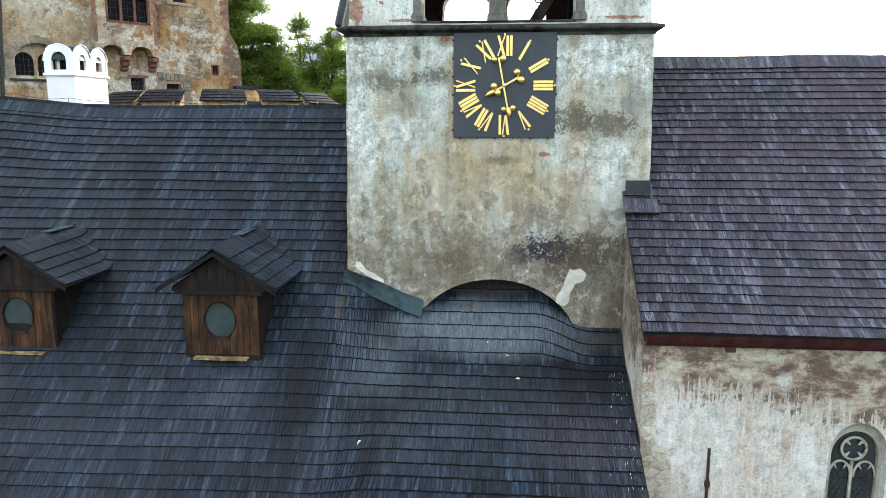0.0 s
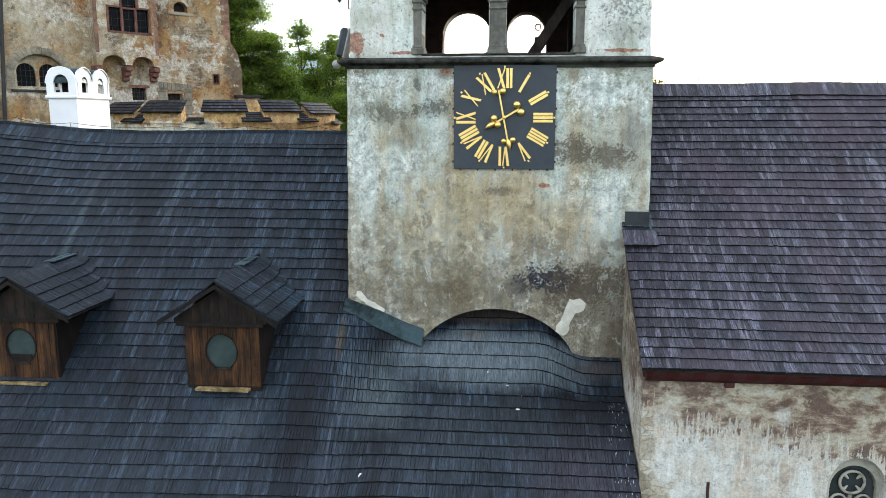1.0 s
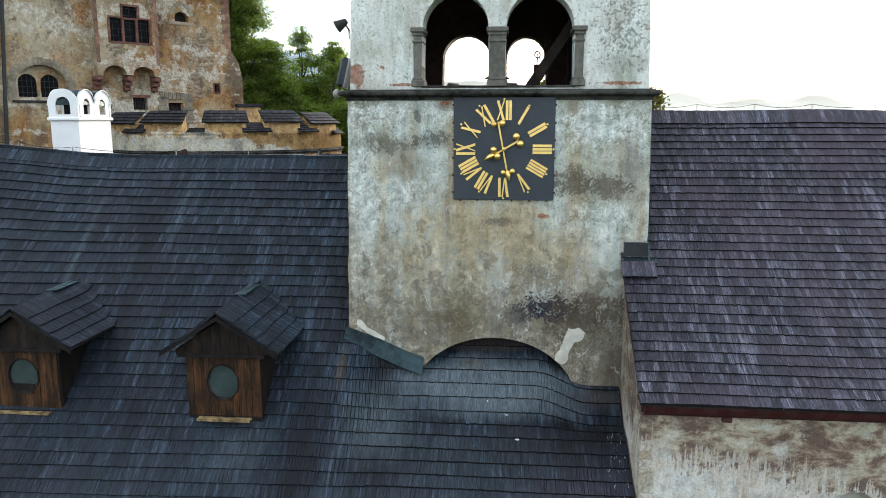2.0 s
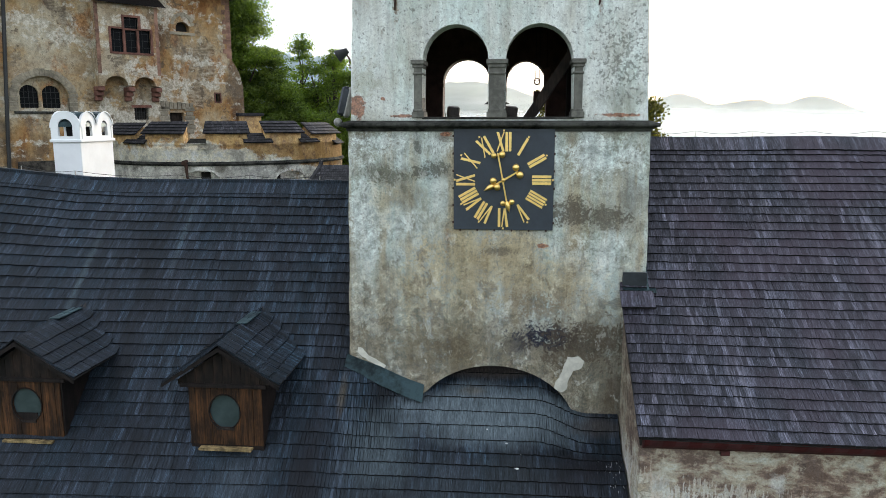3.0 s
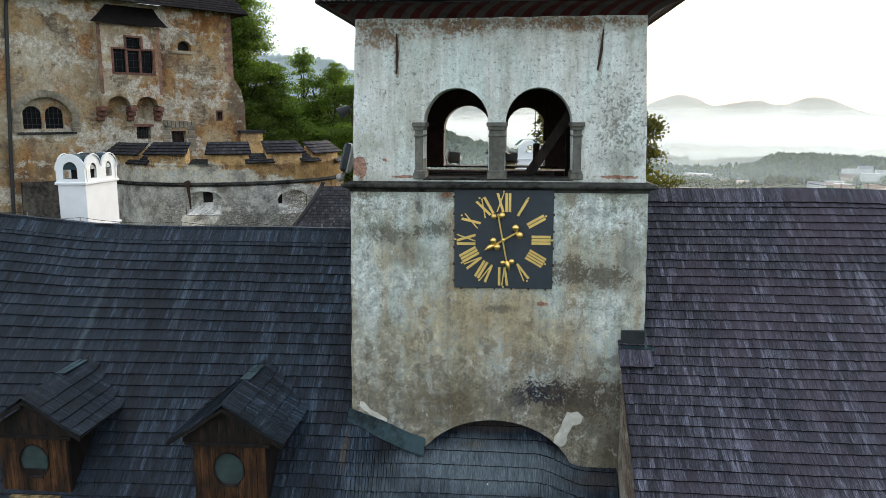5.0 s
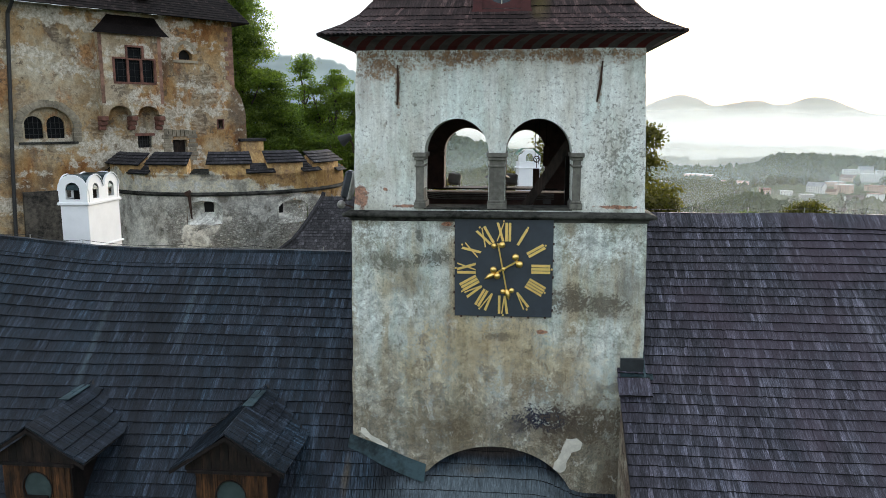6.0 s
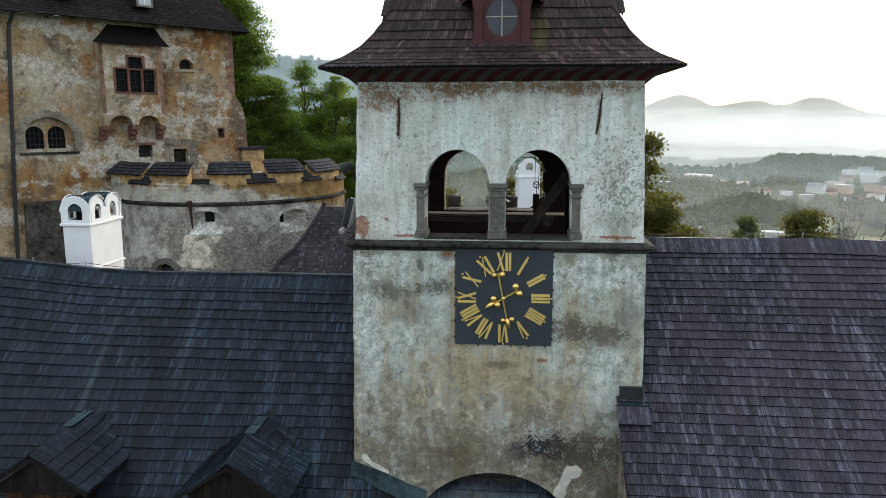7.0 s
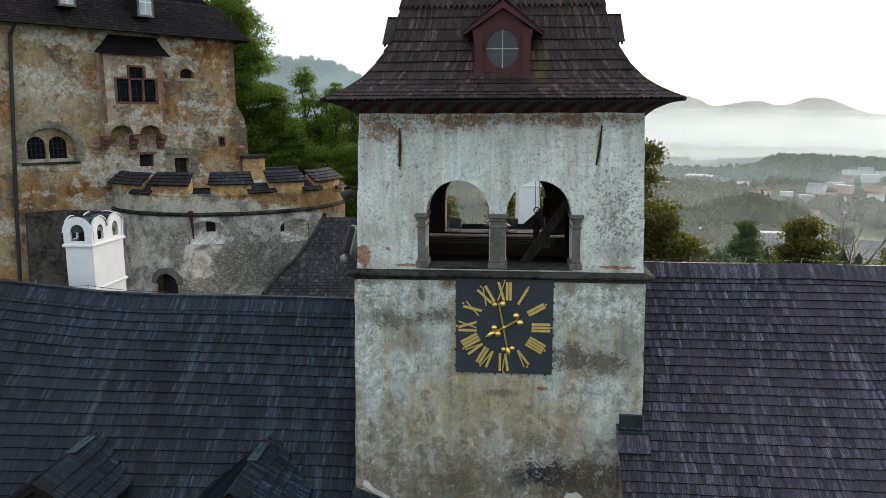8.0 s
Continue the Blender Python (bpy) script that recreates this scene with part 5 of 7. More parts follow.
def build_nave():
    t = thing("church_nave", W, "whitewashed church nave under a violet-grey shingle roof", "church")
    win = gothic_outline(8.49, 0.56, 2.2, 5.45, 0.68)
    bm = slab(bmesh.new(), ragged([(4.25, 0), (20, 0), (20, 7.75), (4.25, 7.75)], 0.35, 0.02, 8), [win], -2.9, -2.2)
    part("wall", bm, NAVE, t, "whitewashed wall stained brown under the eaves")
    bm = bmesh.new()
    slab(bm, ragged([(-2.19, 0), (0.0, 0), (0.0, 10.1), (-0.6, 9.70), (-1.45, 9.03), (-2.19, 8.5)], 0.4, 0.02, 9), [], 0, 0.7)
    o = part("wall", bm, NAVE, t)
    o.matrix_local = Matrix(((0, 1, 0, 4.262), (1, 0, 0, 0), (0, 0, 1, 0), (0, 0, 0, 1)))
    part("wall", boxed(19.4, 20, -2.2, 9.8, 0, 13.2), NAVE, t)
    part("wall", boxed(4.8, 19.4, 9.8, 10.4, 0, 7.75), NAVE, t)
    s_wall = 4.45
    rows = [[Vector(nave_roof(u, s)) - Vector((0, -0.03, 0.04)) for u in (4.18 if s < s_wall else 4.72, 8, 12, 16, 20.3)] for s in list(np.linspace(0, s_wall - 0.01, 8)) + list(np.linspace(s_wall, NAVE_LEN, 8))]
    roof = part("roof", sheet(rows), UNDER, t, "steep roof of violet-grey split shingles")
    part("back_slope", sheet([[(4.72, 3.8, 13.6), (20.3, 3.8, 13.6)], [(4.72, 10.8, 7.9), (20.3, 10.8, 7.9)]]), SH_FAR, roof)
    rs = [0.0 + 0.262 * i for i in range(60) if 0.262 * i < NAVE_LEN - 0.62]
    lay_shingles(nave_roof, rs, lambda s: (4.13 if s < s_wall else 4.74, 17.5), lambda u, s: True, "shingle_cover", SH_NAVE, roof,
                 lambda u, s: 4.1 < u < 7.6 and s < 2.3, wide=(0.07, 0.115), length=0.44, thick=0.058, seed=7, sag=0.006)
    lay_shingles(lambda u, s: Vector(nave_roof(u, s)) + Vector((0, -0.02, 0.03)), [NAVE_LEN - 0.57], lambda s: (4.74, 17.5), lambda u, s: True, "ridge_course", SH_NAVE, roof, lambda u, s: False, wide=(0.07, 0.13), length=0.56, thick=0.045, seed=8, sag=0.03)
    rng = random.Random(14)
    bm = bmesh.new()
    for i in range(26):
        u0 = 4.74 + i * 0.5
        box(bm, u0, u0 + 0.49, -0.05, 0.1, 0.0, 0.035 + rng.uniform(0, 0.01), Matrix.Translation((0, 3.8, 13.61)))
    part("ridge_board", bm, SH_NAVE, roof, kind="stuff")
    # painted cornice
    prof = [(-2.9, 7.60), (-2.98, 7.63), (-3.12, 7.74), (-3.2, 7.86), (-3.22, 7.92), (-2.9, 7.92)]
    bm = bmesh.new()
    ends = [[bm.verts.new((u, v, z)) for v, z in prof] for u in (4.28, 20)]
    for i in range(len(prof)):
        j = (i + 1) % len(prof)
        bm.faces.new([ends[0][i], ends[1][i], ends[1][j], ends[0][j]])
    bm.faces.new(ends[0]), bm.faces.new(ends[1][::-1])
    part("cornice", bm, STRIPE_N, t, "red painted cornice with slanting stripes")
    part("verge_board", slab(bmesh.new(), [(-3.25, 7.80), (-3.25, 7.94), (-1.45, 9.12), (0.0, 10.25), (0.0, 10.1), (-1.45, 8.99)], [], 0, 0.05), WOOD_DARK, t).matrix_local = Matrix(((0, 1, 0, 4.17), (1, 0, 0, 0), (0, 0, 1, 0), (0, 0, 0, 1)))
    part("eaves_block", boxed(5.80, 5.98, -3.0, -2.88, 7.53, 7.63), RED_WOOD, t)
    # sheet upstand and its small shingled lid where the roof meets the tower's corner
    part("upstand", boxed(4.2, 4.74, -0.10, 0.02, 10.28, 10.62), LEAD_D, t, "dark sheet upstand on the tower corner")
    part("flashing", sheet([[(4.2, -0.1, 10.28), (4.95, -0.1, 10.28)], [(4.2, -0.3, 10.20), (4.95, -0.3, 10.20)]], 0.01), LEAD, t)
    part("flashing", boxed(4.74, 4.79, -0.3, 3.4, 10.25, 10.3, 0, Matrix.Translation((0, 0, 0)) @ Matrix(((1, 0, 0, 0), (0, 1, 0, 0), (0, 0.89, 1, 0.12), (0, 0, 0, 1)))), LEAD, t)
    lid = part("lid", sheet([[(4.1, -0.28, 10.24), (4.86, -0.28, 10.24)], [(4.1, -0.75, 9.93), (4.86, -0.75, 9.93)]], 0.03), UNDER, t)
    lay_shingles(lambda a, s: (a, -0.75 + s * 0.835, 9.95 + s * 0.55), [0.0], lambda s: (4.08, 4.86), lambda a, s: True, "shingle_cover", SH_NAVE, lid, lambda a, s: True, length=0.52, thick=0.03, seed=12)
    # iron rod on the wall
    bm = bmesh.new()
    tube(bm, [(5.62, -2.93, 5.5), (5.62, -2.94, 2.0)], 0.03, 6)
    tube(bm, [(5.62, -2.93, 4.8), (5.62, -2.94, 4.68)], 0.055, 6)
    part("rod", bm, IRON, t, "rusted iron rod")
    build_gothic(t)
    return t


def gothic_outline(c, hw, sill, spring, rise, n=10):
    """A pointed-to-round window head."""
    return arch(c - hw, c + hw, sill, spring, rise, 2 * n)


def build_gothic(t):
    """Two lights with cusped heads below a quatrefoil ring."""
    c, hw, y = 8.54, 0.455, -2.60
    w = part("window", slab(bmesh.new(), gothic_outline(8.50, 0.62, 2.2, 5.42, 0.70), [gothic_outline(c, hw, 2.3, 5.36, 0.50)], -2.66, -2.45), STONE_L, t, "pale stone tracery window with leaded panes")
    bm = bmesh.new()
    tube(bm, [(c - 0.02, y, 2.3), (c - 0.02, y, 5.2)], 0.036, 6)
    part("mullion", bm, STONE_L, w)
    for s in (-1, 1):
        bm = bmesh.new()
        pts = [(c + s * 0.24 + 0.215 * math.cos(a), y, 4.86 + 0.34 * math.sin(a)) for a in np.linspace(0, math.pi, 12)]
        tube(bm, pts, 0.026, 6)
        for k in (0.3, 0.7):
            a = math.pi * k
            tube(bm, [(c + s * 0.24 + 0.21 * math.cos(a), y, 4.86 + 0.33 * math.sin(a)), (c + s * 0.24 + 0.10 * math.cos(a), y, 4.86 + 0.2 * math.sin(a))], [0.028, 0.010], 5)
        part("light_head", bm, STONE_L, w, smooth=True)
    ring = [(c + 0.24 * math.cos(a), y, 5.47 + 0.24 * math.sin(a)) for a in np.linspace(0, 2 * math.pi, 25)]
    part("ring", tube(bmesh.new(), ring, 0.03, 6), STONE_L, w, smooth=True)
    for k in range(4):
        a = math.pi / 4 + k * math.pi / 2
        pts = [(c + 0.23 * math.cos(a), y, 5.47 + 0.23 * math.sin(a)), (c + 0.11 * math.cos(a), y, 5.47 + 0.11 * math.sin(a))]
        part("cusp", tube(bmesh.new(), pts, [0.045, 0.015], 5), STONE_L, w)
    for s in (-1, 1):
        part("pane", slab(bmesh.new(), [(c, 2.3), (c + s * hw, 2.3), (c + s * hw, 5.36), (c + s * 0.28, 5.77), (c, 5.88)], [], -2.55, -2.54), PANE_G, w)
    bm = bmesh.new()
    for r in range(12):
        for k in range(9):
            x, z = c - 0.46 + 0.11 * k + (0.055 if r % 2 else 0), 4.0 + 0.10 * r
            if abs(x - c) < hw - 0.04:
                hexa = [(x + 0.057 * math.sin(a), -2.56, z + 0.066 * math.cos(a)) for a in np.linspace(0, 2 * math.pi, 7)]
                tube(bm, hexa, 0.006, 3)
    for z in (4.80, 3.9, 3.0):
        tube(bm, [(c - hw, -2.57, z), (c + hw, -2.57, z)], 0.014, 4)
    part("leading", bm, CABLE, w, kind="stuff")


build_nave()


# ================= the white chimney behind the hall =================
def build_chimney():
    c = thing("chimney", W @ pose(-13.66, 6.32, -0.07), "whitewashed chimney with arched vents and a grey vaulted cap", "chimney")
    w, d = 1.02, 2.05
    part("shaft", boxed(0.02, w - 0.02, 0.02, d - 0.02, 9.0, 13.5, 0.015), WHITE, c)
    part("band", boxed(-0.05, w + 0.05, -0.05, d + 0.05, 13.46, 13.56, 0.02), WHITE, c)
    part("band", boxed(-0.04, w + 0.04, -0.04, d + 0.04, 11.95, 12.03, 0.02), WHITE, c)
    sp, r = 13.97, w / 2
    front = [(0, 13.55), (w, 13.55), (w, sp)] + [(r + r * math.cos(a), sp + r * 0.95 * math.sin(a)) for a in np.linspace(0.2, math.pi - 0.2, 12)] + [(0, sp)]
    hole = arch(r - 0.25, r + 0.25, 13.66, 13.98, 0.25)
    for y in (0.0, d - 0.09):
        part("gable", slab(bmesh.new(), front, [hole], y, y + 0.09), WHITE, c)
        part("hood_mould", tube(bmesh.new(), [(-0.03, y + 0.02, sp - 0.02)] + [(r + (r + 0.02) * math.cos(a), y + 0.02, sp + (r * 0.95 + 0.02) * math.sin(a)) for a in np.linspace(math.pi - 0.2, 0.2, 12)] + [(w + 0.03, y + 0.02, sp - 0.02)], 0.022, 6), WHITE, c)
    q = d / 4
    side = [(0.14, 13.55), (d - 0.14, 13.55), (d - 0.14, sp)]
    for cx in (3 * q, q):
        side += [(cx + (q - 0.04) * math.cos(a), sp + q * 0.95 * math.sin(a)) for a in np.linspace(0.25, math.pi - 0.25, 9)]
    side += [(0.14, sp)]
    holes = [arch(cx - 0.19, cx + 0.19, 13.66, 13.98, 0.2) for cx in (q + 0.03, 3 * q - 0.03)]
    for x in (0.0, w - 0.09):
        o = part("gable", slab(bmesh.new(), side, holes, 0, 0.09), WHITE, c)
        o.matrix_local = Matrix(((0, 1, 0, x), (1, 0, 0, 0), (0, 0, 1, 0), (0, 0, 0, 1)))
        for cx in (q, 3 * q):
            part("hood_mould", tube(bmesh.new(), [(x + 0.12 if x else 0.02, cx + (q + 0.0) * math.cos(a), sp + q * math.sin(a)) for a in np.linspace(0.15, math.pi - 0.15, 10)], 0.02, 6), WHITE, c)
    part("cap", sheet([[(r + (r - 0.01) * math.cos(a), y, sp + (r * 0.95 + 0.02) * math.sin(a)) for a in np.linspace(0, math.pi, 12)] for y in (0.06, d - 0.06)], 0.02), LEAD, c, "grey sheet-metal vaulted cap")
    for cx in (q, 3 * q):
        part("cap_vault", sheet([[(x, cx + (q - 0.02) * math.cos(a), sp + (q * 0.95 + 0.02) * math.sin(a)) for a in np.linspace(0, math.pi, 10)] for x in (0.06, w - 0.06)], 0.02), LEAD, c)
    part("flue", boxed(0.3, w - 0.3, 0.4, d - 0.4, 13.5, 14.2), BLACK, c)
    return c


build_chimney()


# ================= the upper castle =================
C = pose(-29, 52.3, 0, 0, 0, 45)  # x runs along its wall, y into depth


def build_castle():
    t = thing("castle_palace", C, "ochre castle wing with worn render, oriel and dark roof", "castle")
    outer = [(-14, 4), (16.9, 4), (16.85, 14.5), (16.8, 16.9), (16.5, 18.1), (15.9, 19.05), (15.86, 24.3), (-14, 24.3)]
    recess = arch(-0.62, 2.75, 14.75, 15.75, 1.45)
    holes = [recess, [(7.4, 14.18), (8.5, 14.18), (8.5, 15.1), (7.4, 15.1)], [(10.2, 13.3), (11.41, 13.3), (11.41, 14.74), (10.2, 14.74)],
             [(14.2, 15.65), (14.62, 15.65), (14.62, 16.3), (14.2, 16.3)], arch(11.1, 12.25, 21.05, 21.3, 0.52)]
    part("wall", slab(bmesh.new(), ragged(outer, 0.9, 0.03, 2), holes, 0, 0.9), CASTLE, t, "ochre render worn to grey rubble")
    # twin window in its arched recess
    back = [(-0.7, 14.7), (2.85, 14.7), (2.85, 17.4), (-0.7, 17.4)]
    lights = [arch(-0.35, 0.85, 15.0, 16.0, 0.58), arch(1.1, 2.3, 15.0, 16.0, 0.58)]
    w = part("window", slab(bmesh.new(), back, lights, 0.45, 0.7), CASTLE, t, "pair of round-headed windows in an arched recess")
    for a in (-0.35, 1.1):
        part("pane", slab(bmesh.new(), arch(a, a + 1.2, 15.0, 16.0, 0.58), [], 0.62, 0.64), PANE_D, w)
        bm = bmesh.new()
        for k in range(1, 4):
            tube(bm, [(a + 0.3 * k, 0.55, 15.0), (a + 0.3 * k, 0.55, 16.5)], 0.02, 4)
        for z in (15.3, 15.7, 16.1):
            tube(bm, [(a, 0.55, z), (a + 1.2, 0.55, z)], 0.02, 4)
        part("grille", bm, CABLE, w)
    part("sill", boxed(-0.9, 3.0, -0.15, 0.5, 14.6, 14.76, 0.02), STONE_D, w)
    rng = random.Random(4)
    n = 19
    for i in range(n):
        a = math.pi * (i + 0.5) / n
        r0, r1 = 1.0, rng.uniform(1.27, 1.36)
        cx, hx, hz = 1.065, 1.70, 1.47
        da = math.pi / n * 0.46
        pts = [(cx - hx * r * math.cos(b), 15.75 + hz * r * math.sin(b)) for r, b in ((r0, a - da), (r1, a - da), (r1, a + da), (r0, a + da))]
        part("arch_stone", slab(bmesh.new(), pts, [], rng.uniform(-0.09, -0.04), 0.3), ARCH_STONE, w)
    for s in (-1, 1):
        for k in range(3):
            x = 1.065 + s * 1.95
            part("arch_stone", boxed(x - 0.27, x + 0.27, -0.07, 0.3, 14.78 + 0.33 * k, 15.08 + 0.33 * k), ARCH_STONE, w)
    # oriel on corbels
    o = part("oriel", slab(bmesh.new(), [(4.55, 17.4), (9.2, 17.4), (9.2, 22.5), (4.55, 22.5)],
             [[(5.62, 19.1), (8.58, 19.1), (8.58, 20.76), (7.72, 20.76), (7.72, 21.66), (6.6, 21.66), (6.6, 20.76), (5.62, 20.76)], ], -1.05, -0.75), CASTLE, t, "projecting oriel with red-trimmed windows on stone corbels")
    for a in (4.55, 8.9):
        part("oriel_cheek", boxed(a, a + 0.3, -0.745, 0.0, 17.4, 22.5), CASTLE, o)
    arches = [arch(5.0, 6.65, 16.0, 16.75, 0.6), arch(7.15, 8.75, 16.0, 16.75, 0.6)]
    part("oriel_arcade", slab(bmesh.new(), [(4.55, 16.6), (4.95, 16.6), (5.0, 16.75)] + arches[0][2:-2] + [(6.65, 16.7), (7.15, 16.7)] + arches[1][2:-2] + [(8.75, 16.7), (9.2, 16.6), (9.2, 17.39), (4.55, 17.39)], [], -1.05, -0.1), CASTLE, o)
    for a in (4.72, 6.9, 9.02):
        bm = bmesh.new()
        for k, (d, z) in enumerate(((1.05, 16.55), (0.75, 16.2), (0.45, 15.85))):
            box(bm, a - 0.24, a + 0.24, -d, 0.0, z - 0.3, z + 0.04)
        bmesh.ops.bevel(bm, geom=bm.edges[:], offset=0.06, segments=1, affect="EDGES")
        part("corbel", bm, RED_PAINT, o)
    for x0, x1, z0, z1 in ((5.48, 5.64, 19.0, 20.86), (8.56, 8.72, 19.0, 20.86), (6.46, 6.62, 20.84, 21.78), (7.70, 7.86, 20.84, 21.78), (5.48, 8.72, 18.95, 19.1), (6.46, 7.86, 21.64, 21.78), (5.48, 6.62, 20.76, 20.88), (7.7, 8.72, 20.76, 20.88)):
        part("window_trim", boxed(x0, x1, -1.10, -0.95, z0, z1), RED_PAINT, o)
    for x in (6.6, 7.62):
        part("mullion", boxed(x - 0.07, x + 0.09, -1.04, -0.85, 19.1, 20.76), RED_PAINT, o)
    part("mullion", boxed(6.6, 7.72, -1.04, -0.85, 20.70, 20.83), RED_PAINT, o)
    part("pane", boxed(5.62, 8.58, -0.84, -0.82, 19.1, 21.66), PANE_D, o)
    bm = bmesh.new()
    for x in np.arange(5.9, 8.6, 0.42):
        tube(bm, [(x, -0.87, 19.1), (x, -0.87, 21.6 if 6.65 < x < 7.7 else 20.76)], 0.012, 4)
    for z in np.arange(19.5, 21.6, 0.5):
        tube(bm, [(5.62, -0.87, z), (8.58, -0.87, z)], 0.012, 4)
    part("grille", bm, CABLE, o)
    rows = [[(4.0, -1.45, 22.5), (9.75, -1.45, 22.5)], [(5.0, -0.5, 23.3), (9.5, -0.5, 23.3)], [(5.7, 0.0, 24.0), (9.3, 0.0, 24.0)]]
    part("oriel_roof", sheet(rows, 0.12), SH_FAR, o, "small dark shingled roof over the oriel")
    for a in (4.55, 8.95):
        part("red_quoin", boxed(a, a + 0.26, -1.058, -1.0, 17.5, 22.5), QUOIN, o)
    # small openings
    for x0, x1, z0, z1 in ((7.4, 8.5, 14.18, 15.1), (14.2, 14.62, 15.65, 16.3), (10.2, 11.41, 13.3, 14.74), (11.0, 12.35, 21.0, 22.2)):
        part("opening_back", boxed(x0 - 0.1, x1 + 0.1, 0.5, 0.55, z0 - 0.1, z1 + 0.1), BLACK if x0 < 10 or x0 > 12 else (WOOD_DARK if z0 < 15 else BLACK), t)
    bm = bmesh.new()
    for x in np.arange(7.6, 8.5, 0.2):
        tube(bm, [(x, 0.1, 14.18), (x, 0.1, 15.1)], 0.02, 4)
    for z in (14.45, 14.75):
        tube(bm, [(7.4, 0.1, z), (8.5, 0.1, z)], 0.02, 4)
    part("grille", bm, CABLE, t)
    for x0, x1, z0, z1 in ((14.1, 14.2, 15.55, 16.4), (14.62, 14.72, 15.55, 16.4), (14.2, 14.62, 15.55, 15.65), (14.2, 14.62, 16.3, 16.4)):
        part("slit_frame", boxed(x0, x1, -0.05, 0.2, z0, z1), RED_PAINT, t)
    part("lintel", boxed(7.2, 8.75, -0.04, 0.3, 15.1, 15.3), RED_PAINT, t)
    # stones round the walled-up door and the niche
    for k in range(6):
        for x in (9.75, 11.86):
            wd = 0.42 if k % 2 else 0.3
            part("jamb_stone", boxed(x - wd, x + wd, -0.07, 0.3, 13.1 + 0.35 * k, 13.42 + 0.35 * k, 0.02), ARCH_STONE, t)
    for k in range(8):
        part("jamb_stone", boxed(9.5 + 0.34 * k, 9.8 + 0.34 * k, -0.07, 0.3, 15.0, rng.uniform(15.45, 15.65), 0.02), ARCH_STONE, t)
    for k in range(10):
        a = math.pi * (k + 0.5) / 10
        pts = [(11.68 - 0.72 * r * math.cos(b), 21.55 + 0.72 * r * math.sin(b)) for r, b in ((0.98, a - 0.14), (1.35, a - 0.14), (1.35, a + 0.14), (0.98, a + 0.14))]
        part("jamb_stone", slab(bmesh.new(), pts, [], -0.06, 0.2), ARCH_STONE, t)
    part("sill", boxed(10.6, 12.7, -0.08, 0.3, 20.8, 21.0), ARCH_STONE, t)
    # red quoins painted on the corner
    for k in range(12):
        wd = 0.75 if k % 2 else 0.42
        part("red_quoin", boxed(15.86 - wd, 15.868, -0.012, 0.4, 19.2 + 0.39 * k, 19.57 + 0.39 * k), QUOIN, t)
    for k in range(5):
        part("red_quoin", boxed(-3.1, -2.2 if k % 2 else -2.5, -0.012, 0.1, 17.0 + 0.8 * k, 17.75 + 0.8 * k), QUOIN, t)
    part("downpipe", tube(bmesh.new(), [(-0.7, -0.9, 24.2), (-0.9, -0.3, 23.4), (-0.95, -0.2, 22.5), (-1.5, -0.2, 13), (-1.9, -0.2, 4)], 0.13, 8), CABLE, t, "black downpipe")
    # roof with two dormer windows, the sky's reflection painted on their panes
    rows = [[(-15, -1.05, 24.15), (16.9, -1.05, 24.15)], [(-15, 7, 32), (12.0, 7, 32)]]
    roof = part("roof", sheet(rows, 0.15), SH_FAR, t, "dark brown shingle roof")
    part("roof", sheet([[(16.9, -1.05, 24.15), (16.9, 12, 24.15)], [(12.0, 7, 32), (12.0, 8, 32)]], 0.15), SH_FAR, t)

    def rf(a, s):
        return (a, -1.05 + s * 0.715, 24.17 + s * 0.699)

    lay_shingles(rf, [0.3 * i for i in range(14)], lambda s: (-3.5, 16.9 - 0.33 * s), lambda a, s: True, "shingle_cover", SH_FAR, roof, lambda a, s: False, wide=(0.16, 0.3), length=0.5, thick=0.05, seed=31)
    for a, z, wd, h in ((2.2, 25.6, 1.2, 1.2), (7.75, 25.4, 1.25, 1.9)):
        part("roof_window", boxed(a, a + wd, -0.6, 1.6, z, z + h), SH_FAR, t, "small dormer window with pale frame")
        part("pane", boxed(a + 0.12, a + wd - 0.12, -0.63, -0.605, z + 0.12, z + h - 0.08), PANE_S, t, "roof window pane with the sky reflection put into its colour")
        part("window_frame", slab(bmesh.new(), [(a, z), (a + wd, z), (a + wd, z + h), (a, z + h)], [[(a + 0.15, z + 0.15), (a + wd - 0.15, z + 0.15), (a + wd - 0.15, z + h - 0.1), (a + 0.15, z + h - 0.1)]], -0.66, -0.6), STONE, t)
        part("glazing_bar", boxed(a + wd / 2 - 0.03, a + wd / 2 + 0.03, -0.65, -0.61, z, z + h), WHITE, t)
        part("glazing_bar", boxed(a, a + wd, -0.65, -0.61, z + h * 0.55, z + h * 0.6), WHITE, t)
    part("wall", boxed(15.2, 15.86, 0.92, 12, 4, 24.3), CASTLE, t)
    # dark stone buttress foot behind the chimney
    part("buttress", slab(bmesh.new(), [(-1.2, 4), (4.4, 4), (4.2, 11.0), (1.6, 11.3), (-1.0, 11.3)], [], -0.25, 0.0), SOOT, t, "dark rubble masonry")
    return t


BC, BR = Vector((-17.75, 61.1, 0)), 9.2


def on_bastion(deg, r, z):
    a = radians(deg)
    return Vector((BC.x + r * math.cos(a), BC.y + r * math.sin(a), z))


# gun ports and doorway: first and last degree, foot, springing, rise
PORTS = ((-93.4, -78.1, 8.95, 10.1, 0.55), (-53.1, -37.8, 8.75, 9.95, 0.52))
DOOR = (-110.1, -99.7, 3.2, 6.05, 0.75)


def head(port, d):
    a, b, z0, zs, rise = port
    q = 1 - ((d - (a + b) / 2) / ((b - a) / 2)) ** 2
    return zs + rise * math.sqrt(max(0.0, q))


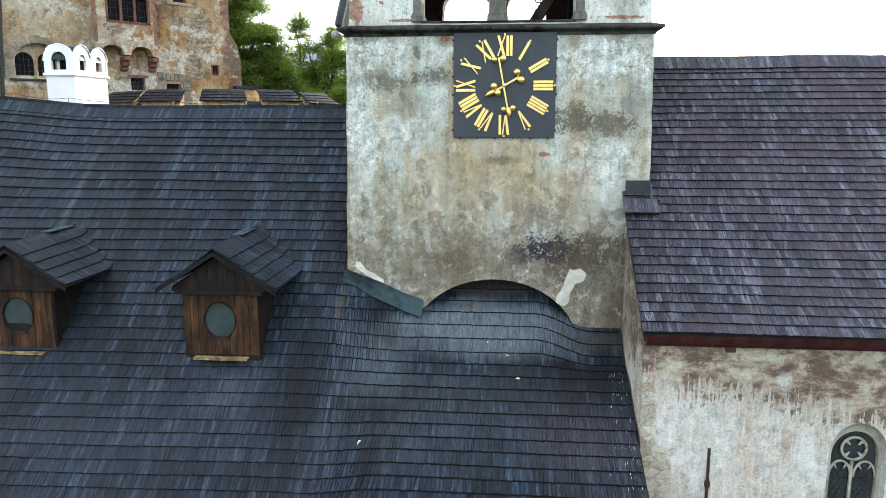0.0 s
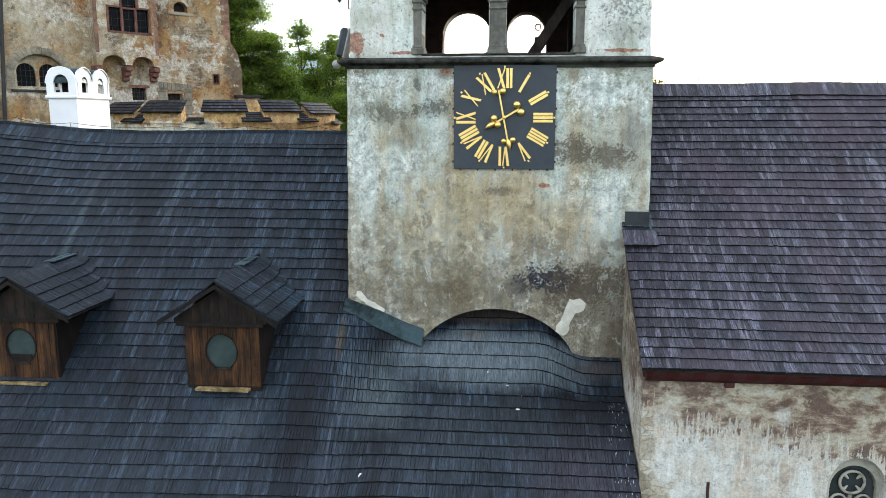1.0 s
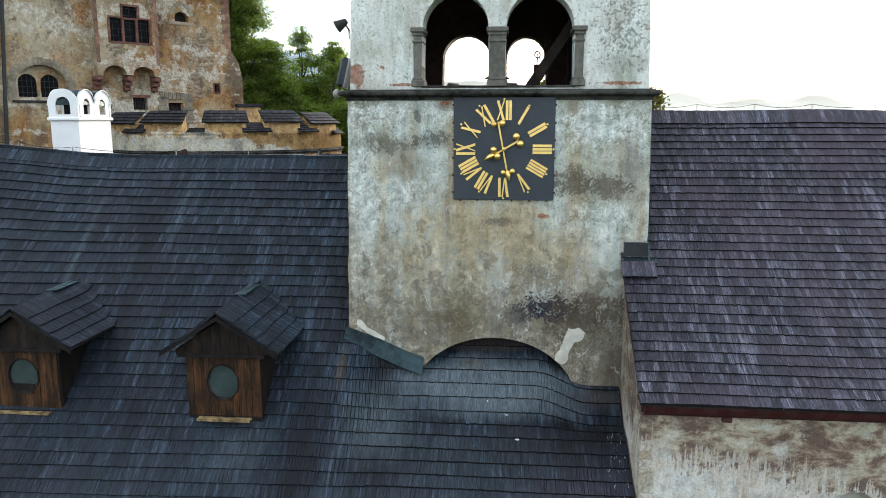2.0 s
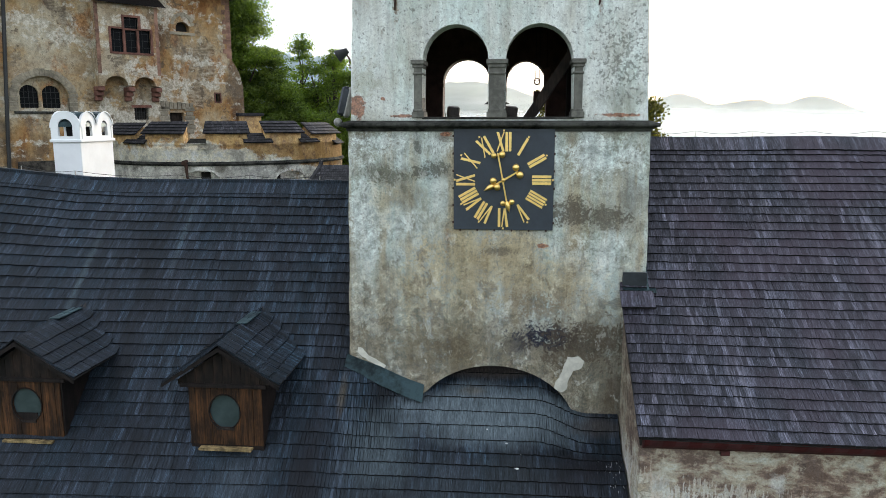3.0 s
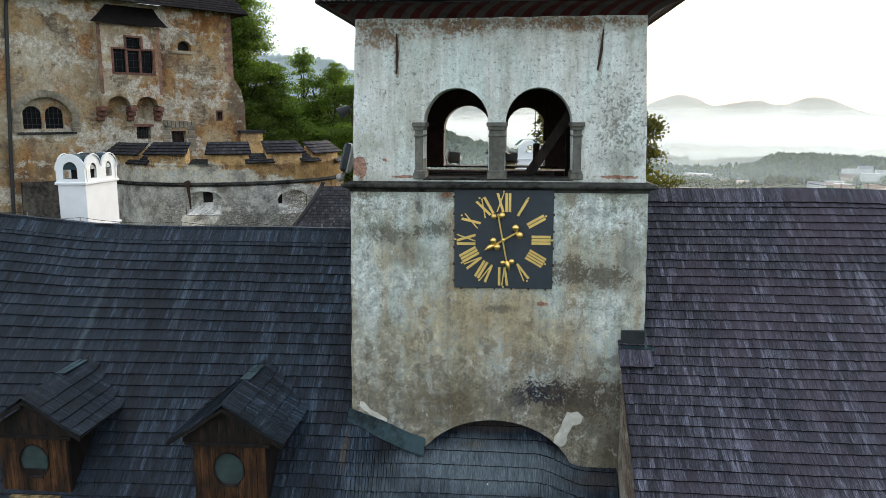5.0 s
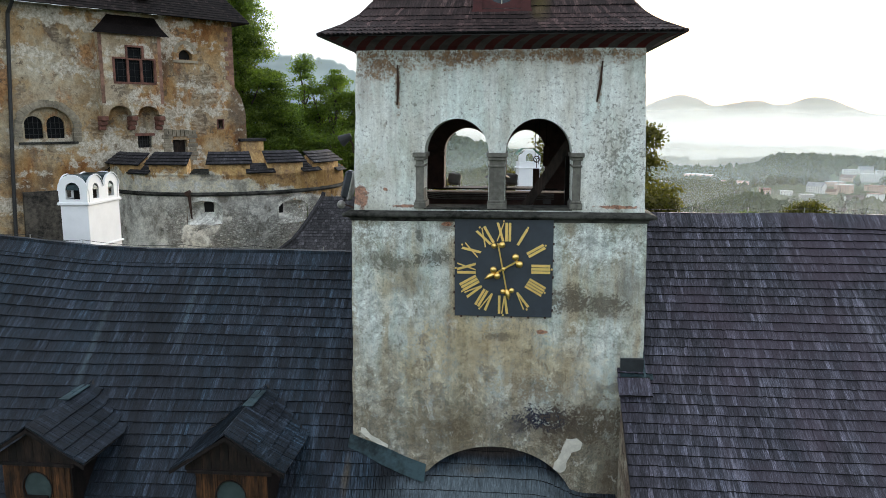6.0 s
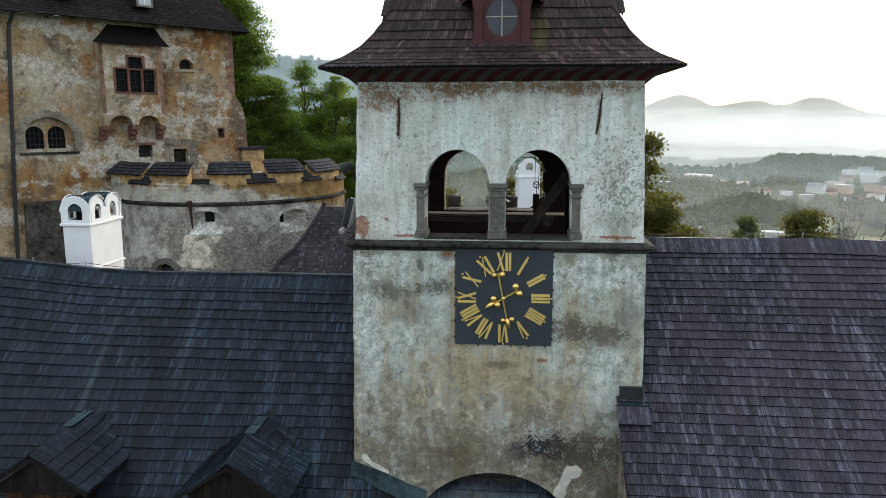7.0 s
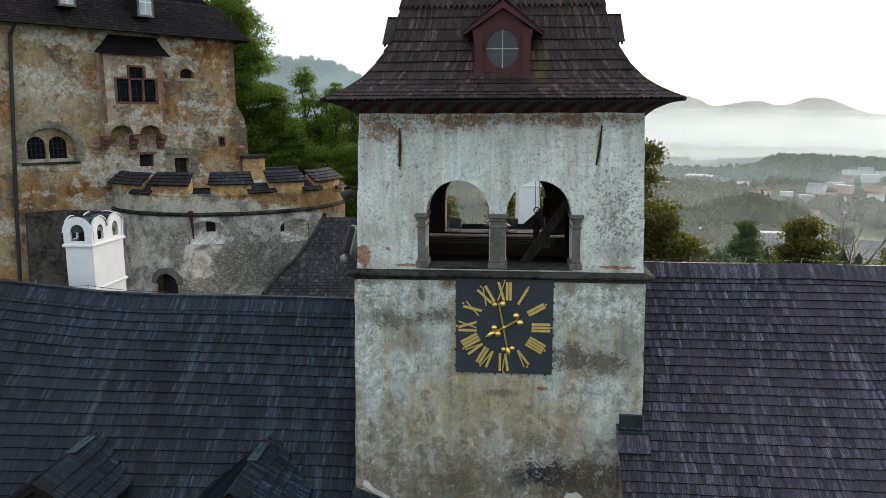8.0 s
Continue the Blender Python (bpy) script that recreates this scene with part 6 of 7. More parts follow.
def build_bastion():
    t = thing("round_bastion", None, "round rubble bastion with ochre parapet and shingled merlons", "bastion")
    degs = sorted(set([float(x) for x in np.arange(-176, 26, 3.0)] + [a + (b - a) * i / 14 for a, b, *_ in (*PORTS, DOOR) for i in range(15)]))
    zs = sorted({3.0, 5.0, 12.55, 11.0, 11.7, *[round(v, 2) for v in np.arange(5.9, 6.9, 0.09)], 7.5, *[round(v, 2) for v in np.arange(8.75, 10.75, 0.09)]})

    def is_open(d, z):
        return any(p[0] < d < p[1] and p[2] < z < head(p, d) for p in (*PORTS, DOOR))

    bm = bmesh.new()
    outer = [[bm.verts.new(on_bastion(d, BR + 0.025 * (12.5 - z) + 0.04 * noise.noise((d * 0.3, z * 0.7, 0)), z)) for d in degs] for z in zs]
    for i in range(len(zs) - 1):
        for j in range(len(degs) - 1):
            if not is_open((degs[j] + degs[j + 1]) / 2, (zs[i] + zs[i + 1]) / 2):
                bm.faces.new([outer[i][j], outer[i][j + 1], outer[i + 1][j + 1], outer[i + 1][j]])
    bmesh.ops.solidify(bm, geom=bm.faces[:], thickness=0.8)
    part("wall", bm, BASTION, t, "grey rubble wall with fallen render")
    part("wall_walk", sheet([[on_bastion(d, 1.0, 12.2) for d in degs], [on_bastion(d, BR - 0.1, 12.2) for d in degs]], 0.2), STONE_D, t)
    prof = [(-0.1, 10.95), (0.12, 10.98), (0.2, 11.1), (0.12, 11.22), (-0.1, 11.28)]
    path = [on_bastion(d, BR + 0.03, 0) for d in np.arange(-170, 26, 4.0)]
    part("string_course", sweep(bmesh.new(), prof, path), STONE_D, t, "rounded stone string course")
    # splayed gun ports, each with a small square hole deep inside
    for port, hole in zip(PORTS, ((-87.4, -82.8, 9.75, 10.5), (-52.6, -47.6, 9.45, 10.35))):
        a, b, z0, z1, rise = port
        n = 14
        rim = [(a + (b - a) * i / n, head(port, a + (b - a) * i / n)) for i in range(n + 1)] + [(b, z0), ((a + b) / 2, z0), (a, z0)]
        h0, h1, k0, k1 = hole
        inner = [(h0 + (h1 - h0) * i / n, k1) for i in range(n + 1)] + [(h1, k0), ((h0 + h1) / 2, k0), (h0, k0)]
        bm = bmesh.new()
        vo = [bm.verts.new(on_bastion(d, BR + 0.02, z)) for d, z in rim]
        vi = [bm.verts.new(on_bastion(d, BR - 0.95, z)) for d, z in inner]
        for i in range(len(vo)):
            j = (i + 1) % len(vo)
            bm.faces.new([vo[i], vo[j], vi[j], vi[i]])
        gp = part("gun_port", bm, BASTION, t, "splayed gun port with plastered sides")
        part("hole", sheet([[on_bastion(d, BR - 0.97, z) for d in (h0 - 0.3, h1 + 0.3)] for z in (k0 - 0.1, k1 + 0.1)]), BLACK, gp)
        for k in range(9):
            d0, d1 = a + (b - a) * (k + 0.06) / 9, a + (b - a) * (k + 0.94) / 9
            ring = [(d0, head(port, d0)), (d1, head(port, d1)), (d1, head(port, d1) + 0.26), (d0, head(port, d0) + 0.26)]
            bm = bmesh.new()
            f = [bm.verts.new(on_bastion(d, BR + 0.10, z)) for d, z in ring]
            g = [bm.verts.new(on_bastion(d, BR - 0.2, z)) for d, z in ring]
            bm.faces.new(f)
            for i in range(4):
                bm.faces.new([f[i], f[(i + 1) % 4], g[(i + 1) % 4], g[i]])
            part("arch_stone", bm, BASTION, gp)
    dr = part("doorway", sheet([[on_bastion(q, BR - 0.6, z) for q in (-111, -99)] for z in (3, 7.0)]), BLACK, t, "dark arched doorway")
    for k in range(11):
        a = math.pi * (k + 0.5) / 11
        c0 = []
        for r, b in ((1.0, a - 0.13), (1.5, a - 0.13), (1.5, a + 0.13), (1.0, a + 0.13)):
            c0.append((-104.9 - 5.2 * r * math.cos(b), 6.05 + 0.78 * r * math.sin(b)))
        bm = bmesh.new()
        f = [bm.verts.new(on_bastion(d, BR + 0.30, z)) for d, z in c0]
        g = [bm.verts.new(on_bastion(d, BR - 0.2, z)) for d, z in c0]
        bm.faces.new(f)
        for i in range(4):
            bm.faces.new([f[i], f[(i + 1) % 4], g[(i + 1) % 4], g[i]])
        part("arch_stone", bm, STONE, dr)
    # merlons with little shingled roofs, lower lids between them
    rng = random.Random(9)
    for d0, d1, z in ((-146, -116, 13.1), (-111, -92.5, 13.17), (-83, -65.5, 13.2), (-57.5, -39.5, 13.22), (-33.5, -9, 13.1), (-122, -111, 12.5), (-66.5, -55.5, 12.55), (-40, -30, 12.5), (-156, -146, 12.5), (-14, -2, 12.3), (-91.6, -82.5, 12.45)):
        tall = z > 13.0
        k = max(2, int((d1 - d0) / 3))
        ds = list(np.linspace(d0, d1, k + 1))
        top = z + 0.55 if tall else z + 0.1
        bm = bmesh.new()
        lo_, hi_ = [], []
        for r in (BR + 0.02, BR - 0.75):
            lo_.append([bm.verts.new(on_bastion(d, r, 12.45)) for d in ds])
            hi_.append([bm.verts.new(on_bastion(d, r, (z + 0.1) if r > BR else top)) for d in ds])
        for i in range(k):
            bm.faces.new([lo_[0][i], lo_[0][i + 1], hi_[0][i + 1], hi_[0][i]])
            bm.faces.new([lo_[1][i], lo_[1][i + 1], hi_[1][i + 1], hi_[1][i]])
            bm.faces.new([hi_[0][i], hi_[0][i + 1], hi_[1][i + 1], hi_[1][i]])
        for i in (0, k):
            bm.faces.new([lo_[0][i], hi_[0][i], hi_[1][i], lo_[1][i]])
        mer = part("merlon", bm, BASTION, t)
        if d0 == -91.6:
            part("cap_stone", sheet([[on_bastion(d, r, zz) for d in ds] for r, zz in ((BR + 0.12, 12.5), (BR - 0.9, 12.85))], 0.1), STONE_D, mer)
            continue
        up = 0.86 if tall else 0.6
        dep = 0.9 if tall else 0.55
        rows = [[on_bastion(d, BR + 0.34 - f * (dep + 0.3), z + f * up + rng.uniform(-0.02, 0.02)) for d in (ds[0] - 0.9, *ds[1:-1], ds[-1] + 0.9)] for f in (0, 0.25, 0.5, 0.75, 1.0)]
        cap = part("cap_roof", sheet(rows, 0.07), SH_CAP, mer, "small dark shingled cap")
        lay_shingles(lambda a, s: on_bastion(math.degrees(a / BR), BR + 0.36 - s * (dep + 0.3), z + 0.02 + s * up), [0, 0.24, 0.48, 0.72],
                     lambda s: (radians(d0 - 0.9) * BR, radians(d1 + 0.9) * BR), lambda a, s: True, "shingle_cover", SH_CAP, cap, lambda a, s: False, wide=(0.13, 0.24), length=0.4, thick=0.06, seed=int(-d0))
    # water spout with its iron hook
    part("spout", tube(bmesh.new(), [on_bastion(-92, BR, 11.25), on_bastion(-92, BR + 0.5, 11.2)], 0.17, 8), IRON, t)
    part("spout_hook", tube(bmesh.new(), [on_bastion(-91.5, BR + 0.3, 11.1), on_bastion(-91, BR + 0.22, 9.4)], [0.14, 0.05], 6), IRON, t)
    return t


build_castle()
build_bastion()


def build_gate_stub():
    """Bits of curtain wall behind the bastion, with flat lids."""
    t = thing("curtain_wall", None, "short rubble wall with flat dark lids behind the bastion", "wall")
    m = pose(-17.4, 63.6, 0, 0, 0, 45)
    part("wall", boxed(0, 2.1, 0, 1.2, 5, 14.5, 0, m), BASTION, t)
    part("lid", boxed(-0.2, 2.3, -0.2, 1.4, 14.5, 14.75, 0.03, m), SH_CAP, t)
    part("wall", boxed(2.2, 5.2, 0.3, 1.2, 5, 13.3, 0, m), BASTION, t)
    part("lid", boxed(2.15, 5.4, 0.1, 1.4, 13.3, 13.55, 0.03, m), SH_CAP, t)
    return t


build_gate_stub()


def build_back_roof():
    """A lower roof with a swept hip between the church and the bastion."""
    t = thing("gate_house", None, "low gatehouse under a dark swept shingle roof", "building")
    def place(a, s):
        f = s / 7.1
        return (a, 44.5 + f * 5.5, 6.6 + f * 4.5)

    def left_edge(s):
        f = min(1.0, max(0.0, s / 7.1))
        g = (f - 0.35) / 0.65
        return -10.47 + (2.12 * g ** 0.66 if g > 0 else 2.2 * g)

    ss = np.linspace(0, 7.1, 10)
    rows = [[(x, place(0, s)[1] + 0.03, place(0, s)[2] - 0.05) for x in np.linspace(left_edge(s), 1.0, 4)] for s in ss]
    roof = part("roof", sheet(rows), UNDER, t)
    lay_shingles(place, [0.25 * i for i in range(28)], lambda s: (left_edge(s), -3.0), lambda a, s: True, "shingle_cover", SH_BACK, roof, lambda a, s: False, wide=(0.12, 0.2), length=0.42, thick=0.03, seed=41)
    part("hip_board", tube(bmesh.new(), [(left_edge(s), place(0, s)[1] - 0.02, place(0, s)[2] + 0.05) for s in ss] + [(-8.25, 50.0, 11.45)], 0.15, 6), SH_BACK, roof)
    part("side_slope", sheet([[(left_edge(s), place(0, s)[1], place(0, s)[2]) for s in ss], [(left_edge(s) - 0.3, 53, place(0, s)[2] - 0.3) for s in ss]]), SH_BACK, roof)
    part("wall", boxed(-11.8, 2, 45.5, 53, 0, 6.8), BASTION, t)
    return t


build_back_roof()


# ================= trees =================
def build_tree(name, base, height, crown, count, material, label, seed, leaf=0.3, low=0.25, group="", lean=0.0, airy=False):
    """Trunk, limbs and a crown of many small leaves gathered in uneven clumps."""
    rng = random.Random(seed)
    t = thing(name, pose(*base), label, "tree", group)
    bm = bmesh.new()
    top = Vector((lean, 0, height * 0.82))
    tube(bm, [(0, 0, -1), (lean * 0.1, 0, height * 0.25), (lean * 0.5, 0.1, height * 0.55), top], [height * 0.022, height * 0.017, height * 0.011, 0.03], 8)
    clumps = []
    n_clumps = 90 if airy else int(max(110, height * max(crown)))
    for i in range(n_clumps):
        a, f = rng.uniform(0, 2 * math.pi), rng.random()
        z = height * (low + (1 - low) * f)
        prof = math.sin(math.pi * min(1, 0.18 + 0.80 * f)) ** 0.7
        r = rng.uniform(0.2, 1.0) * prof * (0.8 + 0.35 * noise.noise((a, f * 3, seed)))
        c = Vector((lean * f + crown[0] * r * math.cos(a), crown[1] * r * math.sin(a), z))
        clumps.append((c, rng.uniform(0.6, 1.35)))
        if i % 3 == 0:
            s = Vector((lean * f * 0.6, 0, max(height * 0.2, z - height * 0.16)))
            tube(bm, [s, s.lerp(c, 0.55) + Vector((0, 0, -0.2)), c], [height * 0.007, height * 0.004, 0.02], 5)
    part("trunk", bm, BARK, t)
    size = 0.55 + max(crown) * 0.15
    rg = np.random.RandomState(seed)
    pick = rg.choice(len(clumps), count, p=np.array([k[1] for k in clumps]) / sum(k[1] for k in clumps))
    cen = np.array([clumps[i][0][:] for i in pick])
    rad = np.array([clumps[i][1] for i in pick])[:, None] * size
    d = rg.normal(size=(count, 3))
    d /= np.linalg.norm(d, axis=1)[:, None]
    p = cen + d * rad * rg.uniform(0.35, 1.0, (count, 1)) * np.array([1.45, 1.45, 0.5])
    x = rg.normal(size=(count, 3))
    x /= np.linalg.norm(x, axis=1)[:, None]
    y = np.cross(x, d + 0.4 * rg.normal(size=(count, 3)))
    y /= np.linalg.norm(y, axis=1)[:, None] + 1e-6
    sz = leaf * rg.uniform(0.6, 1.3, (count, 1))
    q = np.stack([p - x * sz * 0.5, p + y * sz * 0.32, p + x * sz * 0.5, p - y * sz * 0.32], 1).reshape(-1, 3)
    me = bpy.data.meshes.new("crown")
    me.from_pydata(q.tolist(), [], np.arange(4 * count).reshape(-1, 4).tolist())
    link("crown", me, material, t, kind="stuff")
    return t


def ground_at(x, y):
    return (x, y, terrain(x, y) - 0.3)


TREES = (
    # x, y, top, height, crown half-widths, leaves, seed, low
    (-21.8, 76, 34.0, 29, (5.0, 5), 60000, 1, 0.02), (-20.4, 75.5, 28.0, 25, (4.8, 4), 60000, 3, 0.0), (-17.2, 76, 20.8, 17, (3.7, 3), 36000, 2, 0.0), (-16.0, 85, 23.4, 18, (2.5, 2.4), 11000, 4, 0.0),
    (-12.2, 83, 21.6, 17, (2.6, 2.4), 11000, 5, 0.0), (-16.6, 77, 17.5, 13, (3.8, 3), 26000, 6, 0.0), (-13.6, 77, 14.8, 12, (3.8, 3), 26000, 7, 0.0),
    (-9.5, 77, 15.0, 12, (3.8, 3), 26000, 8, 0.0), (-5.5, 84, 21.0, 17, (3.6, 3), 12000, 9, 0.0), (-26.5, 84, 33.0, 27, (5, 5), 12000, 10, 0.1),
    (-14.2, 84.5, 20.6, 17, (3.0, 2.6), 14000, 22, 0.0), (-10.2, 84, 19.4, 16, (3.0, 2.6), 14000, 23, 0.0),
    (-15.2, 90, 17.5, 14, (3.4, 3), 14000, 18, 0.0), (-11.6, 90, 16.5, 13, (3.4, 3), 14000, 19, 0.0), (-12.4, 88, 21.0, 17, (2.4, 3), 9000, 20, 0.0),
)
for x, y, ztop, h, cr, n, seed, low in TREES:
    build_tree("tree", (x, y, ztop - h), h, cr, int(n * 1.4), LEAF, "leafy green tree on the castle slope", seed, 0.205, low, "trees behind the castle", airy=n < 12000)
for x, y, ztop, h, cr, n, seed in ((16.1, 62, 15.6, 15.6, (4.5, 3.5), 18000, 11), (17.0, 58, 10.4, 13, (4.8, 4), 22000, 12), (31.0, 63, 9.3, 12, (3.7, 3.4), 18000, 13), (38.5, 62, 6.9, 10, (2.2, 2.5), 5000, 14), (9.3, 66, 16.5, 18, (2.2, 2.4), 7000, 15), (0.0, 64, 11.0, 14, (1.5, 2.0), 5000, 16), (5.3, 66, 11.8, 14, (1.7, 2.0), 7000, 24)):
    build_tree("tree", (x, y, ztop - h), h, cr, n, LEAF_Y, "tree with yellowing leaves on the slope behind the nave", seed, 0.30, 0.05, "trees behind the nave")
build_tree("tree", (49.5, 120, -18), 19, (4.2, 4), 16000, LEAF_HAZED, "round green tree below the castle rock", 17, 0.5, 0.05)


def build_bare_tree(x, y, z, h, seed):
    t = thing("bare_tree", pose(x, y, z), "bare dead branches rising behind the nave", "tree", "bare trees")
    rng = random.Random(seed)
    bm = bmesh.new()

    def grow(p, d, ln, r, n):
        q = [p]
        for _ in range(4):
            d = (d + Vector((rng.uniform(-0.25, 0.25), rng.uniform(-0.25, 0.25), 0.08))).normalized()
            q.append(q[-1] + d * ln / 4)
        tube(bm, q, [r * (1 - 0.15 * i) for i in range(5)], 5)
        if n:
            for i in (2, 3, 4):
                e = (d + Vector((rng.uniform(-0.8, 0.8), rng.uniform(-0.5, 0.5), rng.uniform(-0.1, 0.5)))).normalized()
                grow(q[i], e, ln * 0.6, r * 0.5, n - 1)

    grow(Vector((0, 0, 0)), Vector((0, 0, 1)), h * 0.55, 0.16, 3)
    part("crown", bm, BARK, t, kind="stuff")
    return t


build_bare_tree(36.6, 62, -3.0, 15, 1)
build_bare_tree(33.6, 62, -4.0, 14, 2)


# ================= fittings of the belfry =================
def build_belfry():
    b = thing("brace_beam", W, "dark timber brace slanting through the belfry", "beam")
    bm = bmesh.new()
    tube(bm, [(1.72, 1.5, 13.75), (3.05, 1.5, 15.75)], 0.17, 4)
    part("timber", bm, WOOD_DARK, b)
    for u in (3.15, -1.1):
        p = thing("belfry_post", W, "dark upright timber post in the belfry", "post", "belfry posts")
        part("timber", boxed(u - 0.14, u + 0.14, 3.0, 3.28, 13.3, 17.5, 0.01), WOOD_DARK, p)
    h = thing("hoist", W, "dark iron hoist block hanging from a wire", "hoist")
    part("wire", tube(bmesh.new(), [(2.2, 3.5, 17.5), (2.2, 3.5, 15.2)], 0.012, 4), CABLE, h)
    part("wire", tube(bmesh.new(), [(2.32, 3.5, 17.5), (2.3, 3.5, 15.0)], 0.012, 4), CABLE, h)
    part("wheel", tube(bmesh.new(), [(2.24 + 0.08 * math.cos(a), 3.5, 15.14 + 0.08 * math.sin(a)) for a in np.linspace(0, 2 * math.pi, 13)], 0.018, 5), IRON, h)
    for a in (0.5, 2.6, 4.7):
        part("spoke", tube(bmesh.new(), [(2.24, 3.5, 15.14), (2.24 + 0.08 * math.cos(a), 3.5, 15.14 + 0.08 * math.sin(a))], 0.012, 4), IRON, h)
    part("hook", tube(bmesh.new(), [(2.24, 3.5, 15.06), (2.25, 3.5, 14.9)], 0.014, 4), IRON, h)
    part("weight", boxed(2.15, 2.33, 3.4, 3.6, 14.35, 14.88, 0.01), IRON, h)
    w = thing("counterweight", W, "dark box counterweight in the belfry", "weight")
    part("body", boxed(2.42, 2.6, 3.4, 3.6, 14.95, 15.5, 0.01), IRON, w)
    part("rod", tube(bmesh.new(), [(2.5, 3.5, 15.5), (2.5, 3.5, 17.5)], 0.014, 4), IRON, w)
    for u in (-0.30, 1.52):
        f = thing("floodlight", W @ pose(u, 6.45, 14.08), "grey floodlight on a curved bracket on the belfry sill", "floodlight", "belfry floodlights")
        bm = boxed(-0.2, 0.2, -0.13, 0.17, 0.1, 0.46, 0.05, pose(0, 0, 0, -12, 6, 0))
        part("housing", bm, METAL, f)
        part("bracket", tube(bmesh.new(), [(-0.19, 0, 0.0), (-0.22, 0, 0.12), (-0.2, 0, 0.25)], 0.018, 5), METAL, f)
        part("bracket", tube(bmesh.new(), [(0.19, 0, 0.0), (0.22, 0, 0.12), (0.2, 0, 0.25)], 0.018, 5), METAL, f)
        part("cable", tube(bmesh.new(), [(0.0, -0.1, 0.12), (-0.12, -0.32, 0.05), (-0.16, -0.33, -0.15), (-0.06, -0.32, -0.28)], 0.018, 5), METAL, f)
    d = thing("lamp_shade", W, "dark conical metal shade hanging in the belfry", "lamp")
    bm = bmesh.new()
    bmesh.ops.create_cone(bm, cap_ends=True, segments=20, radius1=0.38, radius2=0.06, depth=0.2, matrix=Matrix.Translation((1.14, 4.5, 14.66)))
    part("shade", bm, CABLE, d)
    part("cord", tube(bmesh.new(), [(1.14, 4.5, 14.7), (1.14, 4.5, 17.5)], 0.014, 4), CABLE, d)
    c = thing("conduits", W, "four grey cable conduits along the belfry wall", "conduit")
    for k in range(4):
        z = 13.92 - 0.055 * k
        part("conduit", tube(bmesh.new(), [(-1.4, 6.1, z + 0.1), (-0.9, 6.09, z + 0.02), (-0.5, 6.09, z), (2.9, 6.09, z)], 0.018, 5), METAL, c)
    part("junction_box", boxed(2.55, 2.8, 6.02, 6.12, 13.62, 13.78, 0.01), METAL, c)
    for u in (-0.6, 2.66):
        q = thing("jamb_capital", W, "dark moulded capital on the rear belfry arch", "capital", "rear capitals")
        part("moulding", boxed(u - 0.1, u + 0.06, 6.05, 6.5, 15.12, 15.24, 0.02), INNER, q)


build_belfry()


# ---- lamps and a loudspeaker fixed to the tower's side ----
def build_side_fittings():
    s = thing("wall_floodlight", W @ pose(-2.62, 1.5, 14.18), "dark floodlight on an arm beside the belfry", "floodlight")
    part("housing", boxed(-0.22, 0.05, -0.18, 0.16, 0.02, 0.75, 0.06, pose(0, 0, 0, 0, 14, 0)), LEAD_D, s)
    part("rim", boxed(-0.05, 0.07, -0.2, 0.18, 0.0, 0.78, 0.05, pose(0, 0, 0, 0, 14, 0)), METAL, s)
    part("arm", tube(bmesh.new(), [(-0.1, 0, 0.1), (-0.15, 0, -0.1), (0.1, 0, -0.2), (0.45, 0, -0.2)], 0.03, 5), IRON, s)
    bm = bmesh.new()
    ball(bm, -0.2, -0.12, 0.11, 0.0)
    part("knob", bm, METAL, s, smooth=True)
    h = thing("loudspeaker", W @ pose(-2.58, 1.5, 15.75), "black horn loudspeaker on the tower's side", "speaker")
    bm = bmesh.new()
    bmesh.ops.create_cone(bm, cap_ends=True, segments=16, radius1=0.16, radius2=0.07, depth=0.3, matrix=pose(-0.08, 0, 0, 0, 60, 0))
    part("horn", bm, CABLE, h)
    part("arm", tube(bmesh.new(), [(0.0, 0, 0.0), (0.1, 0, -0.15), (0.1, 0, -0.35), (0.4, 0, -0.35)], 0.025, 5), IRON, h)


build_side_fittings()


# ---- lightning wires on their posts along both ridges ----
def build_wire(name, label, posts, h):
    t = thing(name, W, label, "wire")
    tops = []
    for u, v, z in posts:
        part("post", tube(bmesh.new(), [(u, v, z - 0.1), (u + 0.02, v, z + h)], 0.014, 5), METAL, t)
        tops.append(Vector((u + 0.02, v, z + h)))
    pts = []
    for a, b in zip(tops, tops[1:]):
        for i in range(8):
            f = i / 8
            pts.append(a.lerp(b, f) - Vector((0, 0, 0.09 * 4 * f * (1 - f))))
    pts.append(tops[-1])
    part("wire", tube(bmesh.new(), pts, 0.009, 4), CABLE, t)


build_wire("ridge_wire", "thin lightning wire on posts along the nave ridge", [(4.9, 3.8, 13.62), (6.57, 3.8, 13.62), (8.08, 3.8, 13.62), (9.58, 3.8, 13.62), (11.2, 3.8, 13.62), (13.0, 3.8, 13.62)], 0.2)
build_wire("ridge_wire", "thin lightning wire on posts along the hall ridge", [(u, 3.98, hall_roof(u, 10.1)[2]) for u in (-15.5, -13.2, -11.5, -8.3, -6.1, -4.0, -2.4)], 0.17)


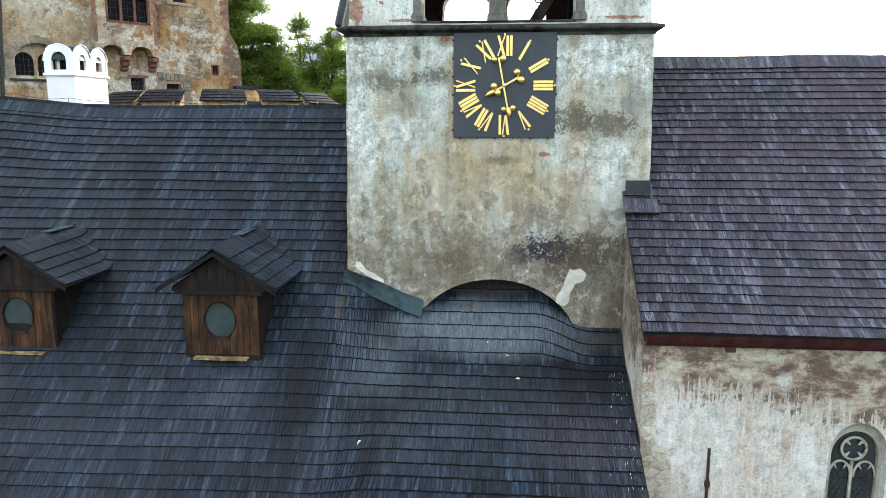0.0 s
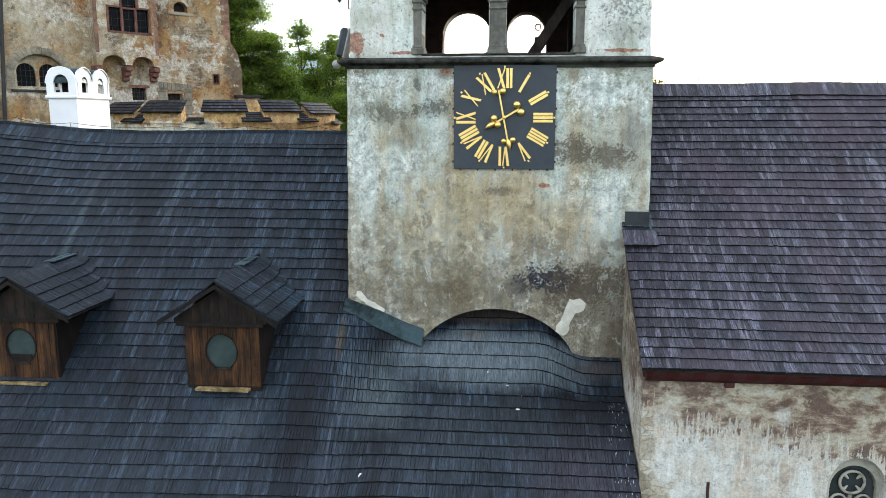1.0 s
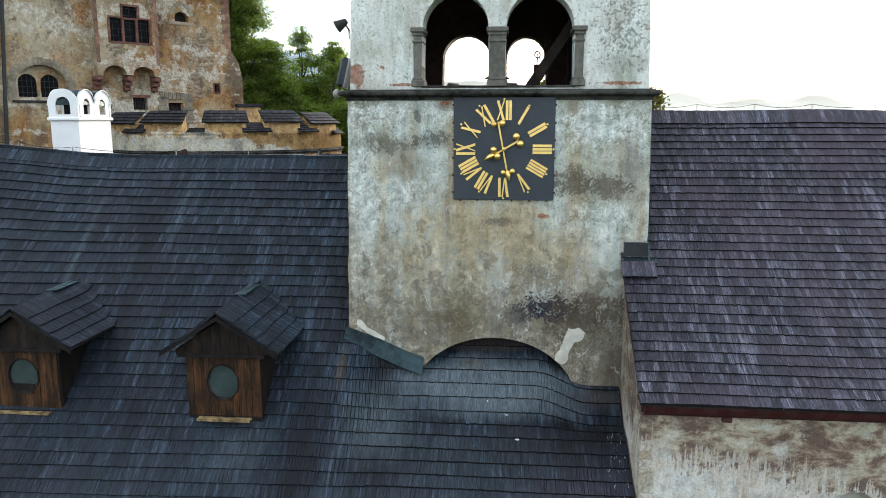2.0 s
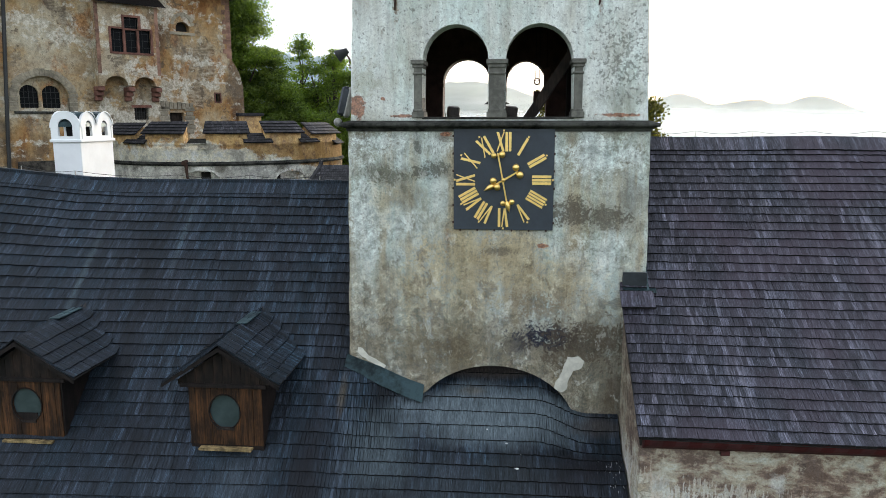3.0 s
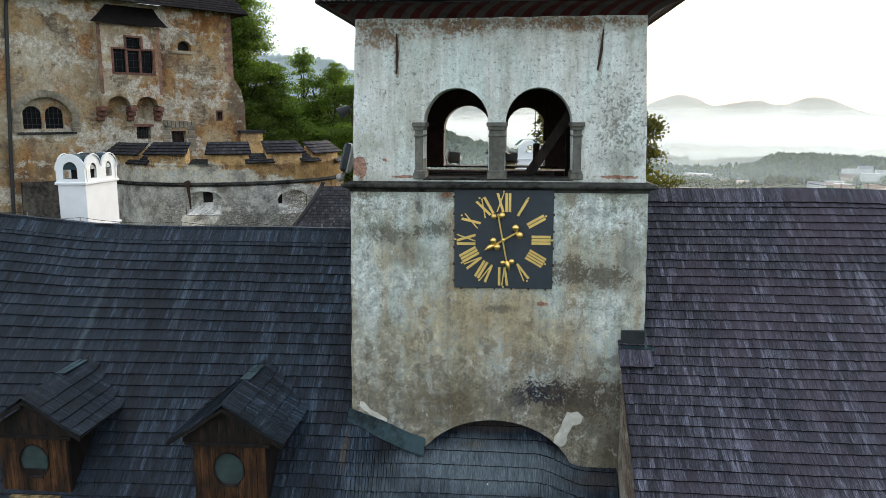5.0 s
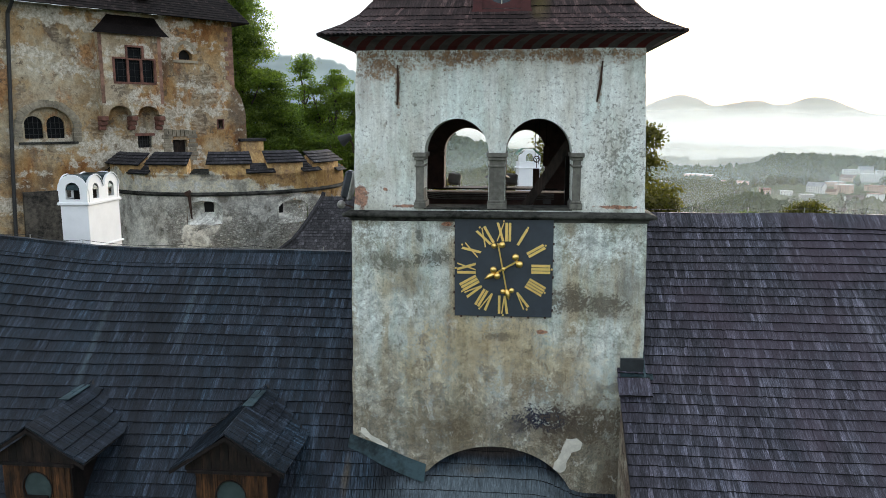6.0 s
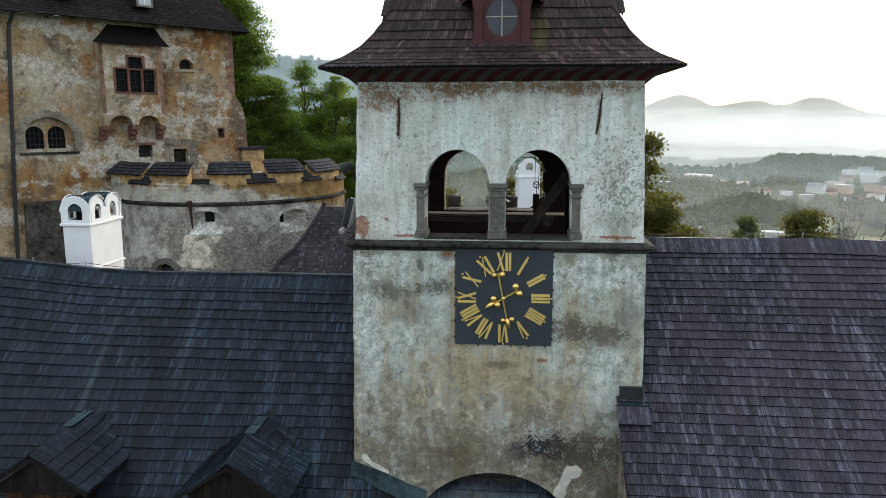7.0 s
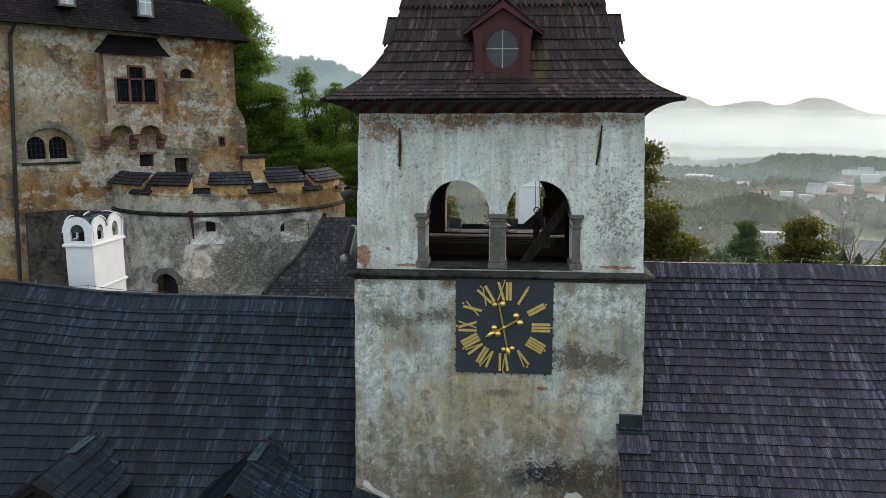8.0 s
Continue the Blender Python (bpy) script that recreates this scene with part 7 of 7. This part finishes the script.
# ---- white droppings and lime drips on the apron ----
def build_droppings():
    t = thing("bird_droppings", W, "white bird droppings and lime drips on the shingles", "droppings", kind="stuff")
    rng = random.Random(77)
    bm = bmesh.new()
    spots = [(-1.45, 0.12, 0.045, 0.10), (-1.50, -0.6, 0.02, 0.04), (1.10, 2.75, 0.02, 0.02), (1.56, 2.45, 0.04, 0.02), (1.9, 2.2, 0.03, 0.02), (1.8, 1.85, 0.05, 0.03), (2.4, 1.6, 0.02, 0.03), (0.9, 1.95, 0.02, 0.02), (2.8, 1.9, 0.015, 0.02), (2.3, 2.9, 0.02, 0.02)]
    for i in range(150):
        spots.append((4.17 - abs(rng.gauss(0, 0.26)), rng.uniform(-1.8, 2.2), rng.uniform(0.0025, 0.0055), rng.uniform(0.01, 0.07)))
    for u, s, a, b in spots:
        p = Vector(hall_roof(u, s))
        q = (Vector(hall_roof(u, s + 0.2)) - p).normalized()
        x = Vector((1, 0, 0))
        n = x.cross(q)
        ring = [bm.verts.new(p + n * 0.05 + x * a * math.cos(k) * rng.uniform(0.7, 1.2) + q * b * math.sin(k) * rng.uniform(0.7, 1.2)) for k in np.linspace(0, 2 * math.pi, 9)[:-1]]
        bm.faces.new(ring)
    part("drop", bm, LIME, t, kind="stuff")


build_droppings()


# ---- a second white chimney, seen through the belfry ----
def build_far_chimney():
    c = thing("far_chimney", pose(5.75, 58, 0, 0, 0, 4), "whitewashed chimney with a green copper cap beyond the tower", "chimney")
    part("shaft", boxed(0, 1.7, 0, 1.5, 2, 13.0, 0.02), WHITE, c)
    part("band", boxed(-0.08, 1.78, -0.08, 1.58, 12.5, 12.65, 0.03), WHITE, c)
    part("head", slab(bmesh.new(), [(0, 13.0), (1.7, 13.0), (1.7, 13.5), (1.4, 13.7), (1.1, 14.0), (0.6, 14.0), (0.3, 13.7), (0, 13.5)], [arch(0.55, 1.15, 13.05, 13.4, 0.3)], 0, 0.3), WHITE, c)
    part("cap", sheet([[(-0.1, 0.3, 13.6), (0.4, 0.3, 14.05), (1.3, 0.3, 14.05), (1.8, 0.3, 13.6)], [(-0.1, 1.5, 13.6), (0.4, 1.5, 14.05), (1.3, 1.5, 14.05), (1.8, 1.5, 13.6)]], 0.06), plain("green_copper", (0.06, 0.20, 0.15), 0.6), c, "green copper cap")
    r = thing("far_roof", pose(-3, 50, -0.35), "dark shingle roof of a lower castle building", "building")
    part("roof", sheet([[(-2, 0, 6.2), (16, 0, 6.2)], [(-2, 6, 10.2), (16, 6, 10.2)]], 0.15), SH_FAR, r)
    part("roof", sheet([[(-2, 12, 6.2), (16, 12, 6.2)], [(-2, 6, 10.2), (16, 6, 10.2)]], 0.15), SH_FAR, r)
    part("cross_roof", sheet([[(7.6, -1.0, 5.5), (13.0, -1.0, 5.5)], [(8.0, 2.0, 10.3), (12.4, 2.0, 14.3)]], 0.15), SH_FAR, r, "steep cross roof with a slanting verge")
    part("wall", boxed(-1.6, 15.6, 0.5, 11.5, -4, 6.4), NAVE, r)


build_far_chimney()


# ================= the valley: houses, woods, mist =================
PANE_H = glass_mat("house_window_glass", (0.13, 0.14, 0.15), 0.3)
WALL_W = plain("pale_house_wall", (0.60, 0.60, 0.57), 0.9, grain=0.3, vary=0.08)
WALL_P = plain("pink_house_wall", (0.50, 0.36, 0.29), 0.9, grain=0.3, vary=0.08)
WALL_G = plain("grey_house_wall", (0.27, 0.27, 0.26), 0.9, grain=0.3, vary=0.1)
ROOF_R = plain("tile_roof", (0.20, 0.10, 0.075), 0.85, grain=0.5)
ROOF_G = plain("pale_sheet_roof", (0.40, 0.42, 0.43), 0.8, grain=0.3, spec=0.15)
ROOF_S = plain("grey_slate_roof", (0.19, 0.195, 0.20), 0.7, grain=0.5)
ROOF_D = plain("dark_house_roof", (0.09, 0.075, 0.07), 0.85, grain=0.5)


def build_house(x, y, w, d, h, yaw, wall, roof, gable, label):
    """A house on the valley floor: walls, roof and rows of windows."""
    w, d, yaw = w * 0.74, d * 0.9, yaw + 70 * noise.noise((x * 0.37, y * 0.21, 0.5))
    z = min(terrain(x + i * w / 2, y + j * d / 2) for i in (-1, 1) for j in (-1, 1))
    t = thing("house", pose(x, y, z, 0, 0, yaw), label, "house", "houses in the valley")
    part("wall", boxed(-w / 2, w / 2, -d / 2, d / 2, -2, h), wall, t)
    if gable:
        r = d * 0.38
        part("gable", slab(bmesh.new(), [(-d / 2, h), (d / 2, h), (0, h + r)], [], -w / 2, w / 2), wall, t).matrix_local = Matrix(((0, 1, 0, 0), (1, 0, 0, 0), (0, 0, 1, 0), (0, 0, 0, 1)))
        for s in (-1, 1):
            part("roof", sheet([[(-w / 2 - 0.5, s * (d / 2 + 0.5), h - 0.3), (w / 2 + 0.5, s * (d / 2 + 0.5), h - 0.3)], [(-w / 2 - 0.5, 0, h + r + 0.1), (w / 2 + 0.5, 0, h + r + 0.1)]], 0.3), roof, t)
    else:
        part("roof", boxed(-w / 2 - 0.4, w / 2 + 0.4, -d / 2 - 0.4, d / 2 + 0.4, h, h + 0.5), roof, t)
    for f in range(max(1, int(h // 3))):
        n = max(2, int(w // 3.5))
        for i in range(n):
            c = -w / 2 + w * (i + 0.5) / n
            part("window", boxed(c - 0.7, c + 0.7, -d / 2 - 0.06, -d / 2 + 0.05, 1.0 + 3 * f, 2.4 + 3 * f), PANE_H, t)
    return t


HOUSES = (
    (580, 1155, 34, 17, 12, -40, WALL_W, ROOF_G, 1, "white gabled house with a pale roof"), (625, 1159, 32, 16, 13, -28, WALL_P, ROOF_G, 0, "pinkish block with a flat roof"),
    (710, 1301, 32, 16, 9, -28, WALL_W, ROOF_G, 0, "white flat-roofed house on the hillside"), (735, 1297, 30, 15, 9, -35, WALL_W, ROOF_G, 1, "white villa with a low pale gable"),
    (709, 1235, 39, 18, 14, -29, WALL_W, ROOF_G, 0, "large white flat-roofed block with rows of windows"), (637, 1210, 36, 18, 8, -27, WALL_P, ROOF_G, 0, "ochre terrace with pale roof"),
    (678, 1159, 45, 18, 10, -30, WALL_P, ROOF_R, 0, "long terrace with reddish roof"), (678, 1248, 28, 14, 7, -20, WALL_P, ROOF_R, 1, "house with a red tile roof on the slope"),
    (527, 1076, 24, 12, 11, -26, WALL_G, ROOF_G, 0, "pale low block among trees"), (492, 1136, 21, 10, 7, -23, WALL_P, ROOF_R, 1, "house with a pinkish roof behind the wood"),
    (520, 1126, 23, 11, 7, -24, WALL_W, ROOF_G, 0, "low white house behind the wood"), (512, 949, 17, 9, 7, -15, WALL_W, ROOF_D, 1, "white house with a dark brown roof"),
    (605, 1091, 35, 17, 4, -35, WALL_W, ROOF_D, 1, "low house under a steep dark roof"), (636, 1090, 27, 14, 12, -30, WALL_W, ROOF_R, 0, "white block at the town's edge"),
    (494, 1435, 77, 24, 10, -19, WALL_P, ROOF_G, 0, "long low warehouse with a pale roof"), (515, 1318, 65, 18, 8, -21, WALL_P, ROOF_R, 0, "long row of red-brown houses"),
    (376, 1258, 30, 15, 10, -16, WALL_W, ROOF_G, 0, "pale distant building with a flat roof"), (275, 615, 24, 12, 21, -24, WALL_G, ROOF_G, 0, "grey block of flats with a pale roof"),
    (275, 770, 24, 11, 4, -19, WALL_W, ROOF_G, 0, "low white shed with a pale roof"), (262, 757, 20, 9, 3, -19, WALL_W, ROOF_G, 0, "low shed with a white roof"),
    (360, 613, 31, 20, 7, -45, WALL_G, ROOF_S, 1, "grey house under a wide grey roof"), (325, 578, 18, 9, 5, -29, WALL_P, ROOF_R, 1, "low house with a reddish roof"),
    (753, 1277, 27, 14, 9, -30, WALL_W, ROOF_G, 0, "white house at the top of the slope"), (598, 1146, 24, 12, 5, -27, WALL_P, ROOF_R, 1, "small house with a red roof"),
    (477, 952, 16, 9, 4, -26, WALL_P, ROOF_R, 1, "small pink house among trees"),
)
for hs in HOUSES:
    build_house(*hs)


def build_forest():
    """Woods in the valley: lumpy crowns, thick on the knolls, open in the town."""
    rng = random.Random(21)
    balls = []
    for level in (1, 2):
        bm = bmesh.new()
        bmesh.ops.create_icosphere(bm, subdivisions=level, radius=1.0)
        balls.append((np.array([v.co[:] for v in bm.verts]), np.array([[v.index for v in f.verts] for f in bm.faces])))
        bm.free()
    spots = []
    tries = 0
    while len(spots) < 13000 and tries < 200000:
        tries += 1
        a = rng.uniform(-20, 34)
        r = 280 * (2600 / 280) ** (rng.random() ** 0.8)
        x, y = r * math.sin(radians(a)), r * math.cos(radians(a))
        m = noise.noise((x * 0.006, y * 0.006, 11.0)) + 0.4 * noise.noise((x * 0.02, y * 0.02, 2.0))
        wood = m > 0.0
        if -2 < a < 6 and 760 < r < 960:
            wood = False  # an open meadow
        if 19.2 < a < 26.4 and 830 < r < 1010:
            wood = True
        if 21.8 < a and 1340 < r < 1800:
            wood = True
        if a < 12 and r > 960:
            wood = m > -0.3
        if 27 < a and 1010 < r < 1330:
            wood = m > 0.12
        if 26.5 < a < 32 and 480 < r < 900:
            wood = m > 0.3
        if 14 < a < 22 and 640 < r < 830:
            wood = m > 0.05
        if 14 < a < 22 and 1500 < r < 1900:
            wood = m > -0.2
        if not wood or any((x - q[0]) ** 2 + (y - q[1]) ** 2 < (max(q[2], q[3]) * 0.7 + 6) ** 2 for q in HOUSES):
            continue
        # nothing stands in front of the houses that the valley shows
        if any(abs(math.degrees(math.atan2(q[0], q[1])) - a) < math.degrees(q[2] * 0.4 / math.hypot(q[0], q[1])) and 0 < math.hypot(q[0], q[1]) - r < 55 for q in HOUSES):
            continue
        spots.append((x, y, r))
    verts, faces, k = [], [], 0
    rg = np.random.RandomState(3)
    for x, y, r in spots:
        h = rng.uniform(10, 18)
        w = h * rng.uniform(0.36, 0.58)
        bv, bf = balls[1 if r < 1300 else 0]
        if rng.random() < 0.05:
            w, h = h * 0.2, h * 1.3
        off = rng.uniform(0, 100)
        lump = np.array([[noise.noise((q[0] * 1.7 + off, q[1] * 1.7, q[2] * 1.7))] for q in bv])
        v = bv * (1 + 0.45 * lump + 0.09 * rg.normal(size=(len(bv), 1)))
        taper_ = 1 - 0.35 * np.clip(v[:, 2:3], 0, 1)
        v = v * np.array([w, w, h * 0.55]) * np.concatenate([taper_, taper_, np.ones_like(taper_)], 1)
        verts.append(v + np.array([x, y, terrain(x, y) + h * 0.45]))
        faces.append(bf + k)
        k += len(bv)
    me = bpy.data.meshes.new("forest")
    me.from_pydata(np.concatenate(verts).tolist(), [], np.concatenate(faces).tolist())
    kf = Mat("forest_leaves", 0.95, spec=0.1)
    c = kf.mix(0.5, kf.ramp(kf.piece(), [(0.0, (0.022, 0.036, 0.015)), (1.0, (0.062, 0.080, 0.032))]), kf.ramp(kf.noise(0.35, 5), [(0.4, (0.014, 0.022, 0.010)), (0.6, (0.072, 0.09, 0.038))]))
    kf.colour(c)
    kf.bump(kf.noise(0.6, 5), 1.0, 1.2)
    tagged(link("forest", me, kf.m), "woods and hedges of the misty valley", "forest", kind="stuff")


build_forest()


def build_mist():
    """Banks of evening mist standing one behind the other in the valley; they scatter the sky's light."""
    radii = (650, 950, 1350, 1850, 2450, 3150, 3850)
    for i, r in enumerate(radii):
        seed = 1.0 + i
        amount = (0.16, 0.14, 0.18, 0.30, 0.50, 0.66, 0.50)[i]
        z1, fade, z0 = -45 + 0.065 * r, 60 + 0.05 * r, -130
        if i in (4, 5):
            z1, fade = 17 + 0.020 * r, 0.030 * r
        if i == 6:
            z1, fade = 420, 300
        k = Mat("mist_%d" % (i + 1), 1.0)
        z = k.node("SeparateXYZ", Vector=k.pos).outputs["Z"]
        n = k.noise(1.0, 5, 0.55, k.scaled(k.pos, (0.0011, 0.0011, 0.006), (seed, seed, seed)))
        top = k.math("ADD", z, k.math("MULTIPLY", k.math("SUBTRACT", n, 0.5), 0.07 * r))
        f = k.node("MapRange", Value=top, From_Min=z1, From_Max=z1 - fade, To_Min=0.0, To_Max=1.0)
        f.interpolation_type = "SMOOTHSTEP"
        a = k.math("MULTIPLY", f.outputs[0], amount)
        if i == 2:
            # blue haze hangs higher before the wooded hill
            side = k.node("MapRange", Value=k.node("SeparateXYZ", Vector=k.pos).outputs["X"], From_Min=-40.0, From_Max=-150.0, To_Min=0.0, To_Max=0.38).outputs[0]
            a = k.math("MAXIMUM", a, side)
        cl = k.node("TexNoise", Vector=k.scaled(k.pos, (0.002, 0.002, 0.012), (seed * 3, 2, 1)), Scale=1.0, Detail=4.0)
        a = k.math("MULTIPLY", a, k.node("MapRange", Value=cl.outputs["Fac"], From_Min=0.3, From_Max=0.65, To_Min=0.75, To_Max=1.15).outputs[0])
        di = k.node("BsdfDiffuse", Color=(0.70, 0.90, 1.0, 1) if i == 2 else (0.93, 0.975, 0.97, 1))
        tr = k.node("BsdfTranslucent", Color=(0.70, 0.90, 1.0, 1) if i == 2 else (0.93, 0.975, 0.97, 1))
        both = k.node("MixShader", Fac=0.5)
        k.put(both.inputs[1], di.outputs[0])
        k.put(both.inputs[2], tr.outputs[0])
        cle = k.node("BsdfTransparent")
        out = k.node("MixShader", Fac=a)
        k.put(out.inputs[1], cle.outputs[0])
        k.put(out.inputs[2], both.outputs[0])
        k.put(k.t.nodes["Material Output"].inputs["Surface"], out.outputs[0])
        angs = np.arange(-70, 71, 3.5)
        bm = sheet([[(r * math.sin(radians(q)), r * math.cos(radians(q)), zz) for q in angs] for zz in np.linspace(z0, max(z1 + 0.05 * r, 240), 5)])
        me = bpy.data.meshes.new("mist_bank")
        bm.to_mesh(me)
        bm.free()
        me.shade_smooth()
        ob = link("mist_bank", me, k.m)
        ob.visible_shadow = False
        tagged(ob, "thin bank of pale evening mist over the valley", "mist", "mist banks", kind="structure")


build_mist()
